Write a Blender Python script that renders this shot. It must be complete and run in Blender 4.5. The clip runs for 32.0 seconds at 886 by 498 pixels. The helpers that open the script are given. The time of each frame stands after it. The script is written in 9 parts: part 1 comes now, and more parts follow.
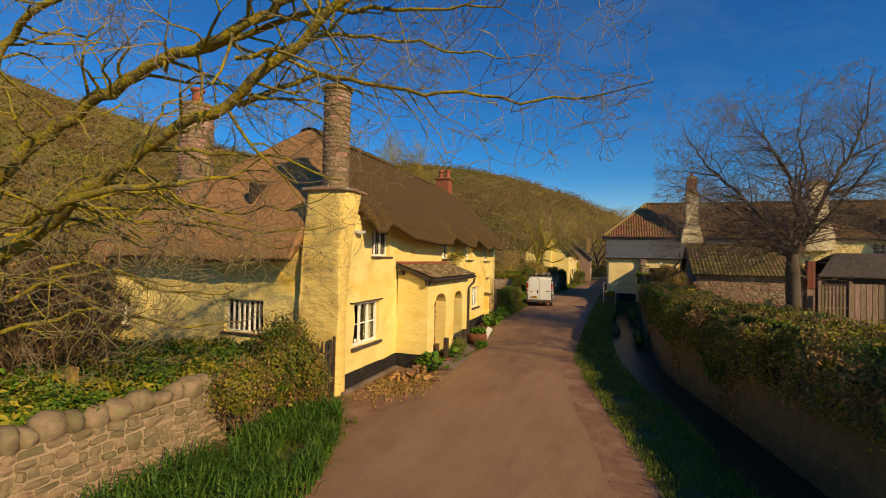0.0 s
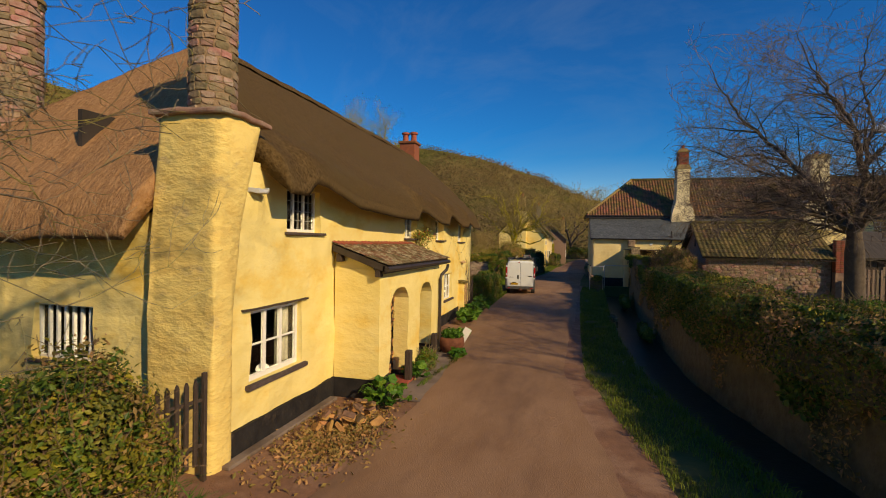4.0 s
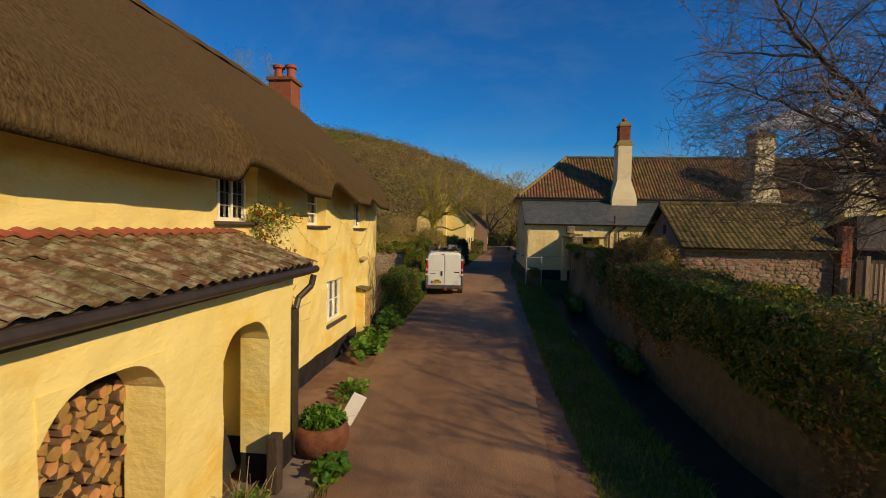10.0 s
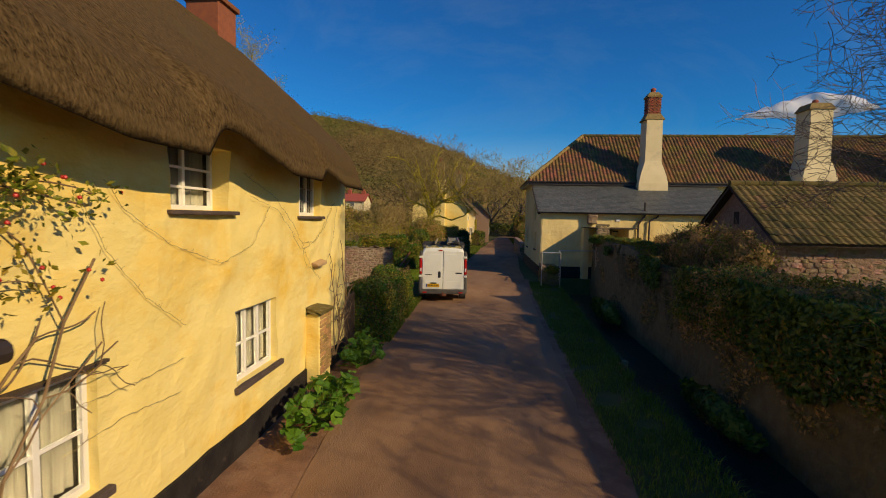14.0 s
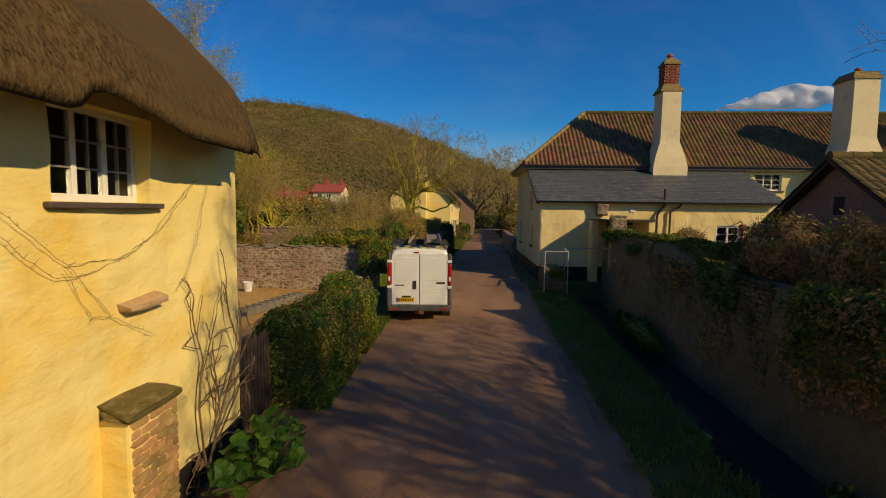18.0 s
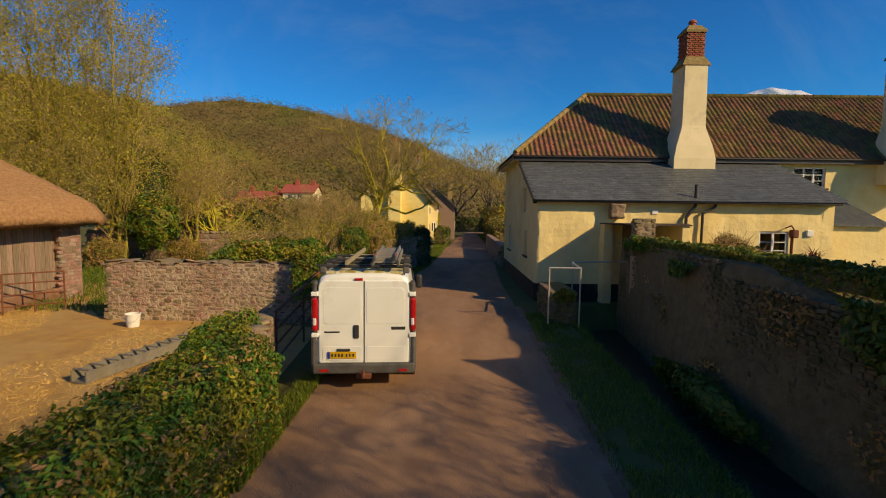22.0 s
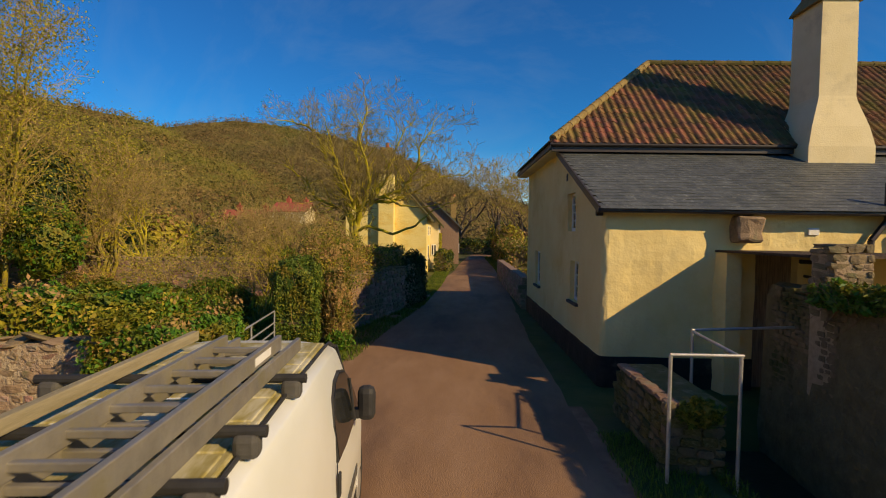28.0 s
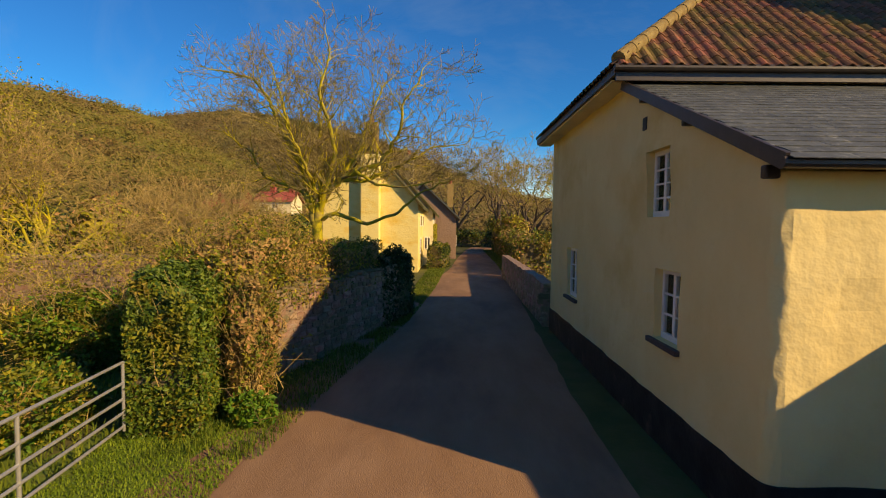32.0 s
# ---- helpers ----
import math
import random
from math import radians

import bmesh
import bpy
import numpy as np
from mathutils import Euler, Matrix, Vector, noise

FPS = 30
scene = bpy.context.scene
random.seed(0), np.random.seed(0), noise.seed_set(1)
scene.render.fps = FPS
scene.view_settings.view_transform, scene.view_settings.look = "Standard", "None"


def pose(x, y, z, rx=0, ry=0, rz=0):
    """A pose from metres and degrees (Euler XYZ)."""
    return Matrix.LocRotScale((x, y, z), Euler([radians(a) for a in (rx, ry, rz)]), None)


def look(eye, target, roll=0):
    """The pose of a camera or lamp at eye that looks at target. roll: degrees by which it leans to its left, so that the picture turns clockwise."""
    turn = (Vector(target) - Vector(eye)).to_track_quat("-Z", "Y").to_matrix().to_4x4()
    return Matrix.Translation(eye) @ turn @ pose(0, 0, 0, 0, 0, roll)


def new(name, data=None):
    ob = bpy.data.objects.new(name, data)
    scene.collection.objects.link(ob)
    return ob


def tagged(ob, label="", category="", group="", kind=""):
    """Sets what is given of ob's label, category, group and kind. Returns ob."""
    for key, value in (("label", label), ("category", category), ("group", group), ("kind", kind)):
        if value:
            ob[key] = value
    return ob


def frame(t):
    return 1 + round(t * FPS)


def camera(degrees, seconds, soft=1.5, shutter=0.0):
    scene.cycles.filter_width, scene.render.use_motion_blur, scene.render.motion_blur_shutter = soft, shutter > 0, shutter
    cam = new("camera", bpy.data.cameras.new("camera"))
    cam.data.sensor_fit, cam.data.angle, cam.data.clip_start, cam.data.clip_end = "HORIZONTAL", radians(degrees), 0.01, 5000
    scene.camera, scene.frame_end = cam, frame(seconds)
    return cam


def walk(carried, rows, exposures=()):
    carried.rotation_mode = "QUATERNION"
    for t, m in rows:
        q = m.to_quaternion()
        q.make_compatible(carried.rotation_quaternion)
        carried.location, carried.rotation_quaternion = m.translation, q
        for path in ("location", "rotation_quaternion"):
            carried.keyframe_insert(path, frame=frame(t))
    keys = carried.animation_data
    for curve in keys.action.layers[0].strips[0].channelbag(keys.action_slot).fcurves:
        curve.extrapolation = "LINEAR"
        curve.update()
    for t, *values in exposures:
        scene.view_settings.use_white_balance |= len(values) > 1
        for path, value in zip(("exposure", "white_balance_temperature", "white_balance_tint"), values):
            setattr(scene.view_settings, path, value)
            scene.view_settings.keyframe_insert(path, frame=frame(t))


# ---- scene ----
cam = camera(85.3, 32.0, soft=1.0, shutter=0.3)
METRES, EYE, TILT, LEAN, TURN = 39.5, 3.47, 0.0, 0.0, 18.6
ROWS = [
    (0.0, 0.0, 0.0, 0.0, -0.02, 1.02, -1.22),
    (0.5, -0.0003, 0.0147, -0.0004, -0.41, 0.73, -1.23),
    (1.0, -0.0016, 0.0313, -0.001, -0.71, 0.41, -1.24),
    (1.5, -0.0019, 0.048, -0.0015, -0.99, 0.02, -1.21),
    (2.0, -0.0005, 0.0644, -0.002, -1.4, -0.12, -1.23),
    (2.5, 0.0012, 0.0802, -0.0021, -1.99, -0.23, -1.15),
    (3.0, 0.0025, 0.0951, -0.0026, -2.52, -0.4, -1.07),
    (3.5, 0.0038, 0.1107, -0.0027, -2.96, -0.71, -1.04),
    (5.5, 0.0108, 0.1698, -0.0017, -6.59, -1.95, -1.18),
    (6.0, 0.0126, 0.1855, -0.0012, -7.57, -2.44, -1.15),
    (6.5, 0.0156, 0.2017, -0.0019, -8.72, -2.8, -1.16),
    (7.0, 0.0189, 0.2175, -0.0019, -9.78, -2.74, -1.12),
    (7.5, 0.0215, 0.2317, -0.0019, -10.76, -2.46, -1.08),
    (8.0, 0.024, 0.2457, -0.0016, -11.68, -2.32, -1.12),
    (8.5, 0.028, 0.2611, -0.0017, -12.4, -2.32, -1.14),
    (9.0, 0.0314, 0.2768, -0.002, -12.93, -2.34, -1.15),
    (9.5, 0.0348, 0.2932, -0.0019, -13.22, -2.37, -1.13),
    (10.0, 0.038, 0.3087, -0.0022, -13.43, -2.53, -1.13),
    (10.5, 0.0418, 0.3243, -0.0025, -13.29, -2.7, -1.12),
    (11.0, 0.0457, 0.3399, -0.003, -13.11, -2.95, -1.12),
    (11.5, 0.0486, 0.3557, -0.003, -13.03, -3.24, -1.18),
    (12.0, 0.053, 0.3728, -0.0029, -13.15, -3.3, -1.16),
    (12.5, 0.0565, 0.3875, -0.0027, -13.42, -3.47, -1.13),
    (13.0, 0.0604, 0.4036, -0.0026, -13.57, -3.6, -1.11),
    (13.5, 0.0639, 0.4188, -0.0031, -13.63, -3.67, -1.03),
    (14.0, 0.0678, 0.4337, -0.0032, -13.66, -3.73, -1.04),
    (14.5, 0.072, 0.448, -0.0034, -13.91, -3.73, -1.03),
    (16.5, 0.0863, 0.5089, -0.0039, -14.92, -4.61, -0.72),
    (17.0, 0.0925, 0.5243, -0.0047, -15.25, -4.76, -0.72),
    (17.5, 0.0982, 0.5398, -0.0047, -15.49, -4.71, -0.71),
    (18.0, 0.1026, 0.5536, -0.0042, -15.64, -4.68, -0.75),
    (18.5, 0.1076, 0.5689, -0.0043, -15.69, -4.68, -0.72),
    (19.0, 0.1129, 0.5841, -0.0041, -15.85, -4.95, -0.69),
    (19.5, 0.1186, 0.5997, -0.0045, -16.35, -5.08, -0.7),
    (20.0, 0.1249, 0.6157, -0.0048, -16.84, -4.97, -0.67),
    (20.5, 0.1304, 0.631, -0.0048, -17.19, -4.8, -0.72),
    (21.0, 0.1359, 0.6468, -0.0047, -17.49, -4.7, -0.71),
    (21.5, 0.1424, 0.662, -0.0044, -17.72, -4.69, -0.74),
    (22.0, 0.1483, 0.6783, -0.0046, -17.88, -4.41, -0.71),
    (22.5, 0.1535, 0.6941, -0.0043, -18.09, -4.0, -0.69),
    (23.0, 0.1585, 0.7078, -0.0043, -18.24, -3.76, -0.71),
    (23.5, 0.1648, 0.7235, -0.0046, -18.3, -3.78, -0.66),
    (24.0, 0.1721, 0.7393, -0.0054, -18.42, -3.79, -0.63),
    (24.5, 0.179, 0.7547, -0.0057, -18.64, -3.42, -0.64),
    (25.0, 0.1844, 0.769, -0.0051, -18.86, -2.92, -0.69),
    (25.5, 0.1894, 0.7834, -0.0046, -18.94, -2.49, -0.75),
    (27.5, 0.2081, 0.8467, -0.0054, -17.78, -2.1, -0.8),
    (28.0, 0.2131, 0.8627, -0.0057, -17.38, -1.94, -0.8),
    (28.5, 0.2183, 0.8787, -0.0055, -16.76, -1.49, -0.76),
    (29.0, 0.2228, 0.8938, -0.0051, -16.19, -1.43, -0.76),
    (29.5, 0.2288, 0.9106, -0.0051, -16.02, -1.53, -0.75),
    (30.0, 0.2344, 0.9278, -0.0058, -16.17, -1.71, -0.72),
    (30.5, 0.2402, 0.9454, -0.0061, -16.42, -1.97, -0.7),
    (31.0, 0.2469, 0.9626, -0.0066, -16.87, -2.25, -0.72),
    (31.5, 0.2532, 0.9797, -0.007, -17.3, -2.58, -0.72),
    (32.0, 0.2595, 0.997, -0.0074, -17.73, -2.95, -0.72),
]
walk(cam, [(t, pose(0, 0, EYE, TILT, LEAN, TURN) @ pose(METRES * x, METRES * y, METRES * z, 90 + pitch, roll, yaw)) for t, x, y, z, yaw, pitch, roll in ROWS], [(0.0, 0.1, 9700, 10.5), (1.0, 0.1, 9150, 10.2), (3.0, 0.0, 8700, 10), (6.0, -0.15, 8600, 10), (14.0, -0.12, 8750, 10), (17.0, -0.24, 8800, 9.8), (19.0, -0.05, 9200, 9.5), (22.0, 0.17, 9350, 9.5), (24.0, 0.2, 9300, 9.5), (28.0, 0.12, 9350, 9.5), (32.0, 0.42, 10500, 12)])

# ---- light ----
SUN_AZ, SUN_EL = Vector((0.85, -0.52)), radians(28)
world = bpy.data.worlds.new("sky")
scene.world = world
world.use_nodes = True
wn = world.node_tree.nodes
sky = wn.new("ShaderNodeTexSky")
sky.sky_type, sky.sun_disc = "NISHITA", False
sky.sun_elevation, sky.sun_rotation = SUN_EL, math.atan2(0.85, -0.52)
sky.altitude, sky.air_density, sky.dust_density, sky.ozone_density = 800, 1.0, 0.2, 4.0
deep = wn.new("ShaderNodeHueSaturation")
deep.inputs["Hue"].default_value, deep.inputs["Saturation"].default_value = 0.515, 1.55
world.node_tree.links.new(sky.outputs[0], deep.inputs["Color"])
# thin streaks of high cirrus
aim, turn_, wisp, fade, veil = wn.new("ShaderNodeTexCoord"), wn.new("ShaderNodeMapping"), wn.new("ShaderNodeTexNoise"), wn.new("ShaderNodeMapRange"), wn.new("ShaderNodeMix")
turn_.inputs["Rotation"].default_value, turn_.inputs["Scale"].default_value = (0.3, 0.5, 0.6), (1.0, 4.5, 2.2)
wisp.inputs["Scale"].default_value, wisp.inputs["Detail"].default_value, wisp.inputs["Roughness"].default_value, wisp.inputs["Distortion"].default_value = 1.7, 7.0, 0.62, 0.6
fade.inputs["From Min"].default_value, fade.inputs["From Max"].default_value, fade.inputs["To Max"].default_value = 0.5, 0.78, 0.14
veil.data_type = "RGBA"
veil.inputs[7].default_value = (2.1, 3.0, 3.9, 1)
for a, b in ((aim.outputs["Generated"], turn_.inputs["Vector"]), (turn_.outputs[0], wisp.inputs["Vector"]), (wisp.outputs["Fac"], fade.inputs["Value"]), (fade.outputs[0], veil.inputs[0]), (deep.outputs[0], veil.inputs[6]), (veil.outputs[2], wn["Background"].inputs[0])):
    world.node_tree.links.new(a, b)
wn["Background"].inputs[1].default_value = 0.138
sun = new("sun", bpy.data.lights.new("sun", "SUN"))
sun.data.energy, sun.data.angle, sun.data.color = 4.0, radians(0.6), (1.0, 0.84, 0.60)
sun.matrix_basis = look((0, 0, 60), Vector((0, 0, 60)) - Vector((SUN_AZ.x * math.cos(SUN_EL), SUN_AZ.y * math.cos(SUN_EL), math.sin(SUN_EL))))

# ---- materials ----
def material(name, c1, c2, scale=6.0, rough=0.85, metal=0.0, bump=0.3, bump_scale=40.0, c3=None, c3_scale=1.5, c3_at=0.55, stretch=(1, 1, 1), rand=0.0, island=0.0, spec=0.3, trans=0.0, lump=0.0, lump_scale=5.0, coat=0.0):
    """Noise-mixed colour at two scales, stains, relief at two scales."""
    m = bpy.data.materials.new(name)
    m.use_nodes = True
    n, l = m.node_tree.nodes, m.node_tree.links
    b = n["Principled BSDF"]
    co = n.new("ShaderNodeTexCoord")
    mp = n.new("ShaderNodeMapping")
    mp.inputs["Scale"].default_value = stretch
    if rand:
        pos = n.new("ShaderNodeNewGeometry")
        l.new(pos.outputs["Position"], mp.inputs["Vector"])
    else:
        l.new(co.outputs["Object"], mp.inputs["Vector"])

    def noise_tex(s, d=5.0, r=0.6):
        t = n.new("ShaderNodeTexNoise")
        t.inputs["Scale"].default_value, t.inputs["Detail"].default_value, t.inputs["Roughness"].default_value = s, d, r
        l.new(mp.outputs[0], t.inputs["Vector"])
        return t.outputs["Fac"]

    def ramp(src, a, z):
        r = n.new("ShaderNodeMapRange")
        r.inputs["From Min"].default_value, r.inputs["From Max"].default_value = a, z
        l.new(src, r.inputs["Value"])
        return r.outputs[0]

    def mixed(fac, a, z, mode="MIX"):
        x = n.new("ShaderNodeMix")
        x.data_type, x.blend_type = "RGBA", mode
        for sock, v in ((x.inputs[0], fac), (x.inputs[6], a), (x.inputs[7], z)):
            if isinstance(v, (tuple, float)):
                sock.default_value = (*v, 1) if isinstance(v, tuple) else v
            else:
                l.new(v, sock)
        return x.outputs[2]

    col = mixed(ramp(noise_tex(scale), 0.35, 0.65), c1, c2)
    if c3:
        col = mixed(ramp(noise_tex(c3_scale, 6.0, 0.65), c3_at - 0.08, c3_at + 0.1), col, c3)
    for amount, node, out in ((rand, "ShaderNodeObjectInfo", "Random"), (island, "ShaderNodeNewGeometry", "Random Per Island")):
        if amount:
            g = n.new(node)
            hs = n.new("ShaderNodeHueSaturation")
            r = n.new("ShaderNodeMapRange")
            r.inputs["To Min"].default_value, r.inputs["To Max"].default_value = 1 - amount, 1 + amount
            l.new(g.outputs[out], r.inputs["Value"])
            l.new(r.outputs[0], hs.inputs["Value"])
            r2 = n.new("ShaderNodeMapRange")
            r2.inputs["To Min"].default_value, r2.inputs["To Max"].default_value = 0.5 + amount * 0.06, 0.5 - amount * 0.06
            l.new(g.outputs[out], r2.inputs["Value"])
            l.new(r2.outputs[0], hs.inputs["Hue"])
            l.new(col, hs.inputs["Color"])
            col = hs.outputs[0]
    l.new(col, b.inputs["Base Color"])
    b.inputs["Roughness"].default_value, b.inputs["Metallic"].default_value = rough, metal
    b.inputs["Specular IOR Level"].default_value = spec
    b.inputs["Coat Weight"].default_value = coat
    if trans:
        b.inputs["Subsurface Weight"].default_value = 0.0
        tr = n.new("ShaderNodeBsdfTranslucent")
        mx = n.new("ShaderNodeMixShader")
        mx.inputs[0].default_value = trans
        l.new(col, tr.inputs[0])
        l.new(b.outputs[0], mx.inputs[1])
        l.new(tr.outputs[0], mx.inputs[2])
        l.new(mx.outputs[0], n["Material Output"].inputs[0])
    prev = None
    for s, amt, dist in ((bump_scale, bump, 0.02), (lump_scale, lump, 0.12)):
        if amt:
            bp = n.new("ShaderNodeBump")
            bp.inputs["Strength"].default_value, bp.inputs["Distance"].default_value = amt, dist
            l.new(noise_tex(s, 4.0), bp.inputs["Height"])
            if prev:
                l.new(prev, bp.inputs["Normal"])
            prev = bp.outputs[0]
    if prev:
        l.new(prev, b.inputs["Normal"])
    return m


def glass_material():
    m = bpy.data.materials.new("window_glass")
    m.use_nodes = True
    b = m.node_tree.nodes["Principled BSDF"]
    b.inputs["Base Color"].default_value = (0.9, 0.95, 0.95, 1)
    b.inputs["Roughness"].default_value, b.inputs["Transmission Weight"].default_value, b.inputs["IOR"].default_value = 0.03, 1.0, 1.2
    return m


M = {}
M["cob"] = material("yellow_limewash", (0.85, 0.695, 0.287), (0.815, 0.648, 0.232), 1.2, 0.9, bump=0.07, bump_scale=9, c3=(0.80, 0.52, 0.10), c3_scale=0.55, c3_at=0.6, stretch=(1, 1, 1.6), lump=0.26, lump_scale=3.4)
M["cob_worn"] = material("worn_limewash", (0.83, 0.64, 0.22), (0.76, 0.54, 0.17), 1.6, 0.92, bump=0.2, bump_scale=14, c3=(0.52, 0.37, 0.19), c3_scale=1.7, c3_at=0.64, lump=0.42, lump_scale=4.2, stretch=(1, 1, 1.9))
M["cream"] = material("cream_render", (0.82, 0.665, 0.315), (0.78, 0.61, 0.27), 1.0, 0.9, bump=0.1, bump_scale=14, c3=(0.70, 0.51, 0.19), c3_scale=0.4, c3_at=0.6, lump=0.3, lump_scale=2.6)
M["pale"] = material("pale_render", (0.80, 0.68, 0.42), (0.74, 0.62, 0.36), 1.5, 0.9, bump=0.3, bump_scale=22, c3=(0.55, 0.46, 0.28), c3_scale=0.8, c3_at=0.64)
M["black"] = material("black_plinth_paint", (0.012, 0.011, 0.012), (0.03, 0.027, 0.026), 3, 0.7, bump=0.4, bump_scale=18, c3=(0.10, 0.075, 0.06), c3_scale=2.2, c3_at=0.66)
M["white"] = material("white_window_paint", (0.80, 0.79, 0.74), (0.74, 0.72, 0.66), 5, 0.5, bump=0.08)
M["lead"] = material("grey_lead", (0.45, 0.46, 0.46), (0.6, 0.6, 0.58), 4, 0.6, bump=0.2)
M["sill"] = material("dark_sill", (0.07, 0.05, 0.045), (0.11, 0.08, 0.07), 8, 0.8, bump=0.4, bump_scale=60)
M["timber"] = material("dark_timber", (0.045, 0.03, 0.022), (0.085, 0.06, 0.045), 7, 0.8, bump=0.4, bump_scale=50, stretch=(6, 6, 1))
M["board"] = material("weathered_boards", (0.20, 0.13, 0.09), (0.34, 0.25, 0.18), 5, 0.9, bump=0.5, bump_scale=40, stretch=(7, 7, 0.5), rand=0.25)
M["gutter"] = material("brown_gutter", (0.03, 0.022, 0.018), (0.05, 0.036, 0.03), 6, 0.45, bump=0.1, spec=0.5)
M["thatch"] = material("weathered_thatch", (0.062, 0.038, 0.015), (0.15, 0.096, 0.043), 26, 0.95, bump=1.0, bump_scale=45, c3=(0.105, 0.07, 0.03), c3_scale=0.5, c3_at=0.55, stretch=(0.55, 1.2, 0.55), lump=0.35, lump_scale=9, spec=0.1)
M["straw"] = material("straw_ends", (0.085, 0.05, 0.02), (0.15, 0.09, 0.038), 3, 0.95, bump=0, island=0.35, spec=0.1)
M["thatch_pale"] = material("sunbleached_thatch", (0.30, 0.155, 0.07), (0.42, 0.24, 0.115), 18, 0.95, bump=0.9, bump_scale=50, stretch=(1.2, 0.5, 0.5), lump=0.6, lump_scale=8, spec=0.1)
M["tile"] = material("clay_pantile", (0.20, 0.092, 0.038), (0.085, 0.058, 0.03), 2.5, 0.85, bump=0.4, bump_scale=50, c3=(0.15, 0.12, 0.03), c3_scale=1.3, c3_at=0.55, rand=0.32, island=0.32)
M["moss_tile"] = material("mossy_tile", (0.075, 0.068, 0.022), (0.12, 0.10, 0.032), 4, 0.95, bump=0.6, bump_scale=30, c3=(0.11, 0.06, 0.035), c3_scale=1.1, c3_at=0.63, rand=0.3, island=0.35)
M["lichen_tile"] = material("lichened_tile", (0.115, 0.062, 0.03), (0.20, 0.115, 0.05), 5, 0.95, bump=0.8, bump_scale=35, c3=(0.34, 0.31, 0.18), c3_scale=7.5, c3_at=0.545, rand=0.3)
M["red_tile"] = material("red_ridge_tile", (0.36, 0.10, 0.055), (0.28, 0.08, 0.05), 5, 0.85, bump=0.3, rand=0.2)
M["slate"] = material("grey_slate", (0.066, 0.075, 0.074), (0.10, 0.11, 0.106), 3, 0.5, bump=0.25, bump_scale=40, c3=(0.24, 0.25, 0.23), c3_scale=11, c3_at=0.63, rand=0.16, island=0.16)
M["stone"] = material("grey_brown_stone", (0.20, 0.145, 0.085), (0.31, 0.23, 0.14), 7, 0.92, bump=0.7, bump_scale=30, c3=(0.16, 0.15, 0.08), c3_scale=3, c3_at=0.6, rand=0.3)
M["redstone"] = material("red_sandstone", (0.27, 0.14, 0.10), (0.36, 0.22, 0.17), 6, 0.92, bump=0.7, bump_scale=30, c3=(0.30, 0.26, 0.19), c3_scale=2.4, c3_at=0.55, rand=0.35)
M["greystone"] = material("grey_coping_stone", (0.20, 0.15, 0.09), (0.30, 0.225, 0.14), 7, 0.92, bump=0.7, bump_scale=26, c3=(0.20, 0.18, 0.09), c3_scale=4, c3_at=0.58, rand=0.25)
M["wallstone"] = material("mossy_dark_stone", (0.15, 0.11, 0.066), (0.23, 0.17, 0.10), 5, 0.95, bump=0.8, bump_scale=26, c3=(0.075, 0.075, 0.025), c3_scale=1.6, c3_at=0.52, rand=0.2)
M["mortar"] = material("earth_mortar", (0.34, 0.25, 0.16), (0.44, 0.33, 0.22), 12, 0.95, bump=0.6, bump_scale=45)
M["redmortar"] = material("red_mortar", (0.24, 0.15, 0.11), (0.32, 0.22, 0.16), 9, 0.95, bump=0.7, bump_scale=35, lump=0.5)
M["lead_bar"] = material("grey_lead_bars", (0.20, 0.20, 0.18), (0.26, 0.26, 0.24), 6, 0.6, bump=0.1)
M["oldbrick"] = material("worn_ochre_brick", (0.42, 0.27, 0.11), (0.34, 0.19, 0.08), 8, 0.92, bump=0.6, bump_scale=40, c3=(0.5, 0.34, 0.14), c3_scale=6, c3_at=0.58, rand=0.3)
M["oldstone"] = material("ochre_stone", (0.42, 0.28, 0.14), (0.5, 0.35, 0.18), 6, 0.92, bump=0.6, bump_scale=30, rand=0.15)
M["brick"] = material("red_brick", (0.34, 0.10, 0.05), (0.26, 0.08, 0.05), 8, 0.9, bump=0.4, bump_scale=50, rand=0.25)
M["pot"] = material("terracotta_pot", (0.42, 0.11, 0.06), (0.34, 0.09, 0.06), 4, 0.8, bump=0.2)
M["capstone"] = material("lichened_cap", (0.22, 0.15, 0.06), (0.30, 0.22, 0.09), 6, 0.95, bump=0.6)
M["road"] = material("worn_asphalt", (0.265, 0.15, 0.083), (0.325, 0.195, 0.115), 1.3, 0.9, bump=0.45, bump_scale=90, c3=(0.19, 0.11, 0.068), c3_scale=0.45, c3_at=0.56, stretch=(1, 0.35, 1), spec=0.25)
M["dirt"] = material("red_earth", (0.26, 0.135, 0.08), (0.19, 0.10, 0.062), 3.5, 0.95, bump=0.7, bump_scale=30, c3=(0.32, 0.19, 0.12), c3_scale=1.3)
M["paving"] = material("concrete_path", (0.20, 0.155, 0.125), (0.26, 0.20, 0.16), 2.5, 0.9, bump=0.4, bump_scale=60, c3=(0.14, 0.10, 0.075), c3_scale=1.1)
M["yard"] = material("straw_strewn_yard", (0.52, 0.31, 0.09), (0.38, 0.21, 0.075), 2.2, 0.95, bump=0.7, bump_scale=35, c3=(0.46, 0.30, 0.12), c3_scale=0.7, c3_at=0.52)
M["soil"] = material("meadow_soil", (0.07, 0.085, 0.02), (0.11, 0.11, 0.03), 1.6, 0.98, bump=0.6, bump_scale=14, c3=(0.12, 0.09, 0.045), c3_scale=0.4, c3_at=0.6)
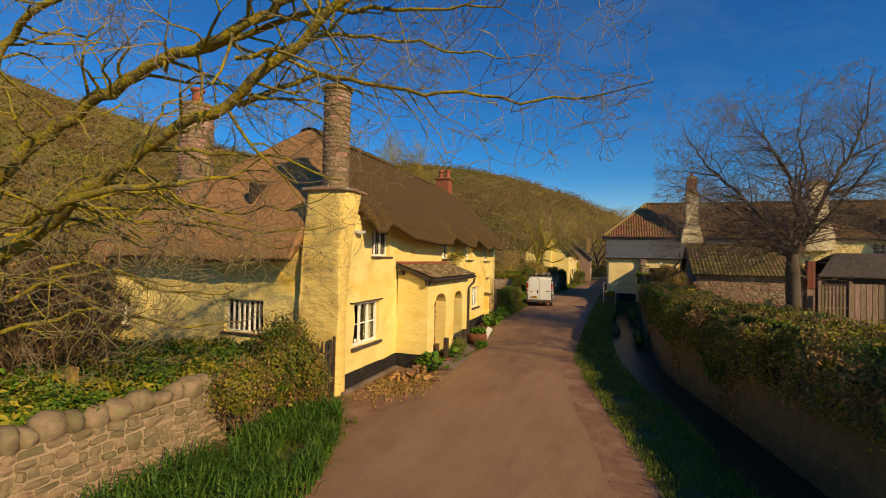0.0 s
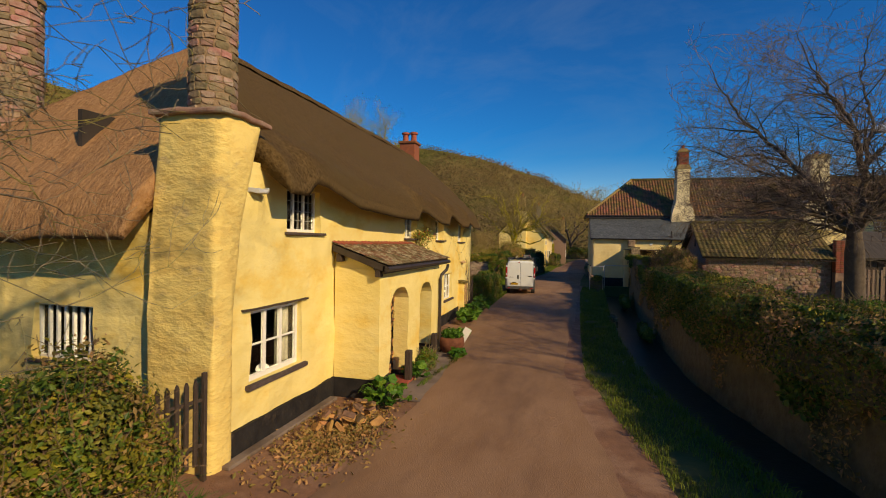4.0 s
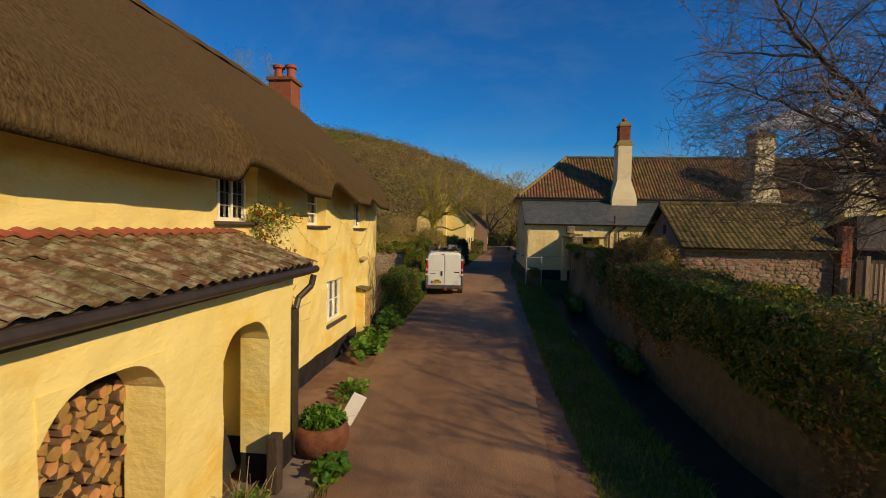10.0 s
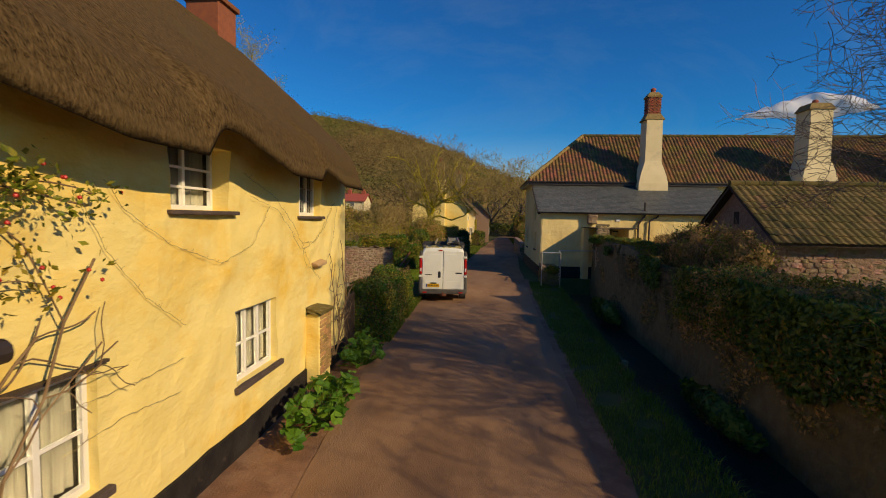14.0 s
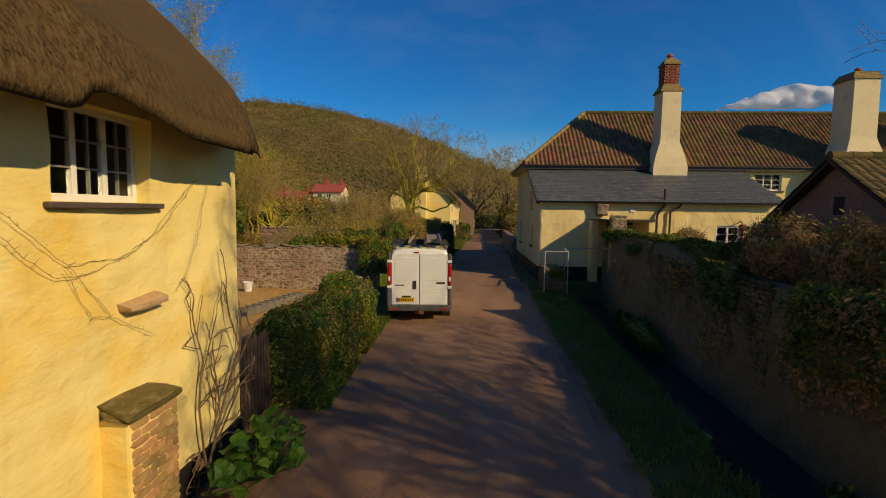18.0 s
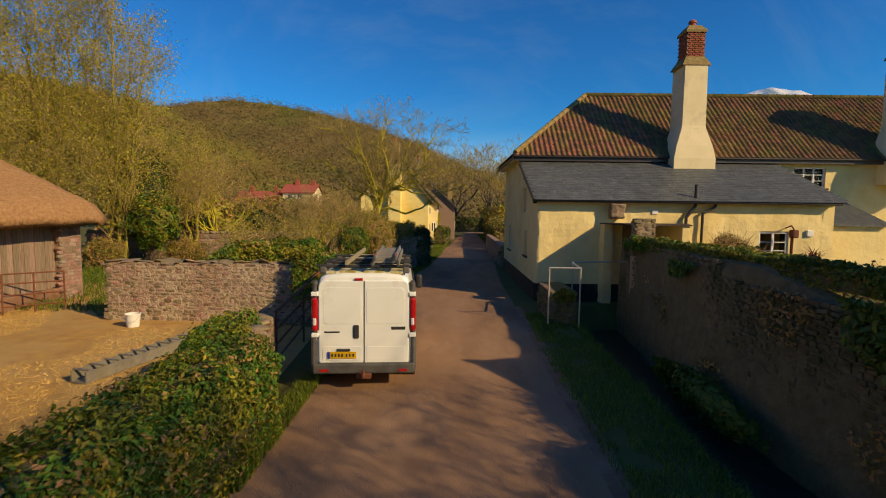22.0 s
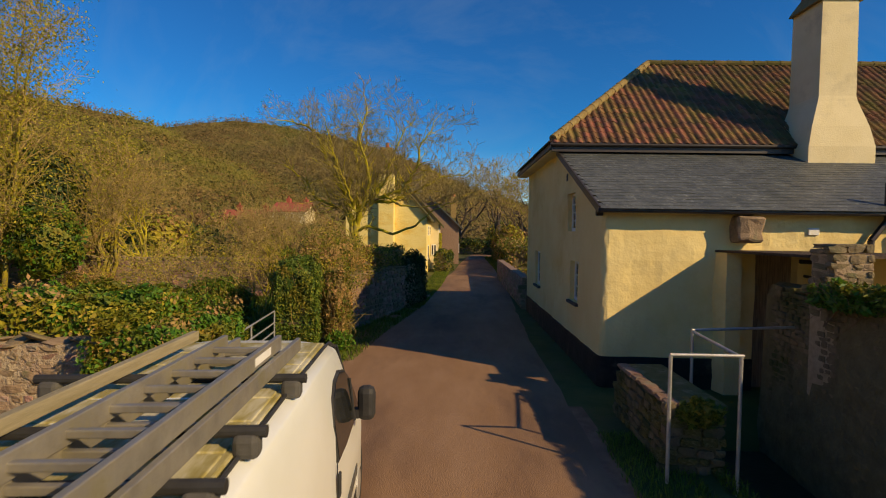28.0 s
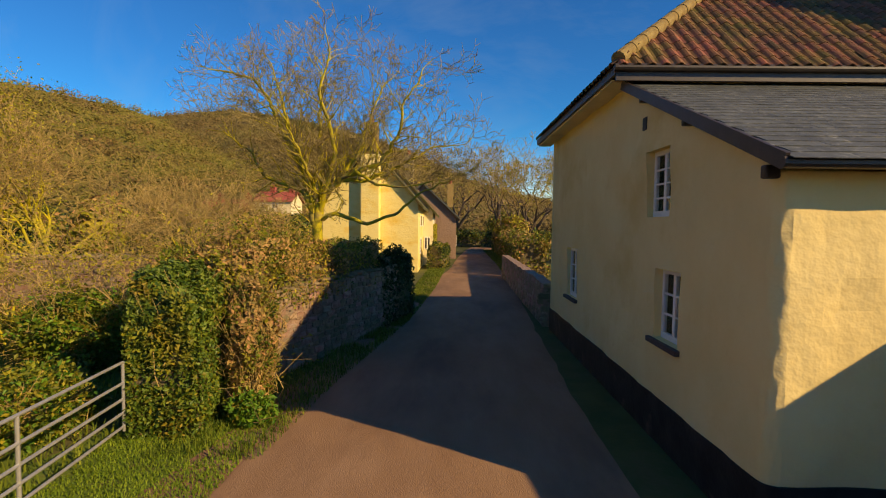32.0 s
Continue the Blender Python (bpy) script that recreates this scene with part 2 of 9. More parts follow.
M["bank"] = material("damp_bank", (0.135, 0.108, 0.056), (0.185, 0.148, 0.078), 4, 0.95, bump=0.8, bump_scale=14, lump=0.8, lump_scale=4)
M["water"] = material("dark_stream", (0.035, 0.031, 0.023), (0.05, 0.045, 0.033), 2, 0.3, bump=0.5, bump_scale=9, spec=0.12)
M["grass"] = material("grass_blades", (0.095, 0.145, 0.018), (0.16, 0.21, 0.025), 0.8, 0.7, bump=0, island=0.35, trans=0.25)
M["lush"] = material("long_leaves", (0.05, 0.14, 0.02), (0.09, 0.20, 0.03), 0.9, 0.55, bump=0, island=0.35, trans=0.3)
M["leaf"] = material("hedge_leaves", (0.10, 0.15, 0.016), (0.165, 0.21, 0.024), 1.0, 0.55, bump=0, island=0.5, trans=0.25, c3=(0.23, 0.19, 0.025), c3_scale=1.6, c3_at=0.52)
M["ivy"] = material("ivy_leaves", (0.072, 0.132, 0.02), (0.115, 0.18, 0.028), 1.4, 0.45, bump=0, island=0.5, trans=0.2)
M["bright_leaf"] = material("broad_leaves", (0.08, 0.19, 0.02), (0.11, 0.25, 0.03), 1.5, 0.5, bump=0, island=0.35, trans=0.3)
M["dry_leaf"] = material("dry_brown_leaves", (0.29, 0.185, 0.06), (0.41, 0.275, 0.10), 1.5, 0.8, bump=0, island=0.5, trans=0.2)
M["bud"] = material("yellow_green_buds", (0.32, 0.29, 0.03), (0.43, 0.38, 0.055), 1.0, 0.7, bump=0, island=0.4, trans=0.35)
M["dark_leaf"] = material("evergreen_leaves", (0.025, 0.05, 0.012), (0.045, 0.08, 0.016), 1.0, 0.6, bump=0, island=0.5, trans=0.1)
M["bark"] = material("grey_bark", (0.085, 0.063, 0.046), (0.13, 0.10, 0.072), 8, 0.9, bump=0.7, bump_scale=30)
M["lichen_bark"] = material("lichened_bark", (0.20, 0.16, 0.07), (0.28, 0.22, 0.08), 5, 0.9, bump=0.7, bump_scale=30, c3=(0.46, 0.38, 0.03), c3_scale=2.2, c3_at=0.42)
M["moss_bark"] = material("mossy_bark", (0.15, 0.12, 0.055), (0.22, 0.18, 0.075), 9, 0.95, bump=1.0, bump_scale=22, c3=(0.34, 0.27, 0.025), c3_scale=5, c3_at=0.47, lump=0.5, lump_scale=12)
M["moss"] = material("moss_on_stone", (0.13, 0.11, 0.03), (0.20, 0.15, 0.05), 6, 0.95, bump=0.9, bump_scale=30, c3=(0.30, 0.24, 0.13), c3_scale=5, c3_at=0.6)
M["dark_twig"] = material("dark_twigs", (0.16, 0.115, 0.088), (0.23, 0.17, 0.13), 3, 0.85, bump=0)
M["lichen_twig"] = material("lichened_twigs", (0.22, 0.165, 0.08), (0.32, 0.25, 0.08), 2, 0.85, bump=0)
M["pale_twig"] = material("pale_grey_twigs", (0.30, 0.24, 0.15), (0.22, 0.17, 0.10), 2, 0.85, bump=0, c3=(0.34, 0.30, 0.06), c3_scale=3, c3_at=0.58)
M["twig"] = material("reddish_twigs", (0.15, 0.095, 0.055), (0.23, 0.15, 0.085), 3, 0.85, bump=0)
M["tan_twig"] = material("tan_twigs", (0.32, 0.22, 0.08), (0.42, 0.30, 0.11), 3, 0.85, bump=0)
M["steel"] = material("galvanised_steel", (0.42, 0.42, 0.41), (0.52, 0.52, 0.50), 9, 0.5, 0.6, bump=0.1)
M["alu"] = material("dull_aluminium", (0.27, 0.25, 0.21), (0.38, 0.35, 0.29), 6, 0.5, 0.5, bump=0.15, c3=(0.28, 0.25, 0.14), c3_scale=3, c3_at=0.6)
M["rust"] = material("rusty_steel", (0.13, 0.045, 0.025), (0.20, 0.075, 0.04), 9, 0.85, bump=0.4)
M["van_glass"] = material("dark_van_glass", (0.012, 0.015, 0.015), (0.02, 0.022, 0.022), 3, 0.06, bump=0, spec=0.6)
M["van"] = material("white_van_paint", (0.80, 0.82, 0.76), (0.76, 0.78, 0.71), 1.5, 0.32, bump=0.0, coat=0.4, spec=0.5, c3=(0.60, 0.56, 0.47), c3_scale=1.1, c3_at=0.66)
M["van_roof"] = material("algae_stained_roof", (0.60, 0.56, 0.40), (0.42, 0.36, 0.14), 4, 0.6, bump=0.1, c3=(0.30, 0.24, 0.06), c3_scale=2.0, c3_at=0.52, stretch=(2.5, 0.7, 1))
M["plastic"] = material("black_plastic", (0.025, 0.025, 0.026), (0.045, 0.045, 0.045), 6, 0.6, bump=0.15)
M["grey_plastic"] = material("grey_bumper_plastic", (0.07, 0.068, 0.062), (0.11, 0.105, 0.095), 4, 0.7, bump=0.2)
M["rubber"] = material("tyre_rubber", (0.018, 0.018, 0.018), (0.035, 0.032, 0.03), 8, 0.85, bump=0.3)
M["red_lens"] = material("red_lamp_lens", (0.45, 0.01, 0.015), (0.38, 0.01, 0.012), 9, 0.15, bump=0, spec=0.6, coat=0.5)
M["clear_lens"] = material("clear_lamp_lens", (0.6, 0.6, 0.6), (0.7, 0.7, 0.7), 9, 0.2, bump=0, spec=0.6)
M["plate"] = material("yellow_plate", (0.72, 0.42, 0.02), (0.68, 0.38, 0.02), 9, 0.4, bump=0)
M["blue"] = material("blue_strip", (0.02, 0.05, 0.35), (0.02, 0.05, 0.30), 9, 0.4, bump=0)
M["curtain"] = material("cream_curtain", (0.30, 0.28, 0.22), (0.20, 0.18, 0.14), 12, 0.9, bump=0.3, stretch=(1, 1, 0.05))
# near-black colour that paints in the gloom behind window panes
M["indoor_shade"] = material("indoor_shade_colour", (0.05, 0.04, 0.035), (0.03, 0.025, 0.02), 2, 0.95, bump=0)
M["log"] = material("split_log_wood", (0.52, 0.29, 0.10), (0.36, 0.19, 0.07), 9, 0.85, bump=0.4, rand=0.3)
M["logbark"] = material("log_bark", (0.12, 0.075, 0.045), (0.20, 0.12, 0.07), 9, 0.9, bump=0.6, rand=0.3)
M["bucket"] = material("white_plastic_bucket", (0.75, 0.74, 0.70), (0.68, 0.66, 0.60), 5, 0.5, bump=0)
M["berry"] = material("red_berries", (0.45, 0.012, 0.012), (0.55, 0.02, 0.02), 5, 0.4, bump=0)
M["hill"] = material("wooded_hillside", (0.16, 0.125, 0.042), (0.22, 0.16, 0.06), 0.05, 0.98, bump=1.0, bump_scale=0.5, c3=(0.12, 0.125, 0.036), c3_scale=0.012, c3_at=0.57, lump=1.0, lump_scale=0.12, spec=0.05)
M["hill_tree"] = material("winter_woodland", (0.165, 0.12, 0.054), (0.205, 0.152, 0.068), 0.03, 0.95, bump=0, island=0.3, trans=0.3, c3=(0.13, 0.14, 0.04), c3_scale=0.011, c3_at=0.57, spec=0.05)
M["cloud"] = material("cloud", (0.9, 0.9, 0.9), (0.85, 0.85, 0.86), 0.01, 1.0, bump=0)
M["cloud"].node_tree.nodes["Principled BSDF"].inputs["Alpha"].default_value = 0.5
M["glass"] = glass_material()

# ---- building helpers ----
WM = {}
rng = np.random.default_rng(7)


def thing(name, base, label, category, group="", kind=""):
    ob = new(name)
    ob.empty_display_size = 0.2
    ob.location = base
    WM[ob] = Matrix.Translation(base)
    return tagged(ob, label, category, group, kind)


def attach(ob, parent):
    if parent is not None:
        ob.parent = parent
        ob.matrix_parent_inverse = WM[parent].inverted()
    WM[ob] = Matrix.Identity(4)
    return ob


def part(name, bm, mat, parent=None, label="", smooth=False, kind=""):
    """Links a bmesh (in world coordinates) as one mesh object under a thing or part."""
    me = bpy.data.meshes.new(name)
    bmesh.ops.recalc_face_normals(bm, faces=bm.faces)
    bm.to_mesh(me)
    bm.free()
    me.materials.append(M[mat])
    if smooth:
        me.polygons.foreach_set("use_smooth", [True] * len(me.polygons))
    return tagged(attach(new(name, me), parent), label, kind=kind)


def raw(name, verts, faces, mat, parent=None, label="", smooth=False, kind=""):
    """The same from vertex and face arrays."""
    me = bpy.data.meshes.new(name)
    v, f = np.asarray(verts, np.float32), np.asarray(faces, np.int32)
    me.vertices.add(len(v))
    me.vertices.foreach_set("co", v.ravel())
    k = f.shape[1]
    me.loops.add(f.size)
    me.loops.foreach_set("vertex_index", f.ravel())
    me.polygons.add(len(f))
    me.polygons.foreach_set("loop_start", np.arange(0, f.size, k, dtype=np.int32))
    me.polygons.foreach_set("loop_total", np.full(len(f), k, np.int32))
    me.polygons.foreach_set("use_smooth", [smooth] * len(f))
    me.update(calc_edges=True)
    me.validate()
    me.materials.append(M[mat])
    return tagged(attach(new(name, me), parent), label, kind=kind)


def box(bm, x0, x1, y0, y1, z0, z1, bevel=0.0, m=None):
    r = bmesh.ops.create_cube(bm, size=1)
    t = Matrix.Translation(((x0 + x1) / 2, (y0 + y1) / 2, (z0 + z1) / 2)) @ Matrix.Diagonal((abs(x1 - x0), abs(y1 - y0), abs(z1 - z0), 1))
    bmesh.ops.transform(bm, matrix=(m @ t) if m else t, verts=r["verts"])
    if bevel:
        es = list({e for v in r["verts"] for e in v.link_edges})
        bmesh.ops.bevel(bm, geom=es, offset=bevel, segments=2, affect="EDGES", profile=0.5)
    return bm


def boxm(*a, **k):
    return box(bmesh.new(), *a, **k)


def tube(bm, p0, p1, r0, r1=None, n=8):
    """A capped round bar from p0 to p1."""
    p0, p1 = Vector(p0), Vector(p1)
    d = p1 - p0
    r = bmesh.ops.create_cone(bm, cap_ends=True, segments=n, radius1=r0, radius2=r0 if r1 is None else r1, depth=d.length)
    bmesh.ops.transform(bm, matrix=Matrix.Translation((p0 + p1) / 2) @ d.to_track_quat("Z", "Y").to_matrix().to_4x4(), verts=r["verts"])
    return bm


def tubem(*a, **k):
    return tube(bmesh.new(), *a, **k)


def pipe(bm, pts, r, n=8):
    for a, b in zip(pts, pts[1:]):
        tube(bm, a, b, r, n=n)
    return bm


def lathe(bm, base, profile, n=16):
    """A turned form: profile rows are (radius, height)."""
    rings = []
    for r, z in profile:
        rings.append([bm.verts.new((base[0] + r * math.cos(a), base[1] + r * math.sin(a), base[2] + z)) for a in [2 * math.pi * i / n for i in range(n)]])
    for a, b in zip(rings, rings[1:]):
        for i in range(n):
            bm.faces.new((a[i], a[(i + 1) % n], b[(i + 1) % n], b[i]))
    bm.faces.new(rings[0][::-1])
    bm.faces.new(rings[-1])
    return bm


def placed(face, pos):
    """Maps (along, outward, up) of a wall with that face to the world."""
    return {"E": lambda a, d, z: (pos + d, a, z), "W": lambda a, d, z: (pos - d, a, z), "S": lambda a, d, z: (a, pos - d, z), "N": lambda a, d, z: (a, pos + d, z)}[face]


def fbox(bm, P, a0, a1, d0, d1, z0, z1, bevel=0.0):
    p, q = P(a0, d0, z0), P(a1, d1, z1)
    return box(bm, min(p[0], q[0]), max(p[0], q[0]), min(p[1], q[1]), max(p[1], q[1]), min(p[2], q[2]), max(p[2], q[2]), bevel)


def wall(name, face, pos, thick, a0, a1, z0, z1, holes, mat, parent, label="", step=0.16, amp=0.018, top=None, kind=""):
    """A thick wall with openings that go through it and an uneven hand-laid face. holes: (a0, a1, z0, z1)."""
    P = placed(face, pos)

    def cuts(lo, hi, keys):
        ks = sorted({lo, hi, *[k for k in keys if lo < k < hi]})
        out = []
        for p, q in zip(ks, ks[1:]):
            n = max(1, round((q - p) / step))
            out += [p + (q - p) * i / n for i in range(n)]
        return out + [hi]

    A = cuts(a0, a1, [k for h in holes for k in h[:2]])
    Z = cuts(z0, z1, [k for h in holes for k in h[2:]])
    solid = [[not any(h[0] < (A[i] + A[i + 1]) / 2 < h[1] and h[2] < (Z[j] + Z[j + 1]) / 2 < h[3] for h in holes) for j in range(len(Z) - 1)] for i in range(len(A) - 1)]
    bm = bmesh.new()
    vs = {}

    def vert(i, j, back):
        key = (i, j, back)
        if key not in vs:
            d = -thick if back else amp * 2 * min(1, (A[i] - a0) / 0.4, (a1 - A[i]) / 0.4) * (noise.noise(Vector((A[i] * 1.3, Z[j] * 1.3, pos))) + 0.5 * noise.noise(Vector((A[i] * 3.1, Z[j] * 3.1, pos + 9))))
            vs[key] = bm.verts.new(P(A[i], d, min(Z[j], top(A[i])) if top else Z[j]))
        return vs[key]

    ni, nj = len(A) - 1, len(Z) - 1
    ok = lambda i, j: 0 <= i < ni and 0 <= j < nj and solid[i][j]
    for i in range(ni):
        for j in range(nj):
            if not solid[i][j]:
                continue
            for b in (False, True):
                bm.faces.new([vert(i, j, b), vert(i + 1, j, b), vert(i + 1, j + 1, b), vert(i, j + 1, b)])
            for di, dj, e in ((-1, 0, ((i, j), (i, j + 1))), (1, 0, ((i + 1, j), (i + 1, j + 1))), (0, -1, ((i, j), (i + 1, j))), (0, 1, ((i, j + 1), (i + 1, j + 1)))):
                if not ok(i + di, j + dj):
                    (p, q), (r, s) = e
                    bm.faces.new([vert(p, q, False), vert(r, s, False), vert(r, s, True), vert(p, q, True)])
    return part(name, bm, mat, parent, label, smooth=False, kind=kind)


def window(parent, face, pos, a0, a1, z0, z1, lights=3, rows=2, recess=0.14, fw=0.055, sill=True, curtain=0, name="window", bars="white", shade_depth=0.49, sub=0):
    """A painted casement window in an opening: frame, mullions, glazing bars, panes, sill, curtains."""
    P = placed(face, pos)
    bm = bmesh.new()
    d0, d1 = -recess - 0.06, -recess
    for u0, u1, w0, w1 in ((a0, a1, z0, z0 + fw * 1.3), (a0, a1, z1 - fw, z1), (a0, a0 + fw, z0 + fw * 1.3, z1 - fw), (a1 - fw, a1, z0 + fw * 1.3, z1 - fw)):
        fbox(bm, P, u0, u1, d0, d1, w0, w1, 0.006)
    fr = part(name, bm, bars, parent)
    lw = (a1 - a0 - 2 * fw) / lights
    for i in range(lights):
        b0, b1 = a0 + fw + lw * i, a0 + fw + lw * (i + 1)
        if i:
            part("mullion", fbox(bmesh.new(), P, b0 - fw * 0.55, b0 + fw * 0.55, d0, d1 - 0.004, z0 + fw, z1 - fw, 0.005), bars, fr)
        for j in range(1, rows):
            zz = z0 + fw + (z1 - z0 - 2 * fw) * j / rows
            part("glazing_bar", fbox(bmesh.new(), P, b0, b1, d0 + 0.015, d1 - 0.012, zz - (0.008 if sub else 0.014), zz + (0.008 if sub else 0.014)), "lead_bar" if sub else bars, fr)
        if sub and i >= sub:
            part("glazing_bar", fbox(bmesh.new(), P, (b0 + b1) / 2 - 0.007, (b0 + b1) / 2 + 0.007, d0 + 0.016, d1 - 0.013, z0 + fw, z1 - fw), "lead_bar", fr)
        g = part("pane", fbox(bmesh.new(), P, b0 + 0.004, b1 - 0.004, d0 + 0.028, d0 + 0.033, z0 + fw, z1 - fw), "glass", fr)
        g.visible_shadow = False
        if curtain and (curtain == 2 or i == lights - 1):
            bm = bmesh.new()
            n = 14
            row = [[bm.verts.new(P(b0 + (b1 - b0) * k / n * (1 if curtain == 2 else 0.85), d0 - 0.07 + 0.022 * math.sin(k * 1.9), zz)) for k in range(n + 1)] for zz in (z0 + fw, z1 - fw)]
            for k in range(n):
                bm.faces.new((row[0][k], row[0][k + 1], row[1][k + 1], row[1][k]))
            part("curtain", bm, "curtain", fr, "cream curtain behind the glass")
    # near-black strips paint shade over the inner reveal, which would show sunlit
    if shade_depth:
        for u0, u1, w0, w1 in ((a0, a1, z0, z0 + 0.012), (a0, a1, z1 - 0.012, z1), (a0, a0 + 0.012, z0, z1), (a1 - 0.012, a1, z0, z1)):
            part("reveal_board", fbox(bmesh.new(), P, u0 + 0.003, u1 - 0.003, -shade_depth, d0 - 0.002, w0 + 0.003, w1 - 0.003), "indoor_shade", fr)
    if sill:
        part("sill", fbox(bmesh.new(), P, a0 - 0.08, a1 + 0.12, -recess, 0.075, z0 - (0.055 if fw <= 0.05 else 0.085), z0 - 0.004, 0.012), "sill", fr, "dark weathered sill")
    return fr


def leaf_quads(pts, size, flat=0.0, seed=1, normals=None, long=1.6):
    """Small folded leaves at the points: four corners each."""
    r = np.random.default_rng(seed)
    n = len(pts)
    d = r.normal(size=(n, 3))
    if normals is not None:
        d = d * 0.65 + np.asarray(normals)
    d[:, 2] = d[:, 2] * (1 - flat) + flat
    d /= np.linalg.norm(d, axis=1)[:, None]
    u = np.cross(d, r.normal(size=(n, 3)))
    u /= np.linalg.norm(u, axis=1)[:, None]
    w = np.cross(d, u)
    s = (size * r.uniform(0.55, 1.25, n))[:, None]
    p = np.asarray(pts)
    v = np.stack([p - u * s * long / 2, p + w * s * 0.42 + d * s * 0.12, p + u * s * long / 2, p - w * s * 0.42 + d * s * 0.12], 1).reshape(-1, 3)
    return v, np.arange(4 * n).reshape(-1, 4)


def blades(pts, height, width, lean=0.5, seed=1, aim=None):
    """Grass blades: a bent strip of two quads each."""
    r = np.random.default_rng(seed)
    n = len(pts)
    p = np.asarray(pts, float)
    a = r.uniform(0, 2 * np.pi, n)
    side = np.stack([np.cos(a), np.sin(a), np.zeros(n)], 1)
    fall = np.stack([-np.sin(a), np.cos(a), np.zeros(n)], 1)
    h = (height * r.uniform(0.5, 1.2, n))[:, None]
    w = width / 2
    k = lean * r.uniform(0.3, 1.2, n)[:, None]
    up = np.array([0, 0, 1.0])
    mid, tip = p + up * h * 0.6 + fall * h * k * 0.3, p + up * h * (1 - 0.35 * k) + fall * h * k * 0.95
    v = np.stack([p - side * w, p + side * w, mid + side * w * 0.8, mid - side * w * 0.8, tip + side * w * 0.15, tip - side * w * 0.15], 1).reshape(-1, 3)
    b = 6 * np.arange(n)[:, None]
    return v, np.concatenate([b + [0, 1, 2, 3], b + [3, 2, 4, 5]])


def tubes_mesh(segs, sides):
    """Tapered bars joined into arrays. segs: rows of p0 (3), p1 (3), r0, r1."""
    s = np.asarray(segs, float)
    n = len(s)
    p0, p1, r0, r1 = s[:, :3], s[:, 3:6], s[:, 6], s[:, 7]
    d = p1 - p0
    d /= np.linalg.norm(d, axis=1)[:, None] + 1e-9
    ref = np.where(np.abs(d[:, 2:3]) > 0.9, np.array([[1.0, 0, 0]]), np.array([[0, 0, 1.0]]))
    u = np.cross(d, ref)
    u /= np.linalg.norm(u, axis=1)[:, None]
    w = np.cross(d, u)
    a = np.arange(sides) * 2 * np.pi / sides
    ring = u[:, None] * np.cos(a)[None, :, None] + w[:, None] * np.sin(a)[None, :, None]
    v = np.concatenate([p0[:, None] + ring * r0[:, None, None], p1[:, None] + ring * r1[:, None, None]], 1).reshape(-1, 3)
    b = (np.arange(n) * 2 * sides)[:, None, None]
    i = np.arange(sides)
    j = (i + 1) % sides
    f = b + np.stack([i, j, j + sides, i + sides], 1)[None]
    return v, f.reshape(-1, 4)


def stem_skin(line, radii, sides=7):
    """One unbroken tapering stem along a line of points."""
    p = np.array([tuple(q) for q in line], float)
    d = np.gradient(p, axis=0)
    d /= np.linalg.norm(d, axis=1)[:, None] + 1e-9
    u = np.cross(d, [0.31, 0.95, 0.05])
    u /= np.linalg.norm(u, axis=1)[:, None] + 1e-9
    w = np.cross(d, u)
    a = np.arange(sides) * 2 * np.pi / sides
    v = (p[:, None] + (u[:, None] * np.cos(a)[None, :, None] + w[:, None] * np.sin(a)[None, :, None]) * np.asarray(radii)[:, None, None]).reshape(-1, 3)
    i, j = np.arange(sides), (np.arange(sides) + 1) % sides
    b = (np.arange(len(p) - 1) * sides)[:, None, None]
    return v, (b + np.stack([i, j, j + sides, i + sides], 1)[None]).reshape(-1, 4)


def grow(base, dirn, length, radius, depth, r, out, bend=0.25, fork=3, up=0.12, keep=0.62, droop=0.0, level=0):
    """Grows one limb as a wandering line and forks it."""
    p, d = Vector(base), Vector(dirn).normalized()
    n = 4 if depth > 1 else 3
    step = length / n
    rad = radius
    tips = []
    for k in range(n):
        d = (d + Vector((r.normal(0, bend), r.normal(0, bend), r.normal(0, bend) + up - droop * level))).normalized()
        q = p + d * step
        nr = rad * (0.86 if depth > 0 else 0.7)
        out.append((level, (*p, *q, rad, nr)))
        p, rad = q, nr
        tips.append((p.copy(), d.copy(), rad))
    if depth > 0:
        for k in range(fork):
            at, dd, rr = tips[-1] if k < 2 else tips[int(r.integers(max(0, n - 3), n))]
            side = Vector((r.normal(), r.normal(), r.normal() * 0.6))
            side = (side - dd * side.dot(dd)).normalized()
            nd = dd * r.uniform(0.55, 0.9) + side * r.uniform(0.45, 0.85)
            grow(at, nd, length * r.uniform(keep - 0.1, keep + 0.14), rr * r.uniform(0.6, 0.82), depth - 1, r, out, bend, fork, up, keep, droop, level + 1)


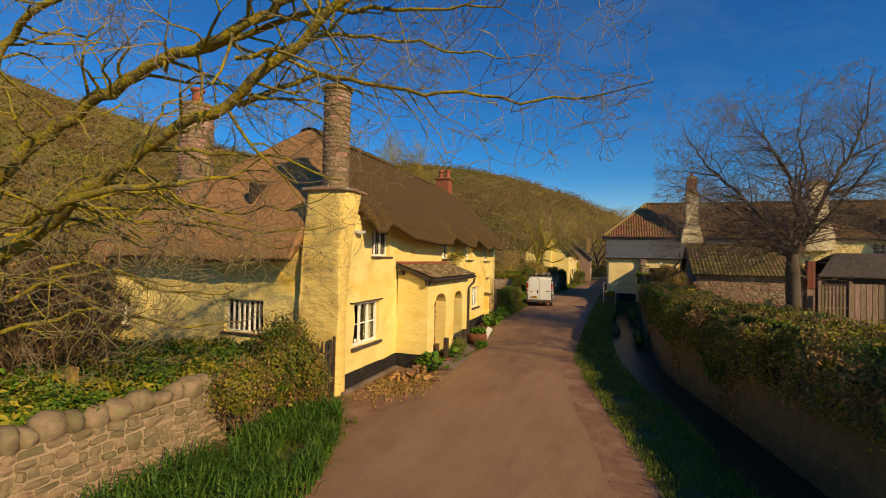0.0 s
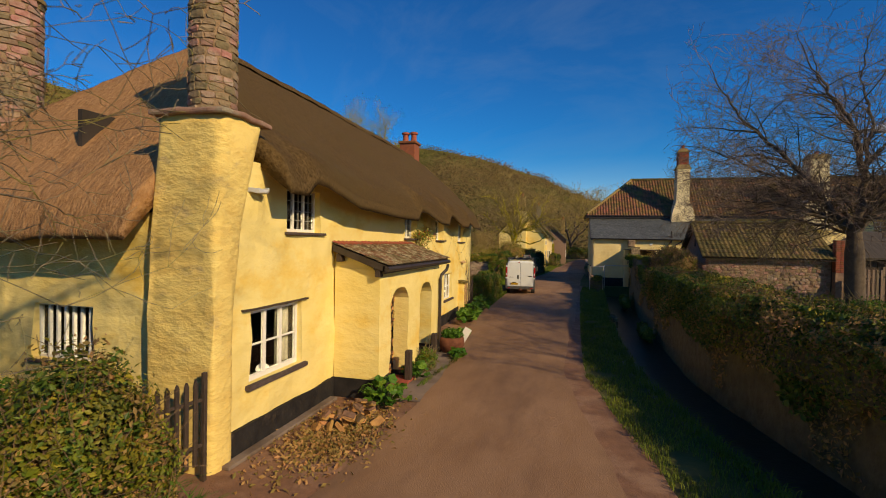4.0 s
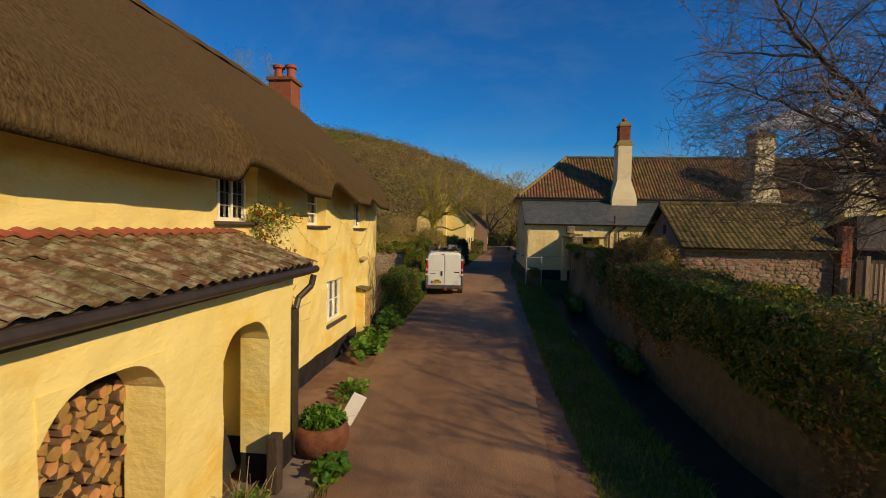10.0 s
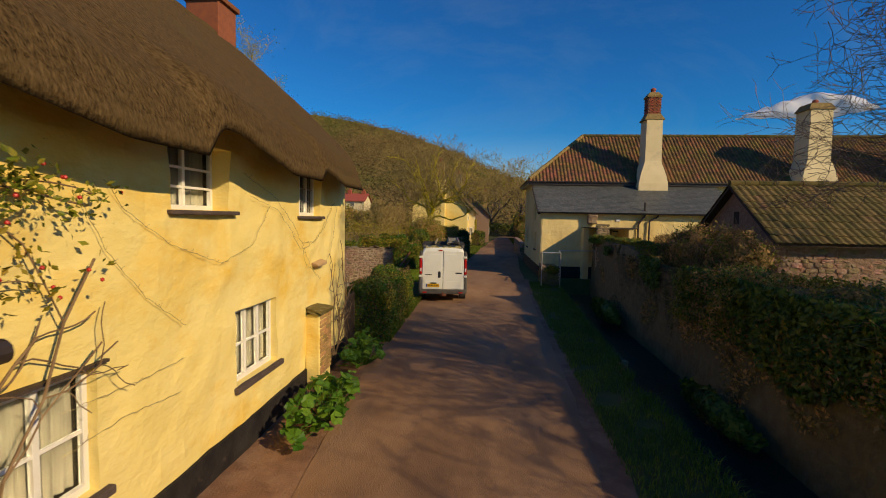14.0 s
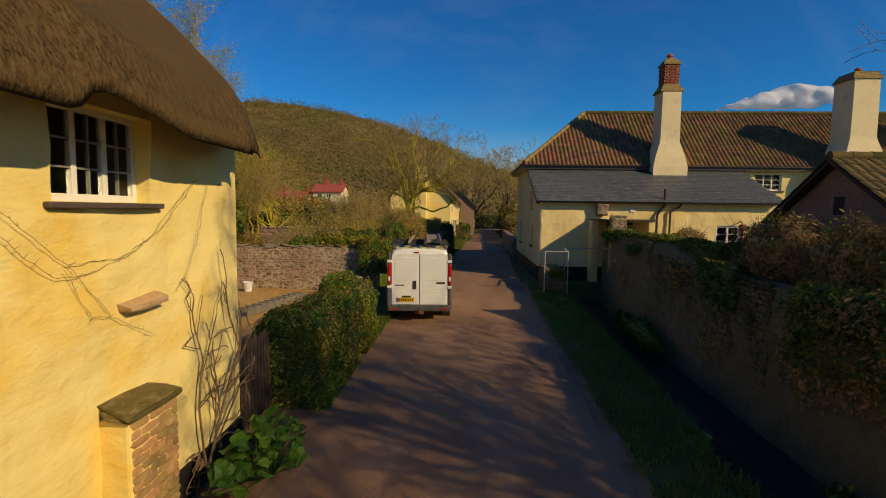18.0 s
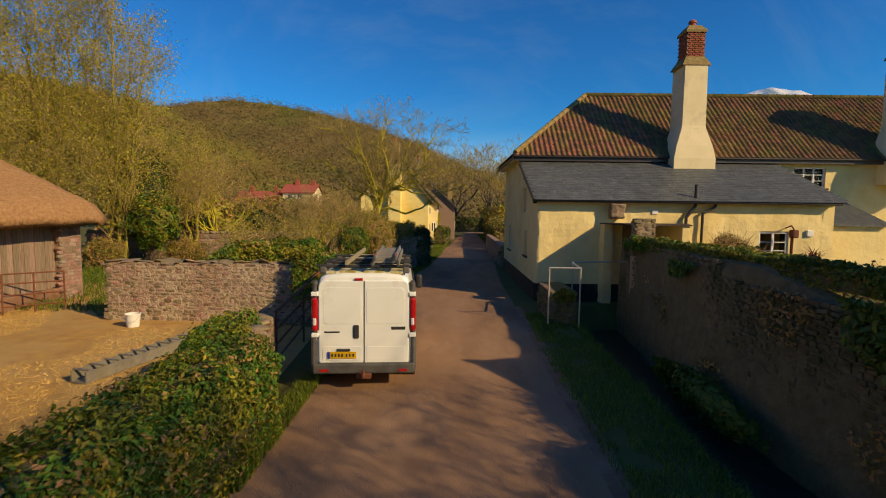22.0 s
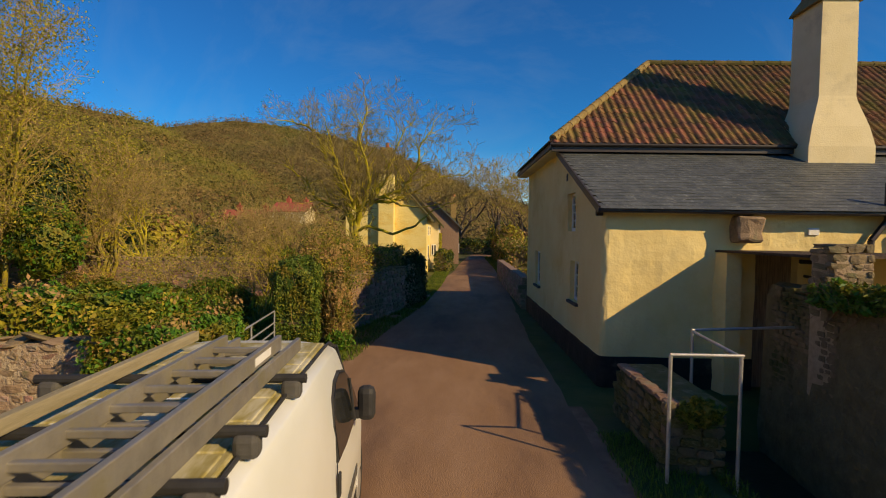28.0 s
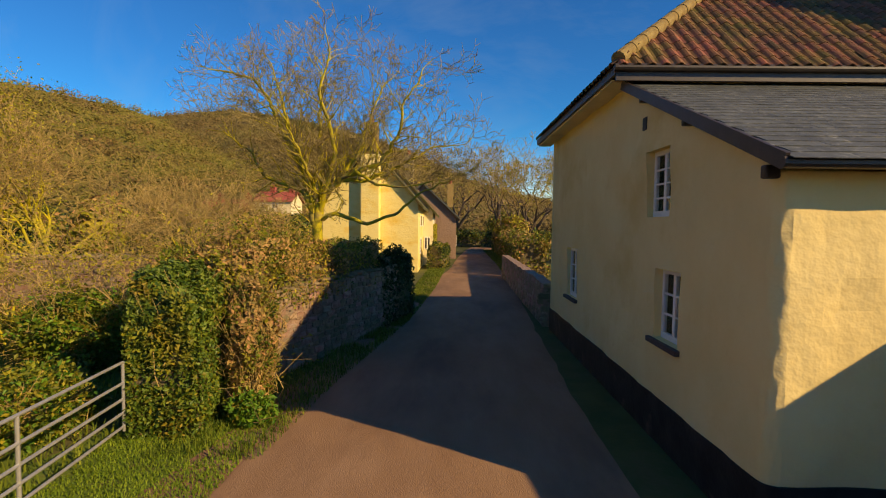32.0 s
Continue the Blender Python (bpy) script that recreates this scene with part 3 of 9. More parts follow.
def bare_tree(name, base, limbs, label, seed, bark="bark", twig="twig", depth=5, fork=3, bend=0.22, up=0.1, trunk=None, keep=0.66, buds=0, bud_mat="bud", bud_size=0.06, droop=0.0, rmin=0.004, clear=None, thin_by=1.0, bark_min=0.028):
    """A leafless tree: trunk, limbs, twigs and, where it shows them, buds. limbs: (start, direction, length, radius)."""
    t = thing(name, base, label, "tree")
    r = np.random.default_rng(seed)
    if trunk:
        segs = []
        for (a, ra), (b, rb) in zip(trunk, trunk[1:]):
            segs.append((*a, *b, ra, rb))
        v, f = tubes_mesh(segs, 12)
        raw("trunk", v, f, bark, t, smooth=True)
    out = []
    for st, dr, ln, rd in limbs:
        grow(st, dr, ln, rd, depth, r, out, bend, fork, up, keep, droop)
    if clear:
        out = [(lv, s) for lv, s in out if not clear(s[3], s[4], s[5])]
    out = [(lv, (*s[:6], s[6] * thin_by ** lv, s[7] * thin_by ** lv)) for lv, s in out]
    thick = [s for lv, s in out if s[6] > bark_min]
    thin = [(*s[:6], max(s[6], rmin), max(s[7], rmin * 0.7)) for lv, s in out if s[6] <= bark_min]
    if thick:
        v, f = tubes_mesh(thick, 7)
        raw("bough", v, f, bark, t, smooth=True, kind="stuff")
    if thin:
        v, f = tubes_mesh(thin, 4)
        raw("spray", v, f, twig, t, kind="stuff")
    if buds:
        ends = np.array([s[3:6] for s in thin])
        pick = ends[r.integers(0, len(ends), buds)] + r.normal(0, 0.12, (buds, 3))
        v, f = leaf_quads(pick, bud_size, seed=seed)
        raw("crown", v, f, bud_mat, t, kind="stuff")
    return t


def limbed_tree(name, base, label, paths, seed, bark, twig, trunk, side=1.2, every=0.3, depth=3, clear=None, droop=0.0, rmin=0.0035, bend=0.22, up=0.02):
    """A leafless tree whose main limbs follow given lines; side branches and twigs grow along them. paths: (radius at foot, at tip, points)."""
    t = thing(name, base, label, "tree")
    r = np.random.default_rng(seed)
    v, f = tubes_mesh([(*a, *b, ra, rb) for (a, ra), (b, rb) in zip(trunk, trunk[1:])], 12)
    raw("trunk", v, f, bark, t, smooth=True)
    fine = []
    for r0, r1, pts in paths:
        line = [Vector(pts[0])]
        for a, b in zip(pts, pts[1:]):
            a, b = Vector(a), Vector(b)
            m = max(2, int((b - a).length / 0.22))
            for k in range(1, m + 1):
                j = 0.0 if k == m else 0.028
                line.append(a.lerp(b, k / m) + Vector((r.normal(0, j), r.normal(0, j), r.normal(0, j))))
        n = len(line) - 1
        run = 0.0
        for k in range(n):
            rb = r0 + (r1 - r0) * (k + 1) / n
            d = (line[k + 1] - line[k])
            run += d.length
            while run > every:
                run -= every
                s = Vector((r.normal(), r.normal(), r.normal() * 0.7 - droop))
                d0 = d.normalized()
                s = (s - d0 * s.dot(d0)).normalized()
                ln = side * r.uniform(0.45, 1.15)
                grow(line[k + 1], d0 * r.uniform(0.3, 0.9) + s * 0.8, ln, min(rb * 0.45, 0.026), depth, r, fine, bend, 3, up - droop * 0.05, 0.6)
        grow(line[-1], line[-1] - line[-2], side * 0.7, r1, depth, r, fine, 0.2, 3, 0.0, 0.6)
        v, f = stem_skin(line, [r0 + (r1 - r0) * k / n for k in range(n + 1)], 9)
        raw("limb", v, f, bark, t, smooth=True)
    segs = [s for lv, s in fine if not (clear and clear(s[3], s[4], s[5]))]
    for nm, mt, lo, hi in (("branch", bark, 0.009, 1.0), ("spray", twig, 0.0, 0.009)):
        pick = [(*s[:6], max(s[6], rmin), max(s[7], rmin * 0.7)) for s in segs if lo < s[6] <= hi]
        if pick:
            v, f = tubes_mesh(pick, 5 if nm == "branch" else 3)
            raw(nm, v, f, mt, t, smooth=True, kind="stuff")
    return t


STONES = []


def stone_pool(mat, key):
    """A few rough blocks of unit size that the stones of a wall share."""
    pool = []
    for k in range(7):
        bm = boxm(-0.5, 0.5, -0.5, 0.5, -0.5, 0.5)
        bmesh.ops.subdivide_edges(bm, edges=bm.edges[:], cuts=1, use_grid_fill=True)
        for v in bm.verts:
            q = v.co.copy()
            rnd = noise.noise_vector(q * 1.7 + Vector((k * 7.1, k * 3.3, 1)))
            v.co = q * (1 - 0.42 * max(0, q.length - 0.52)) + rnd * 0.15
        me = bpy.data.meshes.new("stone")
        bm.to_mesh(me)
        bm.free()
        me.materials.append(M[mat])
        pool.append(me)
    return pool


def boulder_pool(mat):
    """Rounded field stones of unit size."""
    pool = []
    for k in range(7):
        bm = bmesh.new()
        bmesh.ops.create_icosphere(bm, subdivisions=2, radius=0.56)
        for v in bm.verts:
            q = v.co.copy()
            v.co = Vector([max(-0.47, min(0.47, c)) for c in q]) + noise.noise_vector(q * 1.6 + Vector((k * 5.1, 2, k))) * 0.13
        me = bpy.data.meshes.new("boulder")
        bm.to_mesh(me)
        bm.free()
        me.materials.append(M[mat])
        me.polygons.foreach_set("use_smooth", [True] * len(me.polygons))
        pool.append(me)
    return pool


POOL = {k: stone_pool(k, k) for k in ("stone", "redstone", "greystone", "log", "logbark", "brick", "moss", "wallstone", "oldbrick", "oldstone")}
POOL["boulder"] = boulder_pool("greystone")


def piece(name, me, m, parent):
    ob = new(name, me)
    ob.parent = parent
    ob.matrix_parent_inverse = WM[parent].inverted()
    ob.matrix_basis = m
    return ob


def rubble(parent, p0, p1, z0, z1, depth, pools, course=0.15, width=0.32, seed=1, limit=300, name="stone", out=0.02, face=None, ztop=None):
    """Lays single stones in rough courses on the face that runs from p0 to p1; depth is how deep each sits."""
    r = np.random.default_rng(seed)
    p0, p1 = Vector((*p0, 0)), Vector((*p1, 0))
    d = (p1 - p0)
    length = d.length
    d.normalize()
    nrm = Vector((d.y, -d.x, 0))
    ang = math.atan2(d.y, d.x)
    z, made, rest = z0, 0, {}
    while z < z1 - 0.03:
        h = course * r.uniform(0.75, 1.3)
        u = -r.uniform(0, 0.2)
        while u < length - 0.05:
            w = min(width * r.uniform(0.55, 1.5), length - u)
            c = p0 + d * (u + w / 2) + nrm * (out - depth / 2 + r.uniform(-0.012, 0.016))
            top = ztop(c) if ztop else z1
            if w > 0.05 and z + h * 0.6 < top:
                me = POOL[pools[int(r.integers(len(pools)))]][int(r.integers(7))]
                m = Matrix.Translation((c.x, c.y, z + h / 2 + r.normal(0, h * 0.1))) @ Euler((r.normal(0, 0.05), r.normal(0, 0.09), ang + r.normal(0, 0.03))).to_matrix().to_4x4() @ Matrix.Diagonal((w * 0.97, depth, h * r.uniform(0.78, 1.1), 1))
                if made < limit:
                    piece(name, me, m, parent)
                else:
                    rest.setdefault(me.materials[0].name, []).append((me, m))
                made += 1
            u += w + 0.012
        z += h + 0.008
    for k, rows in rest.items():
        vs, fs, o = [], [], 0
        for me, m in rows:
            co, m = np.array([v.co[:] for v in me.vertices]), np.array(m)
            vs.append(co @ m[:3, :3].T + m[:3, 3])
            fs.append(np.array([p.vertices[:] for p in me.polygons]) + o)
            o += len(co)
        ob = raw("stonework", np.concatenate(vs), np.concatenate(fs), pools[0], parent, kind="stuff")
        ob.data.materials[0] = bpy.data.materials[k]
    return made

# ---- ground, road, stream ----
def bank_x(y):
    """The stream's edge on the lane side; near the start it bends away from the lane."""
    return float(np.interp(y, [-40, 0, 5, 9.6, 11.5, 13, 15, 17.5, 20, 28, 32, 38, 44], [6.4, 3.2, 2.55, 1.9, 1.55, 1.15, 0.75, 0.35, 0.1, 0.12, 0.35, 0.65, 0.8]))


def wall_x(y):
    """The face of the garden wall on the stream's far side."""
    return float(np.interp(y, [-40, -12, 0, 4, 8, 11.6, 14, 15.5, 18.5, 21, 25, 31, 38, 41, 44.3], [8.5, 6.6, 5.5, 5.0, 4.4, 3.8, 3.4, 3.1, 2.5, 2.2, 2.2, 2.36, 2.45, 2.65, 2.98]))


def ground_z(x, y):
    """Level village ground, cut by the stream bed beside the road."""
    z = 0.0
    if -40 < y < 44.2:
        k, q = bank_x(y), wall_x(y) + 0.25
        if k < x < q:
            s = min((x - k) / 0.3, (q - x) / 0.15, 1.0)
            z = -1.0 * s
    return z


xs = sorted({-900, -500, -300, -200, -120, -80, -60, -45, -35, -28, -22, -18, -14, -10, -8, -6.5, -5, -3.5, -2, -1.2, -0.6, *[round(0.1 * i, 2) for i in range(0, 70)], 8, 12, 18, 28, 45, 70, 120, 250, 500, 900})
ys = sorted({-900, -400, -150, -80, *range(-40, 48), *range(48, 120, 2), 44.3, 43.9, 140, 180, 260, 400, 700, 1500})
verts = [(x, y, ground_z(x, y) - 0.01) for y in ys for x in xs]
nx = len(xs)
faces = [(j * nx + i, j * nx + i + 1, (j + 1) * nx + i + 1, (j + 1) * nx + i) for j in range(len(ys) - 1) for i in range(nx - 1)]
tagged(raw("ground", verts, faces, "soil", smooth=True), "grassy village ground with dark soil", "ground", kind="structure")


def strip(name, mat, rows, label, category, z=0.0, n=14, wob=0.08, crown=0.0, seed=3, step=0.5):
    """A ribbon of ground between two edges. rows: (y, x_left, x_right); edges wander a little."""
    r = np.array(rows)
    yy = np.arange(r[0, 0], r[-1, 0] + 0.01, step)
    v = []
    for y in yy:
        a, b = np.interp(y, r[:, 0], r[:, 1]), np.interp(y, r[:, 0], r[:, 2])
        a += wob * (noise.noise(Vector((y * 0.9, seed, 0))) + 0.6 * noise.noise(Vector((y * 3.1, seed, 4))))
        b += wob * (noise.noise(Vector((y * 0.9, seed + 5, 0))) + 0.6 * noise.noise(Vector((y * 3.1, seed + 5, 4))))
        for k in range(n + 1):
            u = k / n
            x = a + (b - a) * u
            v.append((x, y, z + crown * (1 - (2 * u - 1) ** 2) + 0.006 * noise.noise(Vector((x * 1.5, y * 1.5, seed)))))
    f = [(j * (n + 1) + i, j * (n + 1) + i + 1, (j + 1) * (n + 1) + i + 1, (j + 1) * (n + 1) + i) for j in range(len(yy) - 1) for i in range(n)]
    return tagged(raw(name, v, f, mat, smooth=True), label, category, kind="structure")


ROAD = [(-30, -3.6, 1.6), (0, -3.8, 1.2), (4, -4.0, 0.7), (7.6, -4.6, 0.17), (9.2, -4.7, -0.1), (11.8, -4.45, -0.6), (14, -4.4, -1.0), (17.5, -4.5, -1.5), (22, -5.1, -1.4), (28, -5.5, -1.1), (34, -5.55, -1.0), (41, -5.6, -0.75), (46, -5.6, -0.6), (50, -5.2, -0.5), (60, -4.0, 0.1), (70, -3.4, 0.6), (75, -2.8, 0.8), (85, -2.2, 1.4), (100, -0.9, 2.3), (114, 0.7, 3.4), (130, 2.5, 5.0)]
strip("road", "road", ROAD, "worn reddish-brown asphalt village lane", "road", 0.012, 20, 0.07, 0.035)
strip("earth_margin", "dirt", [(-10, 0.96, 2.4), (0, 1.11, 2.1), (7.6, 0.07, 0.95), (9.2, -0.2, 0.65), (11.8, -0.7, 0.1), (14, -1.1, -0.35), (17.5, -1.6, -0.95), (22, -1.52, -0.95), (30, -1.29, -0.8), (44, -0.84, -0.4)], "reddish earth strip along the lane edge", "ground", 0.004, 4, 0.08)
M["turf"] = material("mown_turf", (0.085, 0.135, 0.02), (0.125, 0.175, 0.028), 3, 0.95, bump=0.5, bump_scale=40, c3=(0.16, 0.12, 0.04), c3_scale=1.4, c3_at=0.6)
strip("turf", "turf", [(41.2, -7.6, -5.7), (46, -8.4, -5.75), (49, -7.6, -5.5)], "short green turf before the field gate", "ground", 0.003, 5, 0.1, seed=12)
strip("meadow", "turf", [(41.8, -24, -7.9), (47, -24, -8.5), (57, -24, -8.2)], "rough green meadow behind the field gate", "ground", 0.002, 12, 0.1, seed=13)
strip("earth_edge", "dirt", [(41, -6.5, -5.5), (46, -6.35, -5.5), (50, -5.9, -5.1), (60, -4.7, -3.9), (70, -4.1, -3.3)], "trodden reddish earth at the lane edge", "ground", 0.006, 5, 0.15, seed=9)
strip("forecourt", "dirt", [(1.0, -6.6, -3.7), (6.0, -6.6, -4.1), (8.6, -6.6, -4.3), (14, -6.6, -4.2), (22, -6.6, -4.9), (28.4, -6.6, -5.3), (30, -6.2, -5.4)], "bare reddish earth beside the cottage wall", "ground", 0.003, 8, 0.12)
strip("path", "paving", [(14.2, -5.6, -4.35), (16, -5.6, -4.4), (19.6, -5.6, -4.75), (20.4, -5.5, -4.95)], "worn concrete path in front of the porch", "pavement", 0.022, 6, 0.05)
strip("yard", "yard", [(29.0, -30, -6.3), (36.5, -30, -6.3), (40.9, -30, -6.6), (41.1, -30, -13.2), (43.5, -30, -15.5), (48, -30, -16.2)], "farmyard floor of earth strewn with golden straw", "ground", 0.008, 30, 0.0)
raw("water", [(0.0, -40, -0.78), (7.2, -40, -0.78), (7.2, 44, -0.78), (0.0, 44, -0.78)], [(0, 1, 2, 3)], "water")
tagged(bpy.data.objects["water"], "dark narrow stream running in its bed beside the lane", "water", kind="structure")

# ---- cottage ----
EW, SW, NW_, WW = -6.25, 10.6, 28.35, -13.0
cot = thing("thatched_cottage", (-9.5, 18, 0), "yellow limewashed cob cottage with a thick brown thatch", "house")
HOLES_E = [(11.31, 12.82, 1.03, 2.19), (12.3, 13.46, 3.47, 4.27), (18.5, 19.7, 3.42, 4.3), (19.5, 20.9, 0.9, 2.0), (21.95, 23.15, 3.38, 4.15), (25.47, 26.6, 3.33, 4.12), (23.27, 24.55, 0.98, 2.02), (15.0, 15.9, 0.0, 2.0), (16.9, 17.8, 0.0, 2.0)]
wall("wall", "E", EW, 0.5, 10.6, NW_, 0.42, 4.55, HOLES_E, "cob", cot, "sunlit yellow lime-plastered front wall", step=0.13, amp=0.022)
wall("plinth", "E", EW + 0.03, 0.5, 10.7, 14.1, 0.0, 0.415, [], "black", cot, "black painted plinth", amp=0.01)
for p0, p1 in ((14.1, 15.0), (15.9, 16.9), (17.8, 18.6)):
    wall("plinth", "E", EW + 0.03, 0.5, p0, p1, 0.0, 0.415, [], "black", cot, "black painted plinth", amp=0.01)
wall("plinth", "E", EW + 0.03, 0.5, 18.6, NW_ + 0.02, 0.0, 0.415, [], "black", cot, "black painted plinth", amp=0.01)
HOLES_S = [(-9.82, -8.55, 1.34, 2.23), (-13.98, -13.32, 1.28, 2.13)]
wall("wall", "S", SW, 0.5, -14.6, -6.76, 0.0, 3.7, HOLES_S, "cob", cot, "yellow lime-plastered garden wall face", step=0.16, amp=0.03)
wall("wall", "N", NW_, 0.5, -12.6, -6.8, 0.0, 4.5, [], "cob", cot, "yellow lime-plastered end wall", step=0.3)
bm = bmesh.new()
for y in (NW_ - 0.5, NW_):
    for p in ((-12.6, 4.5), (-6.3, 4.5), (-9.5, 7.1)):
        bm.verts.new((p[0], y, p[1]))
bm.verts.ensure_lookup_table()
v = bm.verts[:]
for q in ((0, 1, 2), (3, 4, 5)):
    bm.faces.new([v[i] for i in q])
for q in ((0, 1, 4, 3), (1, 2, 5, 4), (2, 0, 3, 5)):
    bm.faces.new([v[i] for i in q])
part("gable", bm, "cob", cot)
wall("wall", "W", -12.6, 0.4, 14.5, NW_ - 0.52, 0.0, 4.5, [], "cob", cot, "back wall", step=0.6)
wall("wall", "W", -14.6, 0.4, 10.6, 17.5, 0.0, 3.6, [], "cob", cot, "end wall of the wing", step=0.6)
# floors and inner walls coloured near-black to stand in for unlit rooms
part("floor_slab", boxm(-14.15, -6.8, 11.15, 27.8, -0.05, 0.02), "indoor_shade", cot)
part("upper_floor", boxm(-12.1, -6.8, 11.15, 27.8, 2.6, 2.75), "indoor_shade", cot)
part("inner_wall", boxm(-9.6, -9.5, 11.15, 27.8, 0.03, 2.58), "indoor_shade", cot)
part("inner_wall", boxm(-9.6, -9.5, 11.15, 27.8, 2.77, 5.5), "indoor_shade", cot)
window(cot, "E", EW, 11.31, 12.82, 1.03, 2.19, 3, 2, 0.10, fw=0.068, curtain=1)
window(cot, "E", EW, 12.3, 13.46, 3.47, 4.27, 3, 4, 0.13, fw=0.045, sub=0.5)
window(cot, "E", EW, 18.5, 19.7, 3.42, 4.3, 3, 4, 0.2, fw=0.045, sub=0.5)
window(cot, "E", EW, 19.5, 20.9, 0.9, 2.0, 3, 2, 0.08, curtain=2)
window(cot, "E", EW, 21.95, 23.15, 3.38, 4.15, 2, 3, 0.24, fw=0.045, curtain=2)
window(cot, "E", EW, 25.47, 26.6, 3.33, 4.12, 3, 3, 0.13, fw=0.05, sub=1)
window(cot, "E", EW, 23.27, 24.55, 0.98, 2.02, 3, 2, 0.10, curtain=2)
window(cot, "S", SW, -9.82, -8.55, 1.34, 2.23, 7, 1, 0.1, fw=0.036, name="barred_window")
window(cot, "S", SW, -13.98, -13.32, 1.28, 2.13, 2, 2, 0.1)
for a0, a1, z in ((11.1, 12.98, 2.205), (19.4, 21.0, 2.02)):
    bm = fbox(bmesh.new(), placed("E", EW), a0, a1, -0.02, 0.05, z, z + 0.028)
    bmesh.ops.subdivide_edges(bm, edges=bm.edges[:], cuts=6, use_grid_fill=True)
    for v in bm.verts:
        v.co += noise.noise_vector(v.co * 5) * 0.014
    part("drip_board", bm, "timber", cot, "cracked timber drip board above a window")

# ornaments on the inner sill of the front window
cs = thing("candlestick", (-6.5, 11.62, 1.07), "brass candlestick standing on the inner window sill", "candlestick")
M["brass"] = material("dull_brass", (0.55, 0.34, 0.08), (0.45, 0.27, 0.06), 8, 0.35, 0.9, bump=0.05)
part("stand", lathe(bmesh.new(), (-6.5, 11.62, 1.045), [(0.06, 0), (0.055, 0.02), (0.015, 0.04), (0.012, 0.2), (0.025, 0.22), (0.03, 0.26), (0.012, 0.27)], 14), "brass", cs)
cw = thing("crumpled_cloth", (-6.48, 11.95, 1.05), "crumpled white cloth on the inner window sill", "cloth")
bm = bmesh.new()
bmesh.ops.create_icosphere(bm, subdivisions=3, radius=1, matrix=Matrix.Translation((-6.48, 11.95, 1.1)) @ Matrix.Diagonal((0.07, 0.15, 0.09, 1)))
for vv in bm.verts:
    vv.co += noise.noise_vector(vv.co * 14) * 0.03
    vv.co.z = max(vv.co.z, 1.045)
part("cloth", bm, "white", cw)

# big south-east chimney: tapering plastered base, stone cap, round stack
bm = bmesh.new()
rows = [(0.0, -7.35, -6.17, 10.38, 10.9), (2.2, -7.32, -6.19, 10.42, 10.92), (3.6, -7.3, -6.18, 10.46, 11.1), (5.1, -7.26, -6.1, 10.48, 11.42)]
prev = None
for z, xa, xb, ya, yb in rows:
    ring = [bm.verts.new(p) for p in ((xa, ya, z), (xb, ya, z), (xb, yb, z), (xa, yb, z))]
    if prev:
        for k in range(4):
            bm.faces.new((prev[k], prev[(k + 1) % 4], ring[(k + 1) % 4], ring[k]))
    prev = ring
bm.faces.new(prev)
bmesh.ops.bevel(bm, geom=[e for e in bm.edges if abs(e.verts[0].co.z - e.verts[1].co.z) > 0.5], offset=0.16, segments=4, affect="EDGES", profile=0.5)
bmesh.ops.subdivide_edges(bm, edges=[e for e in bm.edges if e.calc_length() > 0.5], cuts=8, use_grid_fill=True)
for vv in bm.verts:
    nv = noise.noise_vector(vv.co * 1.6) * 0.016 + noise.noise_vector(vv.co * 5) * 0.006
    vv.co += Vector((nv.x, nv.y, 0))
base_ch = part("chimney", bm, "cob_worn", cot, "yellow plastered chimney base with worn patches", smooth=True)
bm = boxm(-7.33, -6.03, 10.4, 11.5, 5.085, 5.17, 0.03)
bmesh.ops.subdivide_edges(bm, edges=bm.edges[:], cuts=4, use_grid_fill=True)
for vv in bm.verts:
    vv.co += noise.noise_vector(vv.co * 4) * 0.035
part("chimney_cap", bm, "redstone", base_ch, "uneven stone slab cap")


M["shaft_mortar"] = material("shaft_mortar", (0.24, 0.16, 0.095), (0.31, 0.21, 0.125), 14, 0.95, bump=0.9, bump_scale=30)


def round_stack(parent, cx, cy, r, z0, z1, mats, seed):
    """A round rubble chimney shaft laid stone by stone."""
    core = part("shaft", lathe(bmesh.new(), (cx, cy, z0), [(r, 0), (r * 0.985, (z1 - z0) * 0.5), (r * 0.97, z1 - z0)], 24), "shaft_mortar", parent)
    rr = np.random.default_rng(seed)
    z = z0
    while z < z1 - 0.05:
        h = rr.uniform(0.075, 0.14) * (1 + 0.3 * (r > 0.4))
        n = int(rr.integers(9, 13))
        off = rr.uniform(0, 6)
        for k in range(n):
            a = off + 2 * math.pi * (k + rr.uniform(-0.12, 0.12)) / n
            w = 2 * math.pi * r / n
            me = POOL[mats[int(rr.integers(len(mats)))]][int(rr.integers(7))]
            piece("stone", me, Matrix.Translation((cx + (r - 0.046) * math.cos(a), cy + (r - 0.046) * math.sin(a), z + h / 2)) @ Euler((0, 0, a + math.pi / 2)).to_matrix().to_4x4() @ Matrix.Diagonal((w * 0.93, 0.12, h * 0.88, 1)), core)
        z += h
    return core


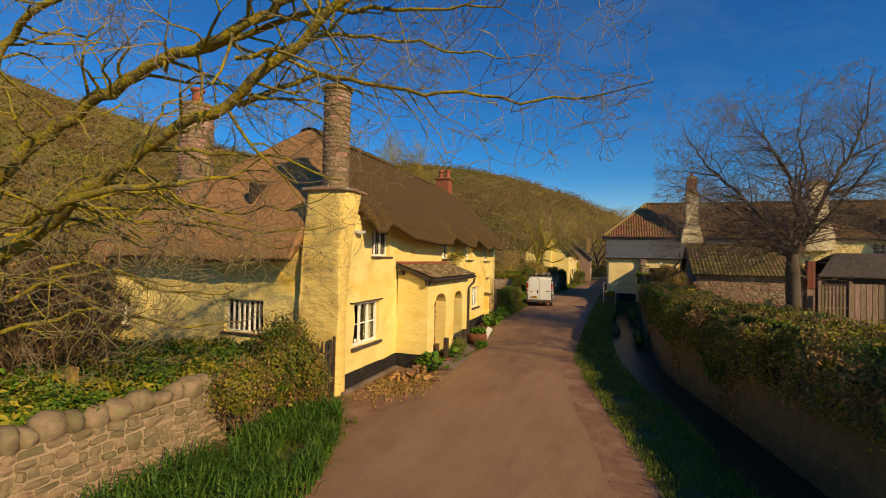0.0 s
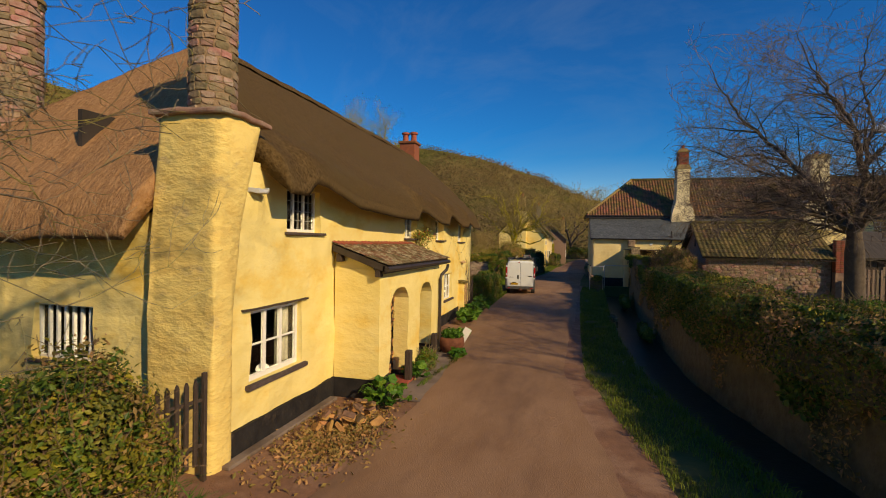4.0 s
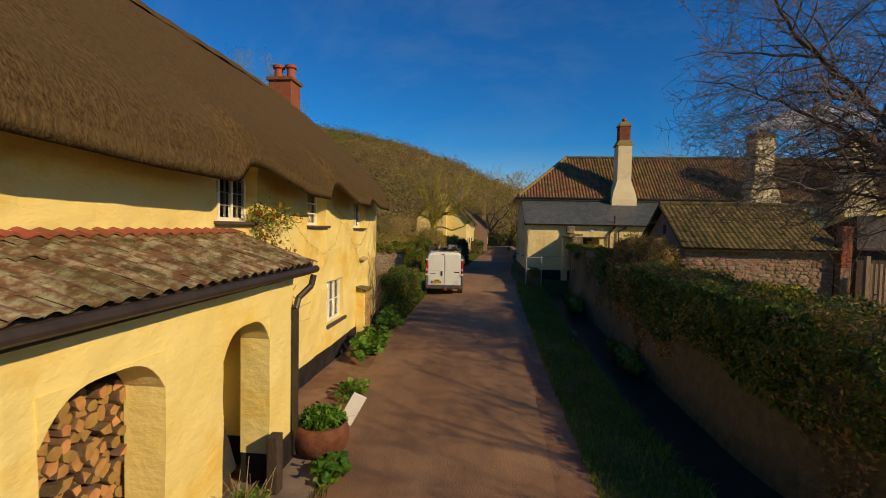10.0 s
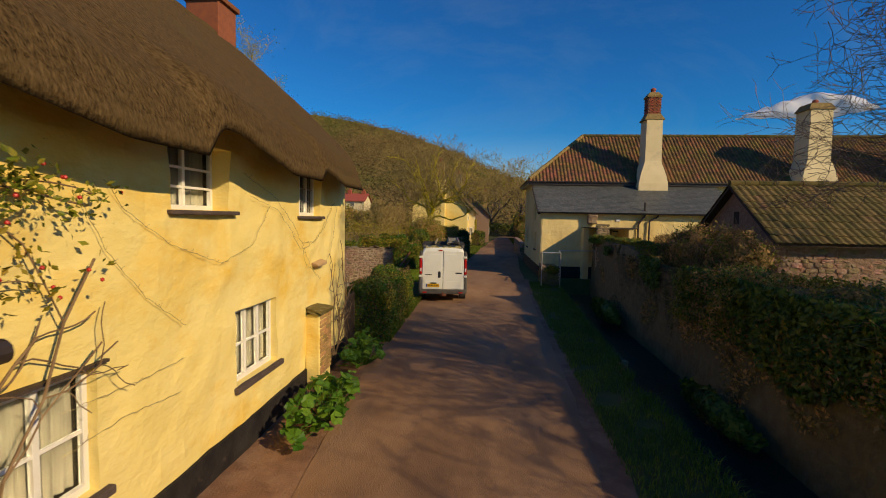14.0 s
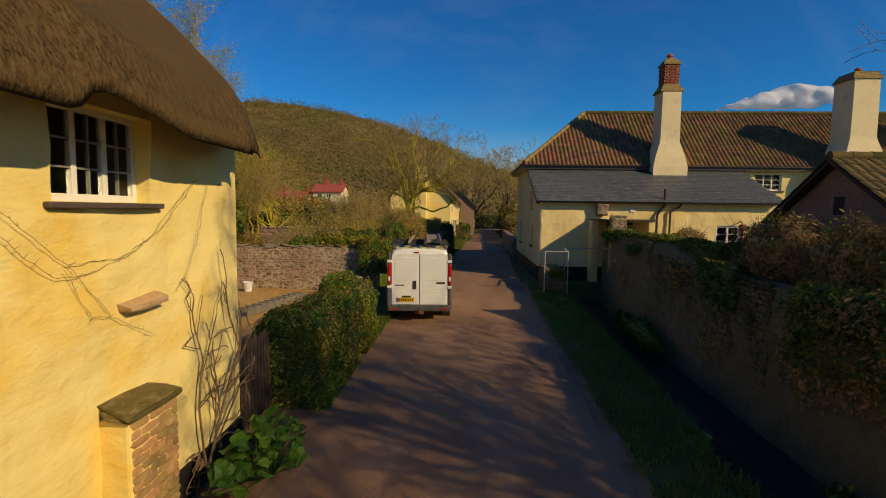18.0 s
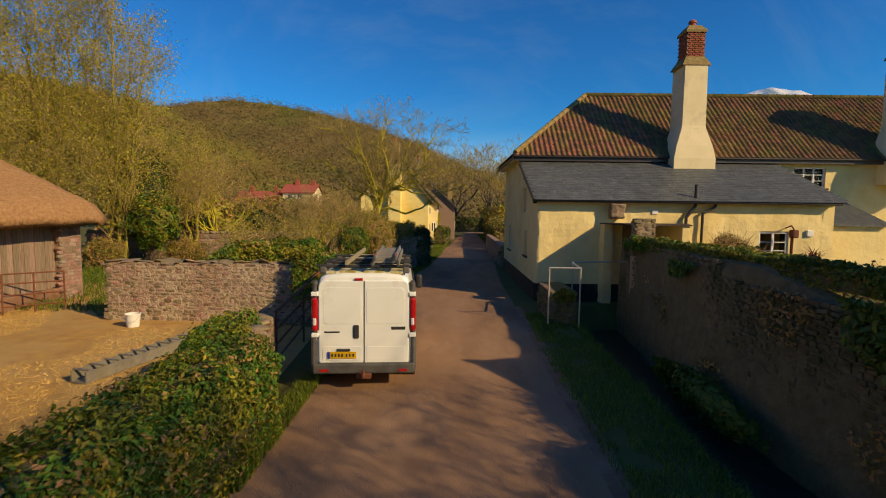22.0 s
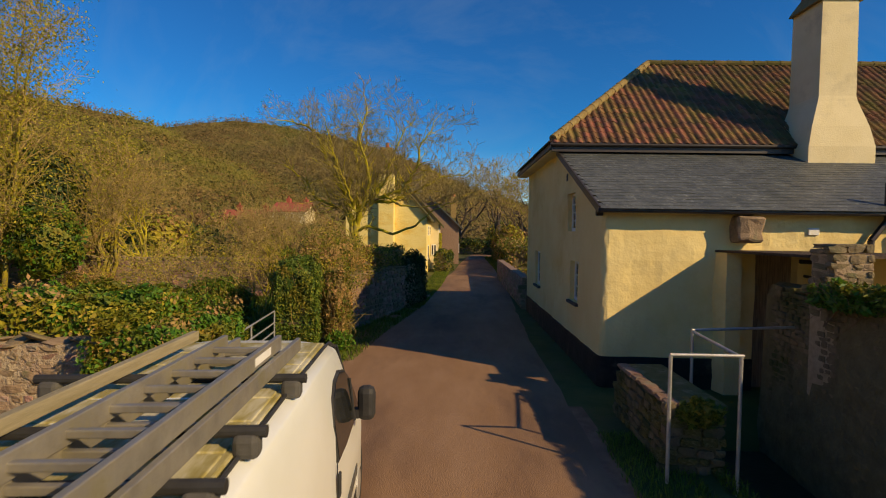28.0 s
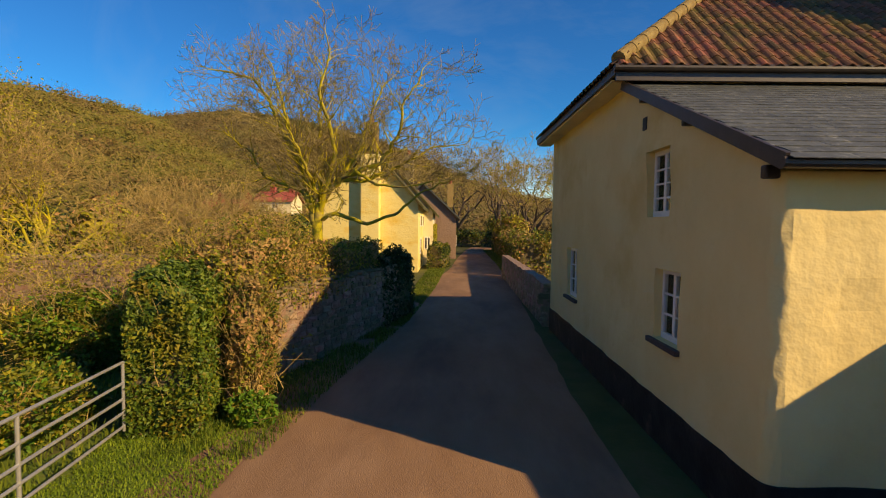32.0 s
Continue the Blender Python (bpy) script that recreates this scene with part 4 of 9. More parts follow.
sh = round_stack(cot, -6.68, 10.95, 0.33, 5.15, 7.75, ("stone", "stone", "redstone"), 5)
part("rim", lathe(bmesh.new(), (-6.68, 10.95, 7.7), [(0.33, 0), (0.4, 0.05), (0.4, 0.14), (0.34, 0.17)], 20), "capstone", sh)
sh = round_stack(cot, -12.5, 12.05, 0.49, 4.2, 8.1, ("redstone", "redstone", "stone"), 6)
part("rim", lathe(bmesh.new(), (-12.5, 12.05, 8.05), [(0.47, 0), (0.54, 0.04), (0.54, 0.13), (0.44, 0.17)], 20), "capstone", sh)
part("chimney_pot", lathe(bmesh.new(), (-12.5, 12.05, 8.2), [(0.2, 0), (0.17, 0.1), (0.16, 0.4), (0.22, 0.45), (0.22, 0.52), (0.14, 0.53)], 16), "pot", sh, "red clay chimney pot")
# north chimney with two pots
bm = boxm(-10.0, -9.2, 28.1, 28.9, 6.6, 8.36, 0.02)
chn = part("chimney", bm, "brick", cot, "red brick chimney on the ridge end")
part("chimney_cap", boxm(-10.07, -9.13, 28.03, 28.97, 8.3, 8.42, 0.02), "brick", chn, "brick oversailing course")
for x in (-9.82, -9.38):
    part("chimney_pot", lathe(bmesh.new(), (x, 28.5, 8.4), [(0.2, 0), (0.19, 0.06), (0.145, 0.12), (0.14, 0.38), (0.2, 0.42), (0.21, 0.5), (0.16, 0.53), (0.12, 0.5)], 18), "pot", chn, "red clay chimney pot")


# thatch: one thick rounded shell over the main range and the lower wing
def eave_lift(y):
    """The eave rises over the upper windows."""
    z = float(np.interp(y, (12.3, 14.0, 16.5), (0.15, 0.08, 0.0)))
    for c, w, h in ((12.55, 0.95, 0.24), (18.7, 1.2, 0.27), (22.25, 1.0, 0.32), (25.4, 0.6, 0.17)):
        d = (y - c) / w
        if -0.55 < d < 1.6:
            z += h * (min(1, (d + 0.55) / 0.25) if d < -0.3 else max(0, 1 - max(0, d - 0.1) / 1.5))
    return z


def thatch_top(x, y):
    sag = 0.06 * noise.noise(Vector((y * 0.25, 3, 0)))
    east = 4.39 + (-5.68 - x) * 0.90
    west = 4.30 + (x + 13.6) * 0.90
    ridge = 7.72 + sag - 0.1 * max(0, (y - 24) / 4.5)
    south = 3.75 + (y - 10.0) * 1.02
    main = min(east, west, south, ridge + 0.05)
    k = max(0, 1 - abs(min(east, west) - ridge) / 0.5)
    main -= 0.08 * k
    if x < -13.6 or y < 10.0:
        main = -9
    wing = min(3.45 + (y - 10.0) * 0.70, 3.45 + (18.0 - y) * 0.70, 6.1, 3.45 + (x + 15.0) * 1.15) if y < 18.0 and x < -9.6 else -9
    z = max(main, wing)
    return z


gx = np.concatenate([np.arange(-15.0, -13.6, 0.14), np.arange(-13.6, -9.6, 0.16), np.arange(-9.6, -5.679, 0.10)])
gx = np.append(gx, -5.66)
gy = np.append(np.arange(10.0, 28.9, 0.10), 28.9)
NX = len(gx)
def corner(x, y):
    """How far inside the rounded north corner of the eave a place lies."""
    return 1.34 - math.hypot(x + 7.0, y - 27.4) if x > -7.0 and y > 27.4 else 9.0


okc = lambda x, y: corner(x, y) > 0 and (x >= -13.6 or y <= 18.0) and not (x > -7.35 and y < 11.5) and -15.0 < x < -5.66 and 10.0 < y < 28.9
top, bot, ids = [], [], {}
for j, y in enumerate(gy):
    for i, x in enumerate(gx):
        z = thatch_top(x, y)
        e = min(x + 15.0 if y < 18 else x + 13.6, -5.66 - x, y - 10.0, 28.9 - y, corner(x, y))
        z -= 0.34 * max(0, 1 - e / 0.28) ** 2
        lift = eave_lift(y) * max(0, 1 - (-5.66 - x) / 1.1) ** 1.2 if x > -7 else 0
        z += lift
        z += 0.035 * noise.noise(Vector((x * 0.9, y * 0.9, 2))) + 0.02 * noise.noise(Vector((x * 4, y * 4, 5)))
        top.append((x, y, z))
        under = max(thatch_top(min(x, -5.66), y), 3.0) - 0.46 + lift
        bot.append((x, y, min(under, z - 0.03)))
nv = len(top)
cells = {}
for j in range(len(gy) - 1):
    for i in range(NX - 1):
        xm, ym = (gx[i] + gx[i + 1]) / 2, (gy[j] + gy[j + 1]) / 2
        if okc(xm, ym):
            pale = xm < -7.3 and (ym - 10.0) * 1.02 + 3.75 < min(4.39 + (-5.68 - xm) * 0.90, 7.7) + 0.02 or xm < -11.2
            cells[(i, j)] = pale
faces = {False: [], True: []}
for (i, j), pale in cells.items():
    a, b, c, d = j * NX + i, j * NX + i + 1, (j + 1) * NX + i + 1, (j + 1) * NX + i
    fs = faces[pale]
    fs += [(a, b, c, d), (nv + d, nv + c, nv + b, nv + a)]
    for di, dj, e0, e1 in ((1, 0, b, c), (-1, 0, d, a), (0, -1, a, b), (0, 1, c, d)):
        if (i + di, j + dj) not in cells:
            fs.append((e1, e0, nv + e0, nv + e1))
allv = np.array(top + bot)
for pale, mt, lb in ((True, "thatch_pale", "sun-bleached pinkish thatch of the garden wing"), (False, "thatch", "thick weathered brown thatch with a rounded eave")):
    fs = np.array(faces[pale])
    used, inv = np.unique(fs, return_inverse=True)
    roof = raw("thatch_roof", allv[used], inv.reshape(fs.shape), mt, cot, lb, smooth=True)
# cut straw ends: a bristly eave and a fibrous slope
r = np.random.default_rng(3)
n = 42000
yy = r.uniform(11.6, 28.85, n)
xx = -5.7 - 3.8 * r.uniform(0, 1, n) ** 1.6
pts = np.array([(x, y, thatch_top(x, y) + (eave_lift(y) * max(0, 1 - (-5.66 - x) / 1.1) ** 1.2 if x > -7 else 0) - 0.34 * max(0, 1 - (-5.66 - x) / 0.28) ** 2 - 0.34 * max(0, 1 - (y - 10) / 0.28) ** 2 + 0.004 if corner(x, y) > 0.3 else -3.0) for x, y in zip(xx, yy)])
dn = np.stack([np.full(n, 0.72), r.normal(0, 0.16, n), np.full(n, -0.64) + r.uniform(0.0, 0.12, n)], 1)
ln = r.uniform(0.015, 0.04, n)[:, None]
sd = np.stack([np.zeros(n), np.full(n, 0.004), np.zeros(n)], 1)
v = np.stack([pts - sd, pts + sd, pts + dn * ln + sd * 0.5, pts + dn * ln - sd * 0.5], 1).reshape(-1, 3)
raw("straw", v, np.arange(4 * n).reshape(-1, 4), "straw", roof, kind="stuff")
bm = boxm(-6.3, -6.04, 11.2, 11.5, 4.06, 4.13, 0.02)
bmesh.ops.subdivide_edges(bm, edges=bm.edges[:], cuts=3, use_grid_fill=True)
for vv in bm.verts:
    vv.co += noise.noise_vector(vv.co * 9) * 0.045
part("lead_flashing", bm, "lead", cot, "crumpled grey lead flashing beside the chimney", smooth=True)
# hunched ridge roll
bm = bmesh.new()
rings = []
for k in range(75):
    y0 = 14.0 + k * 0.2
    z = thatch_top(-9.63, y0) + 0.012 * math.sin(k * 1.3)
    rings.append([bm.verts.new((-9.63 + 0.42 * math.cos(q), y0, z - 0.16 + 0.25 * math.sin(q))) for q in [math.pi * i / 8 for i in range(9)]])
for u, w in zip(rings, rings[1:]):
    for i in range(8):
        bm.faces.new((u[i], u[i + 1], w[i + 1], w[i]))
part("ridge_roll", bm, "thatch", cot, smooth=True)


def arch_fill(bm, P, a0, a1, z0, z1, d0, d1, n=8):
    """Closes the two upper corners of an opening so that its head is a flat round arch."""
    c, hw = (a0 + a1) / 2, (a1 - a0) / 2
    for k in range(n * 2):
        u0, u1 = -1 + k / n, -1 + (k + 1) / n
        q = [(c + hw * u, z0 + (z1 - z0) * (1 - abs(u) ** 3.4)) for u in (u0, u1)]
        vs = [[bm.verts.new(P(a, d, z)) for a, z in (q[0], q[1], (q[1][0], z1 + 0.02), (q[0][0], z1 + 0.02))] for d in (d0, d1)]
        bm.faces.new(vs[0])
        bm.faces.new(vs[1][::-1])
        for i in range(4):
            bm.faces.new((vs[0][i], vs[0][(i + 1) % 4], vs[1][(i + 1) % 4], vs[1][i]))


# porch lean-to with two arched openings
por = thing("porch", (-5.7, 16.4, 0), "yellow plastered lean-to porch with two arches and a lichened tile roof", "porch")
PX = -5.2
ARCH = [(14.72, 15.9, 0.0, 2.26), (16.82, 17.9, 0.0, 2.22)]
wall("wall", "E", PX, 0.38, 14.095, 18.645, 0.42, 2.72, ARCH, "cob", por, "yellow front wall with two arched openings", step=0.11, amp=0.016)
for p0, p1, zp in ((14.06, 14.72, 0.415), (15.9, 16.82, 0.16), (17.9, 18.68, 0.415)):
    wall("plinth", "E", PX + 0.025, 0.4, p0, p1, 0.0, zp, [], "black", por, "black painted plinth", amp=0.008)
wall("wall", "E", PX, 0.38, 15.905, 16.815, 0.165, 0.418, [], "cob", por, "yellow foot of the pier between the arches", step=0.11, amp=0.006)
for a0, a1, _, z1 in ARCH:
    bm = bmesh.new()
    arch_fill(bm, placed("E", PX), a0, a1, z1 - 0.3, z1, 0.004, -0.37)
    bmesh.ops.remove_doubles(bm, verts=bm.verts[:], dist=0.0005)
    part("arch_head", bm, "cob", por)
for face, pos, e0, e1 in (("S", 14.075, -6.23, PX - 0.003), ("N", 18.665, -6.23, PX - 0.003)):
    wall("wall", face, pos, 0.3, e0, e1, 0.42, 2.74, [], "cob", por, "yellow end wall of the porch", step=0.12, amp=0.006)
    wall("plinth", face, pos + (-0.02 if face == "S" else 0.02), 0.3, e0, e1, 0.0, 0.415, [], "black", por, amp=0.008)
for y in (14.1, 18.36):
    bm = bmesh.new()
    vs = [[bm.verts.new((x, y + dy, z)) for x, z in ((-6.24, 2.7), (PX - 0.05, 2.7), (-6.24, 3.13))] for dy in (0, 0.28)]
    bm.faces.new(vs[0])
    bm.faces.new(vs[1])
    for i in range(3):
        bm.faces.new((vs[0][i], vs[0][(i + 1) % 3], vs[1][(i + 1) % 3], vs[1][i]))
    part("gable", bm, "cob", por)
RS = lambda x: 3.27 - (x + 6.22) * 0.345
for y0, y1 in ((13.9, 13.98), (18.82, 18.9)):
    bm = bmesh.new()
    p = [bm.verts.new(q) for q in ((-6.2, y0, RS(-6.2) - 0.16), (-5.0, y0, RS(-5.0) - 0.16), (-5.0, y0, RS(-5.0) - 0.02), (-6.2, y0, RS(-6.2) - 0.02), (-6.2, y1, RS(-6.2) - 0.16), (-5.0, y1, RS(-5.0) - 0.16), (-5.0, y1, RS(-5.0) - 0.02), (-6.2, y1, RS(-6.2) - 0.02))]
    for q in ((0, 1, 2, 3), (7, 6, 5, 4), (0, 4, 5, 1), (1, 5, 6, 2), (2, 6, 7, 3), (3, 7, 4, 0)):
        bm.faces.new([p[i] for i in q])
    part("bargeboard", bm, "gutter", por, "dark brown bargeboard")
for x, dz in ((-6.08, 0.34), (-5.2, 0.33)):
    part("purlin_end", boxm(x - 0.06, x + 0.06, 13.92, 14.1, RS(x) - dz, RS(x) - dz + 0.17, 0.015), "timber", por, "dark purlin end under the verge")
part("door_step", boxm(-5.75, -4.98, 14.78, 15.84, 0.0, 0.07, 0.015), "red_tile", por, "worn red tile step in the arch")
part("fascia", boxm(-5.08, -5.02, 13.9, 18.9, RS(-5.04) - 0.2, RS(-5.04) - 0.03, 0.008), "gutter", por)
part("soffit", boxm(-5.3, -5.08, 13.95, 18.85, RS(-5.04) - 0.13, RS(-5.04) - 0.09), "gutter", por)
bm = bmesh.new()
tube(bm, (-4.97, 13.86, RS(-5) - 0.09), (-4.97, 18.95, RS(-5) - 0.11), 0.055, n=12)
part("gutter", bm, "gutter", por, "brown half-round gutter")
bm = bmesh.new()
pipe(bm, [(-4.97, 18.86, 2.66), (-5.0, 18.84, 2.5), (-5.12, 18.66, 2.34), (-5.135, 18.6, 2.2), (-5.135, 18.6, 0.1)], 0.045, 10)
part("downpipe", bm, "gutter", por, "brown downpipe at the corner")
deck = bmesh.new()
p = [deck.verts.new(q) for q in ((-6.2, 13.95, RS(-6.2) - 0.05), (-5.0, 13.95, RS(-5) - 0.05), (-5.0, 18.85, RS(-5) - 0.05), (-6.2, 18.85, RS(-6.2) - 0.05), (-6.2, 13.95, RS(-6.2) - 0.02), (-5.0, 13.95, RS(-5) - 0.02), (-5.0, 18.85, RS(-5) - 0.02), (-6.2, 18.85, RS(-6.2) - 0.02))]
for q in ((0, 1, 2, 3), (7, 6, 5, 4), (0, 4, 5, 1), (1, 5, 6, 2), (2, 6, 7, 3), (3, 7, 4, 0)):
    deck.faces.new([p[i] for i in q])
deck = part("roof_deck", deck, "timber", por)


def pantile_mesh(w, l, mat, name="tile", h=0.045, n=6):
    """One pantile: an S-shaped strip with a thick lower edge; runs down local -y, across x."""
    bm = bmesh.new()
    grid = []
    for y, up in ((0, 0.0), (l, 0.0)):
        for t in (0, -0.014):
            grid.append([bm.verts.new((w * (k / n - 0.5), y - l / 2, h * (0.5 + 0.5 * math.sin(2 * math.pi * (k / n) - 0.6)) + t + (0.016 if y == 0 else 0))) for k in range(n + 1)])
    a, a2, b, b2 = grid
    for k in range(n):
        bm.faces.new((a[k], a[k + 1], b[k + 1], b[k]))
        bm.faces.new((a2[k + 1], a2[k], a[k], a[k + 1])[::-1])
    me = bpy.data.meshes.new(name)
    bm.to_mesh(me)
    bm.free()
    me.materials.append(M[mat])
    return me


def tiled(parent, me, origin, across, down, na, nd, w, l, keep, limit=300, name="tile", near=None, seed=1, mat="tile", loose=1.0, stagger=0.0):
    """Lays tiles row by row on a slope; the nearest are single pieces, the rest one joined mesh."""
    r = np.random.default_rng(seed)
    across, down = Vector(across).normalized(), Vector(down).normalized()
    nrm = across.cross(-down)
    if nrm.z < 0:
        nrm = -nrm
    rot = Matrix((across, -down, nrm)).transposed().to_4x4()
    slots = []
    for j in range(nd):
        for i in range(na):
            c = Vector(origin) + across * (w * (i + 0.5 + (stagger if j % 2 else 0))) + down * (l * (j + 0.5))
            if keep(c):
                slots.append(c)
    if near:
        slots.sort(key=lambda c: (c - Vector(near)).length)
    jit = lambda c: Matrix.Translation(c + nrm * r.normal(0, 0.003 * loose)) @ rot @ Euler((r.normal(0, 0.012 * loose), r.normal(0, 0.01 * loose), r.normal(0, 0.014 * loose))).to_matrix().to_4x4()
    for c in slots[:limit]:
        piece(name, me, jit(c), parent)
    rest = slots[limit:]
    if rest:
        co = np.array([v.co[:] for v in me.vertices])
        fc = np.array([p.vertices[:] for p in me.polygons])
        vs, fs = [], []
        for k, c in enumerate(rest):
            m = np.array(jit(c))
            vs.append(co @ m[:3, :3].T + m[:3, 3])
            fs.append(fc + k * len(co))
        raw("roof_tiles", np.concatenate(vs), np.concatenate(fs), mat, parent, kind="stuff")

PT = pantile_mesh(0.2, 0.3, "lichen_tile", h=0.035)
sl = math.hypot(1.0, 0.345)
tiled(por, PT, (-6.2, 13.9, RS(-6.2) + 0.0), (0, 1, 0), (1 / sl, 0, -0.345 / sl), 25, 5, 0.2, 0.264, lambda c: True)
tiled(por, pantile_mesh(0.2, 0.2, "red_tile", "ridge_tile", 0.035), (-6.215, 13.9, RS(-6.215) + 0.022), (0, 1, 0), (1 / sl, 0, -0.345 / sl), 25, 1, 0.2, 0.18, lambda c: True, 300, "ridge_tile")

# ---- farmhouse ----
FX, FS, FN = 0.25, 45.2, 55.3
far = thing("farmhouse", (8, 51, 0), "cream rendered farmhouse with pantile roof and slate lean-to", "house")
R0, PLZ = 0.15, 0.66
HW = [(47.08, 47.85, 1.52, 2.56), (47.5, 48.28, 3.33, 4.34), (52.3, 53.25, 1.38, 2.62)]
# west wall, whose top follows the lean-to slope
wall("wall", "W", FX, 0.45, FS + R0, FN, PLZ + 0.005, 5.75, HW, "cream", far, "shaded cream side wall", step=0.2, amp=0.02, top=lambda y: min(5.75, 3.72 + 0.437 * (y - 44.9)))
bm = bmesh.new()
cols = []
for k in range(9):
    a = math.pi + (math.pi / 2) * k / 8
    cols.append([bm.verts.new((FX + R0 + (R0 + 0.05 * math.sin(math.pi * k / 8) * noise.noise(Vector((k, z * 3, 5)))) * math.cos(a), FS + R0 + (R0 + 0.05 * math.sin(math.pi * k / 8) * noise.noise(Vector((k, z * 3, 8)))) * math.sin(a), z)) for z in np.linspace(PLZ + 0.005, 3.72, 46)])
for a, b in zip(cols, cols[1:]):
    for i in range(45):
        bm.faces.new((a[i], a[i + 1], b[i + 1], b[i]))
part("rounded_corner", bm, "cream", far, smooth=True)
HS = [(8.5, 9.6, 1.6, 2.72), (3.45, 4.35, 0.0, 2.9)]
wall("wall", "S", FS, 0.45, FX + R0, 11.2, PLZ + 0.005, 3.72, HS, "cream", far, "sunlit cream lean-to wall", step=0.16, amp=0.022)
for p0, p1 in ((FX + R0, 3.45), (4.35, 11.2)):
    wall("plinth", "S", FS - 0.02, 0.45, p0, p1, 0.0, PLZ, [], "black", far, "black painted plinth", amp=0.01)
wall("plinth", "W", FX - 0.02, 0.45, FS + R0, FN, 0.0, PLZ, [], "black", far, "black painted plinth", amp=0.01)
part("plinth", lathe(bmesh.new(), (FX + R0, FS + R0, 0), [(R0 + 0.02, 0), (R0 + 0.02, PLZ)], 24), "black", far)
part("corner_core", lathe(bmesh.new(), (FX + R0 + 0.02, FS + R0 + 0.02, 0.4), [(R0 - 0.06, 0), (R0 - 0.06, 3.3)], 16), "cream", far)
wall("wall", "E", 30.0, 0.45, 49.0, FN, 0.0, 5.8, [], "cream", far, step=1.0)
wall("wall", "N", FN, 0.45, FX, 30.0, 0.0, 5.8, [], "cream", far, step=1.0)
wall("wall", "S", 49.0, 0.4, 0.8, 30.0, 3.4, 5.95, [(12.3, 13.7, 4.55, 5.45), (21, 22.4, 4.5, 5.4)], "cream", far, "upper front wall", step=0.4)
wall("wall", "S", 49.0, 0.4, 11.25, 30.0, 0.0, 3.4, [], "cream", far, "lower front wall", step=0.4)
wall("wall", "E", 11.2, 0.4, FS, 48.98, 0.0, 3.7, [], "cream", far, step=0.4)
part("upper_floor", boxm(0.8, 29.5, 49.45, 54.8, 2.9, 3.0), "indoor_shade", far)
window(far, "W", FX, 47.08, 47.85, 1.52, 2.56, 2, 3, 0.11, fw=0.07)
window(far, "W", FX, 47.5, 48.28, 3.33, 4.34, 2, 4, 0.11, fw=0.07, sill=False)
window(far, "W", FX, 52.3, 53.25, 1.38, 2.62, 2, 3, 0.08, fw=0.08)
window(far, "S", FS, 8.5, 9.6, 1.6, 2.72, 2, 3, 0.06, fw=0.08)
window(far, "S", 49.0, 12.3, 13.7, 4.55, 5.45, 3, 3, 0.08)
window(far, "S", 49.0, 21, 22.4, 4.5, 5.4, 3, 3, 0.08)
part("door", boxm(3.45, 4.35, FS + 0.22, FS + 0.28, 0, 2.9), "board", far, "weathered plank door in a recess")
# lean-to slates
SE, ST, SY0, SY1 = 3.84, 5.62, 44.94, 48.98
bm = bmesh.new()
p = [(FX - 0.14, SY0, SE), (11.1, SY0, SE), (11.1, SY1, ST), (FX - 0.14, SY1, ST)]
vs = [[bm.verts.new((x, y, z - t)) for x, y, z in p] for t in (0.03, 0.12)]
bm.faces.new(vs[0])
bm.faces.new(vs[1])
for i in range(4):
    bm.faces.new((vs[0][i], vs[0][(i + 1) % 4], vs[1][(i + 1) % 4], vs[1][i]))
lean = part("lean_to_roof", bm, "timber", far, "grey slate lean-to roof")
me = bpy.data.meshes.new("slate")
bm = boxm(-0.1, 0.1, -0.17, 0.17, -0.004, 0.004)
for v in bm.verts:
    v.co.z += 0.008 if v.co.y < 0 else -0.005
bm.to_mesh(me)
bm.free()
me.materials.append(M["slate"])
sd = Vector((0, SY0 - SY1, SE - ST)).normalized()
tiled(lean, me, (FX - 0.16, SY1, ST + 0.005), (1, 0, 0), sd, 56, 23, 0.2015, 0.1958, lambda c: True, 300, "slate", (FX, SY0, SE), 4, "slate", 0.2, 0.5)
part("verge_board", boxm(-0.02, 0.02, -2.28, 2.28, -0.09, 0.06, 0, Matrix.Translation((FX - 0.17, (SY0 + SY1) / 2, (SE + ST) / 2 - 0.03)) @ Euler((math.atan2(ST - SE, SY1 - SY0), 0, 0)).to_matrix().to_4x4()), "gutter", far, "dark bargeboard")
bm = bmesh.new()
tube(bm, (FX - 0.2, SY0 - 0.05, SE - 0.08), (11.2, SY0 - 0.05, SE - 0.1), 0.055, n=10)
part("gutter", bm, "gutter", far, "black gutter")
# main pantiled roof, hipped at the lane end
RY, RZ, TE, TY = 52.25, 9.24, 5.88, 48.7
HIPX = 3.85
slope = (RZ - TE) / (RY - TY)
bm = bmesh.new()
P1 = [(-0.12, TY, TE), (31, TY, TE), (31, RY, RZ), (HIPX, RY, RZ), (-0.12, 2 * RY - TY, TE), (31, 2 * RY - TY, TE)]
vs = [bm.verts.new((x, y, z - 0.06)) for x, y, z in P1]
for q in ((0, 1, 2, 3), (3, 2, 5, 4), (0, 3, 4), (0, 4, 5, 1), (1, 5, 2)):
    bm.faces.new([vs[i] for i in q])
deck = part("main_roof", bm, "timber", far, "old red-brown pantile roof with moss")
ln = math.hypot(RY - TY, RZ - TE)
TM = pantile_mesh(0.225, 0.36, "tile", h=0.06)
tiled(deck, TM, (-0.15, RY, RZ + 0.0), (1, 0, 0), (0, -(RY - TY) / ln, -(RZ - TE) / ln), 136, 18, 0.228, ln / 17.6, lambda c: c.x > -0.1 + (c.y - TY) * (HIPX + 0.1) / (RY - TY), 300, "tile", (0, TY, TE), 8, "tile")
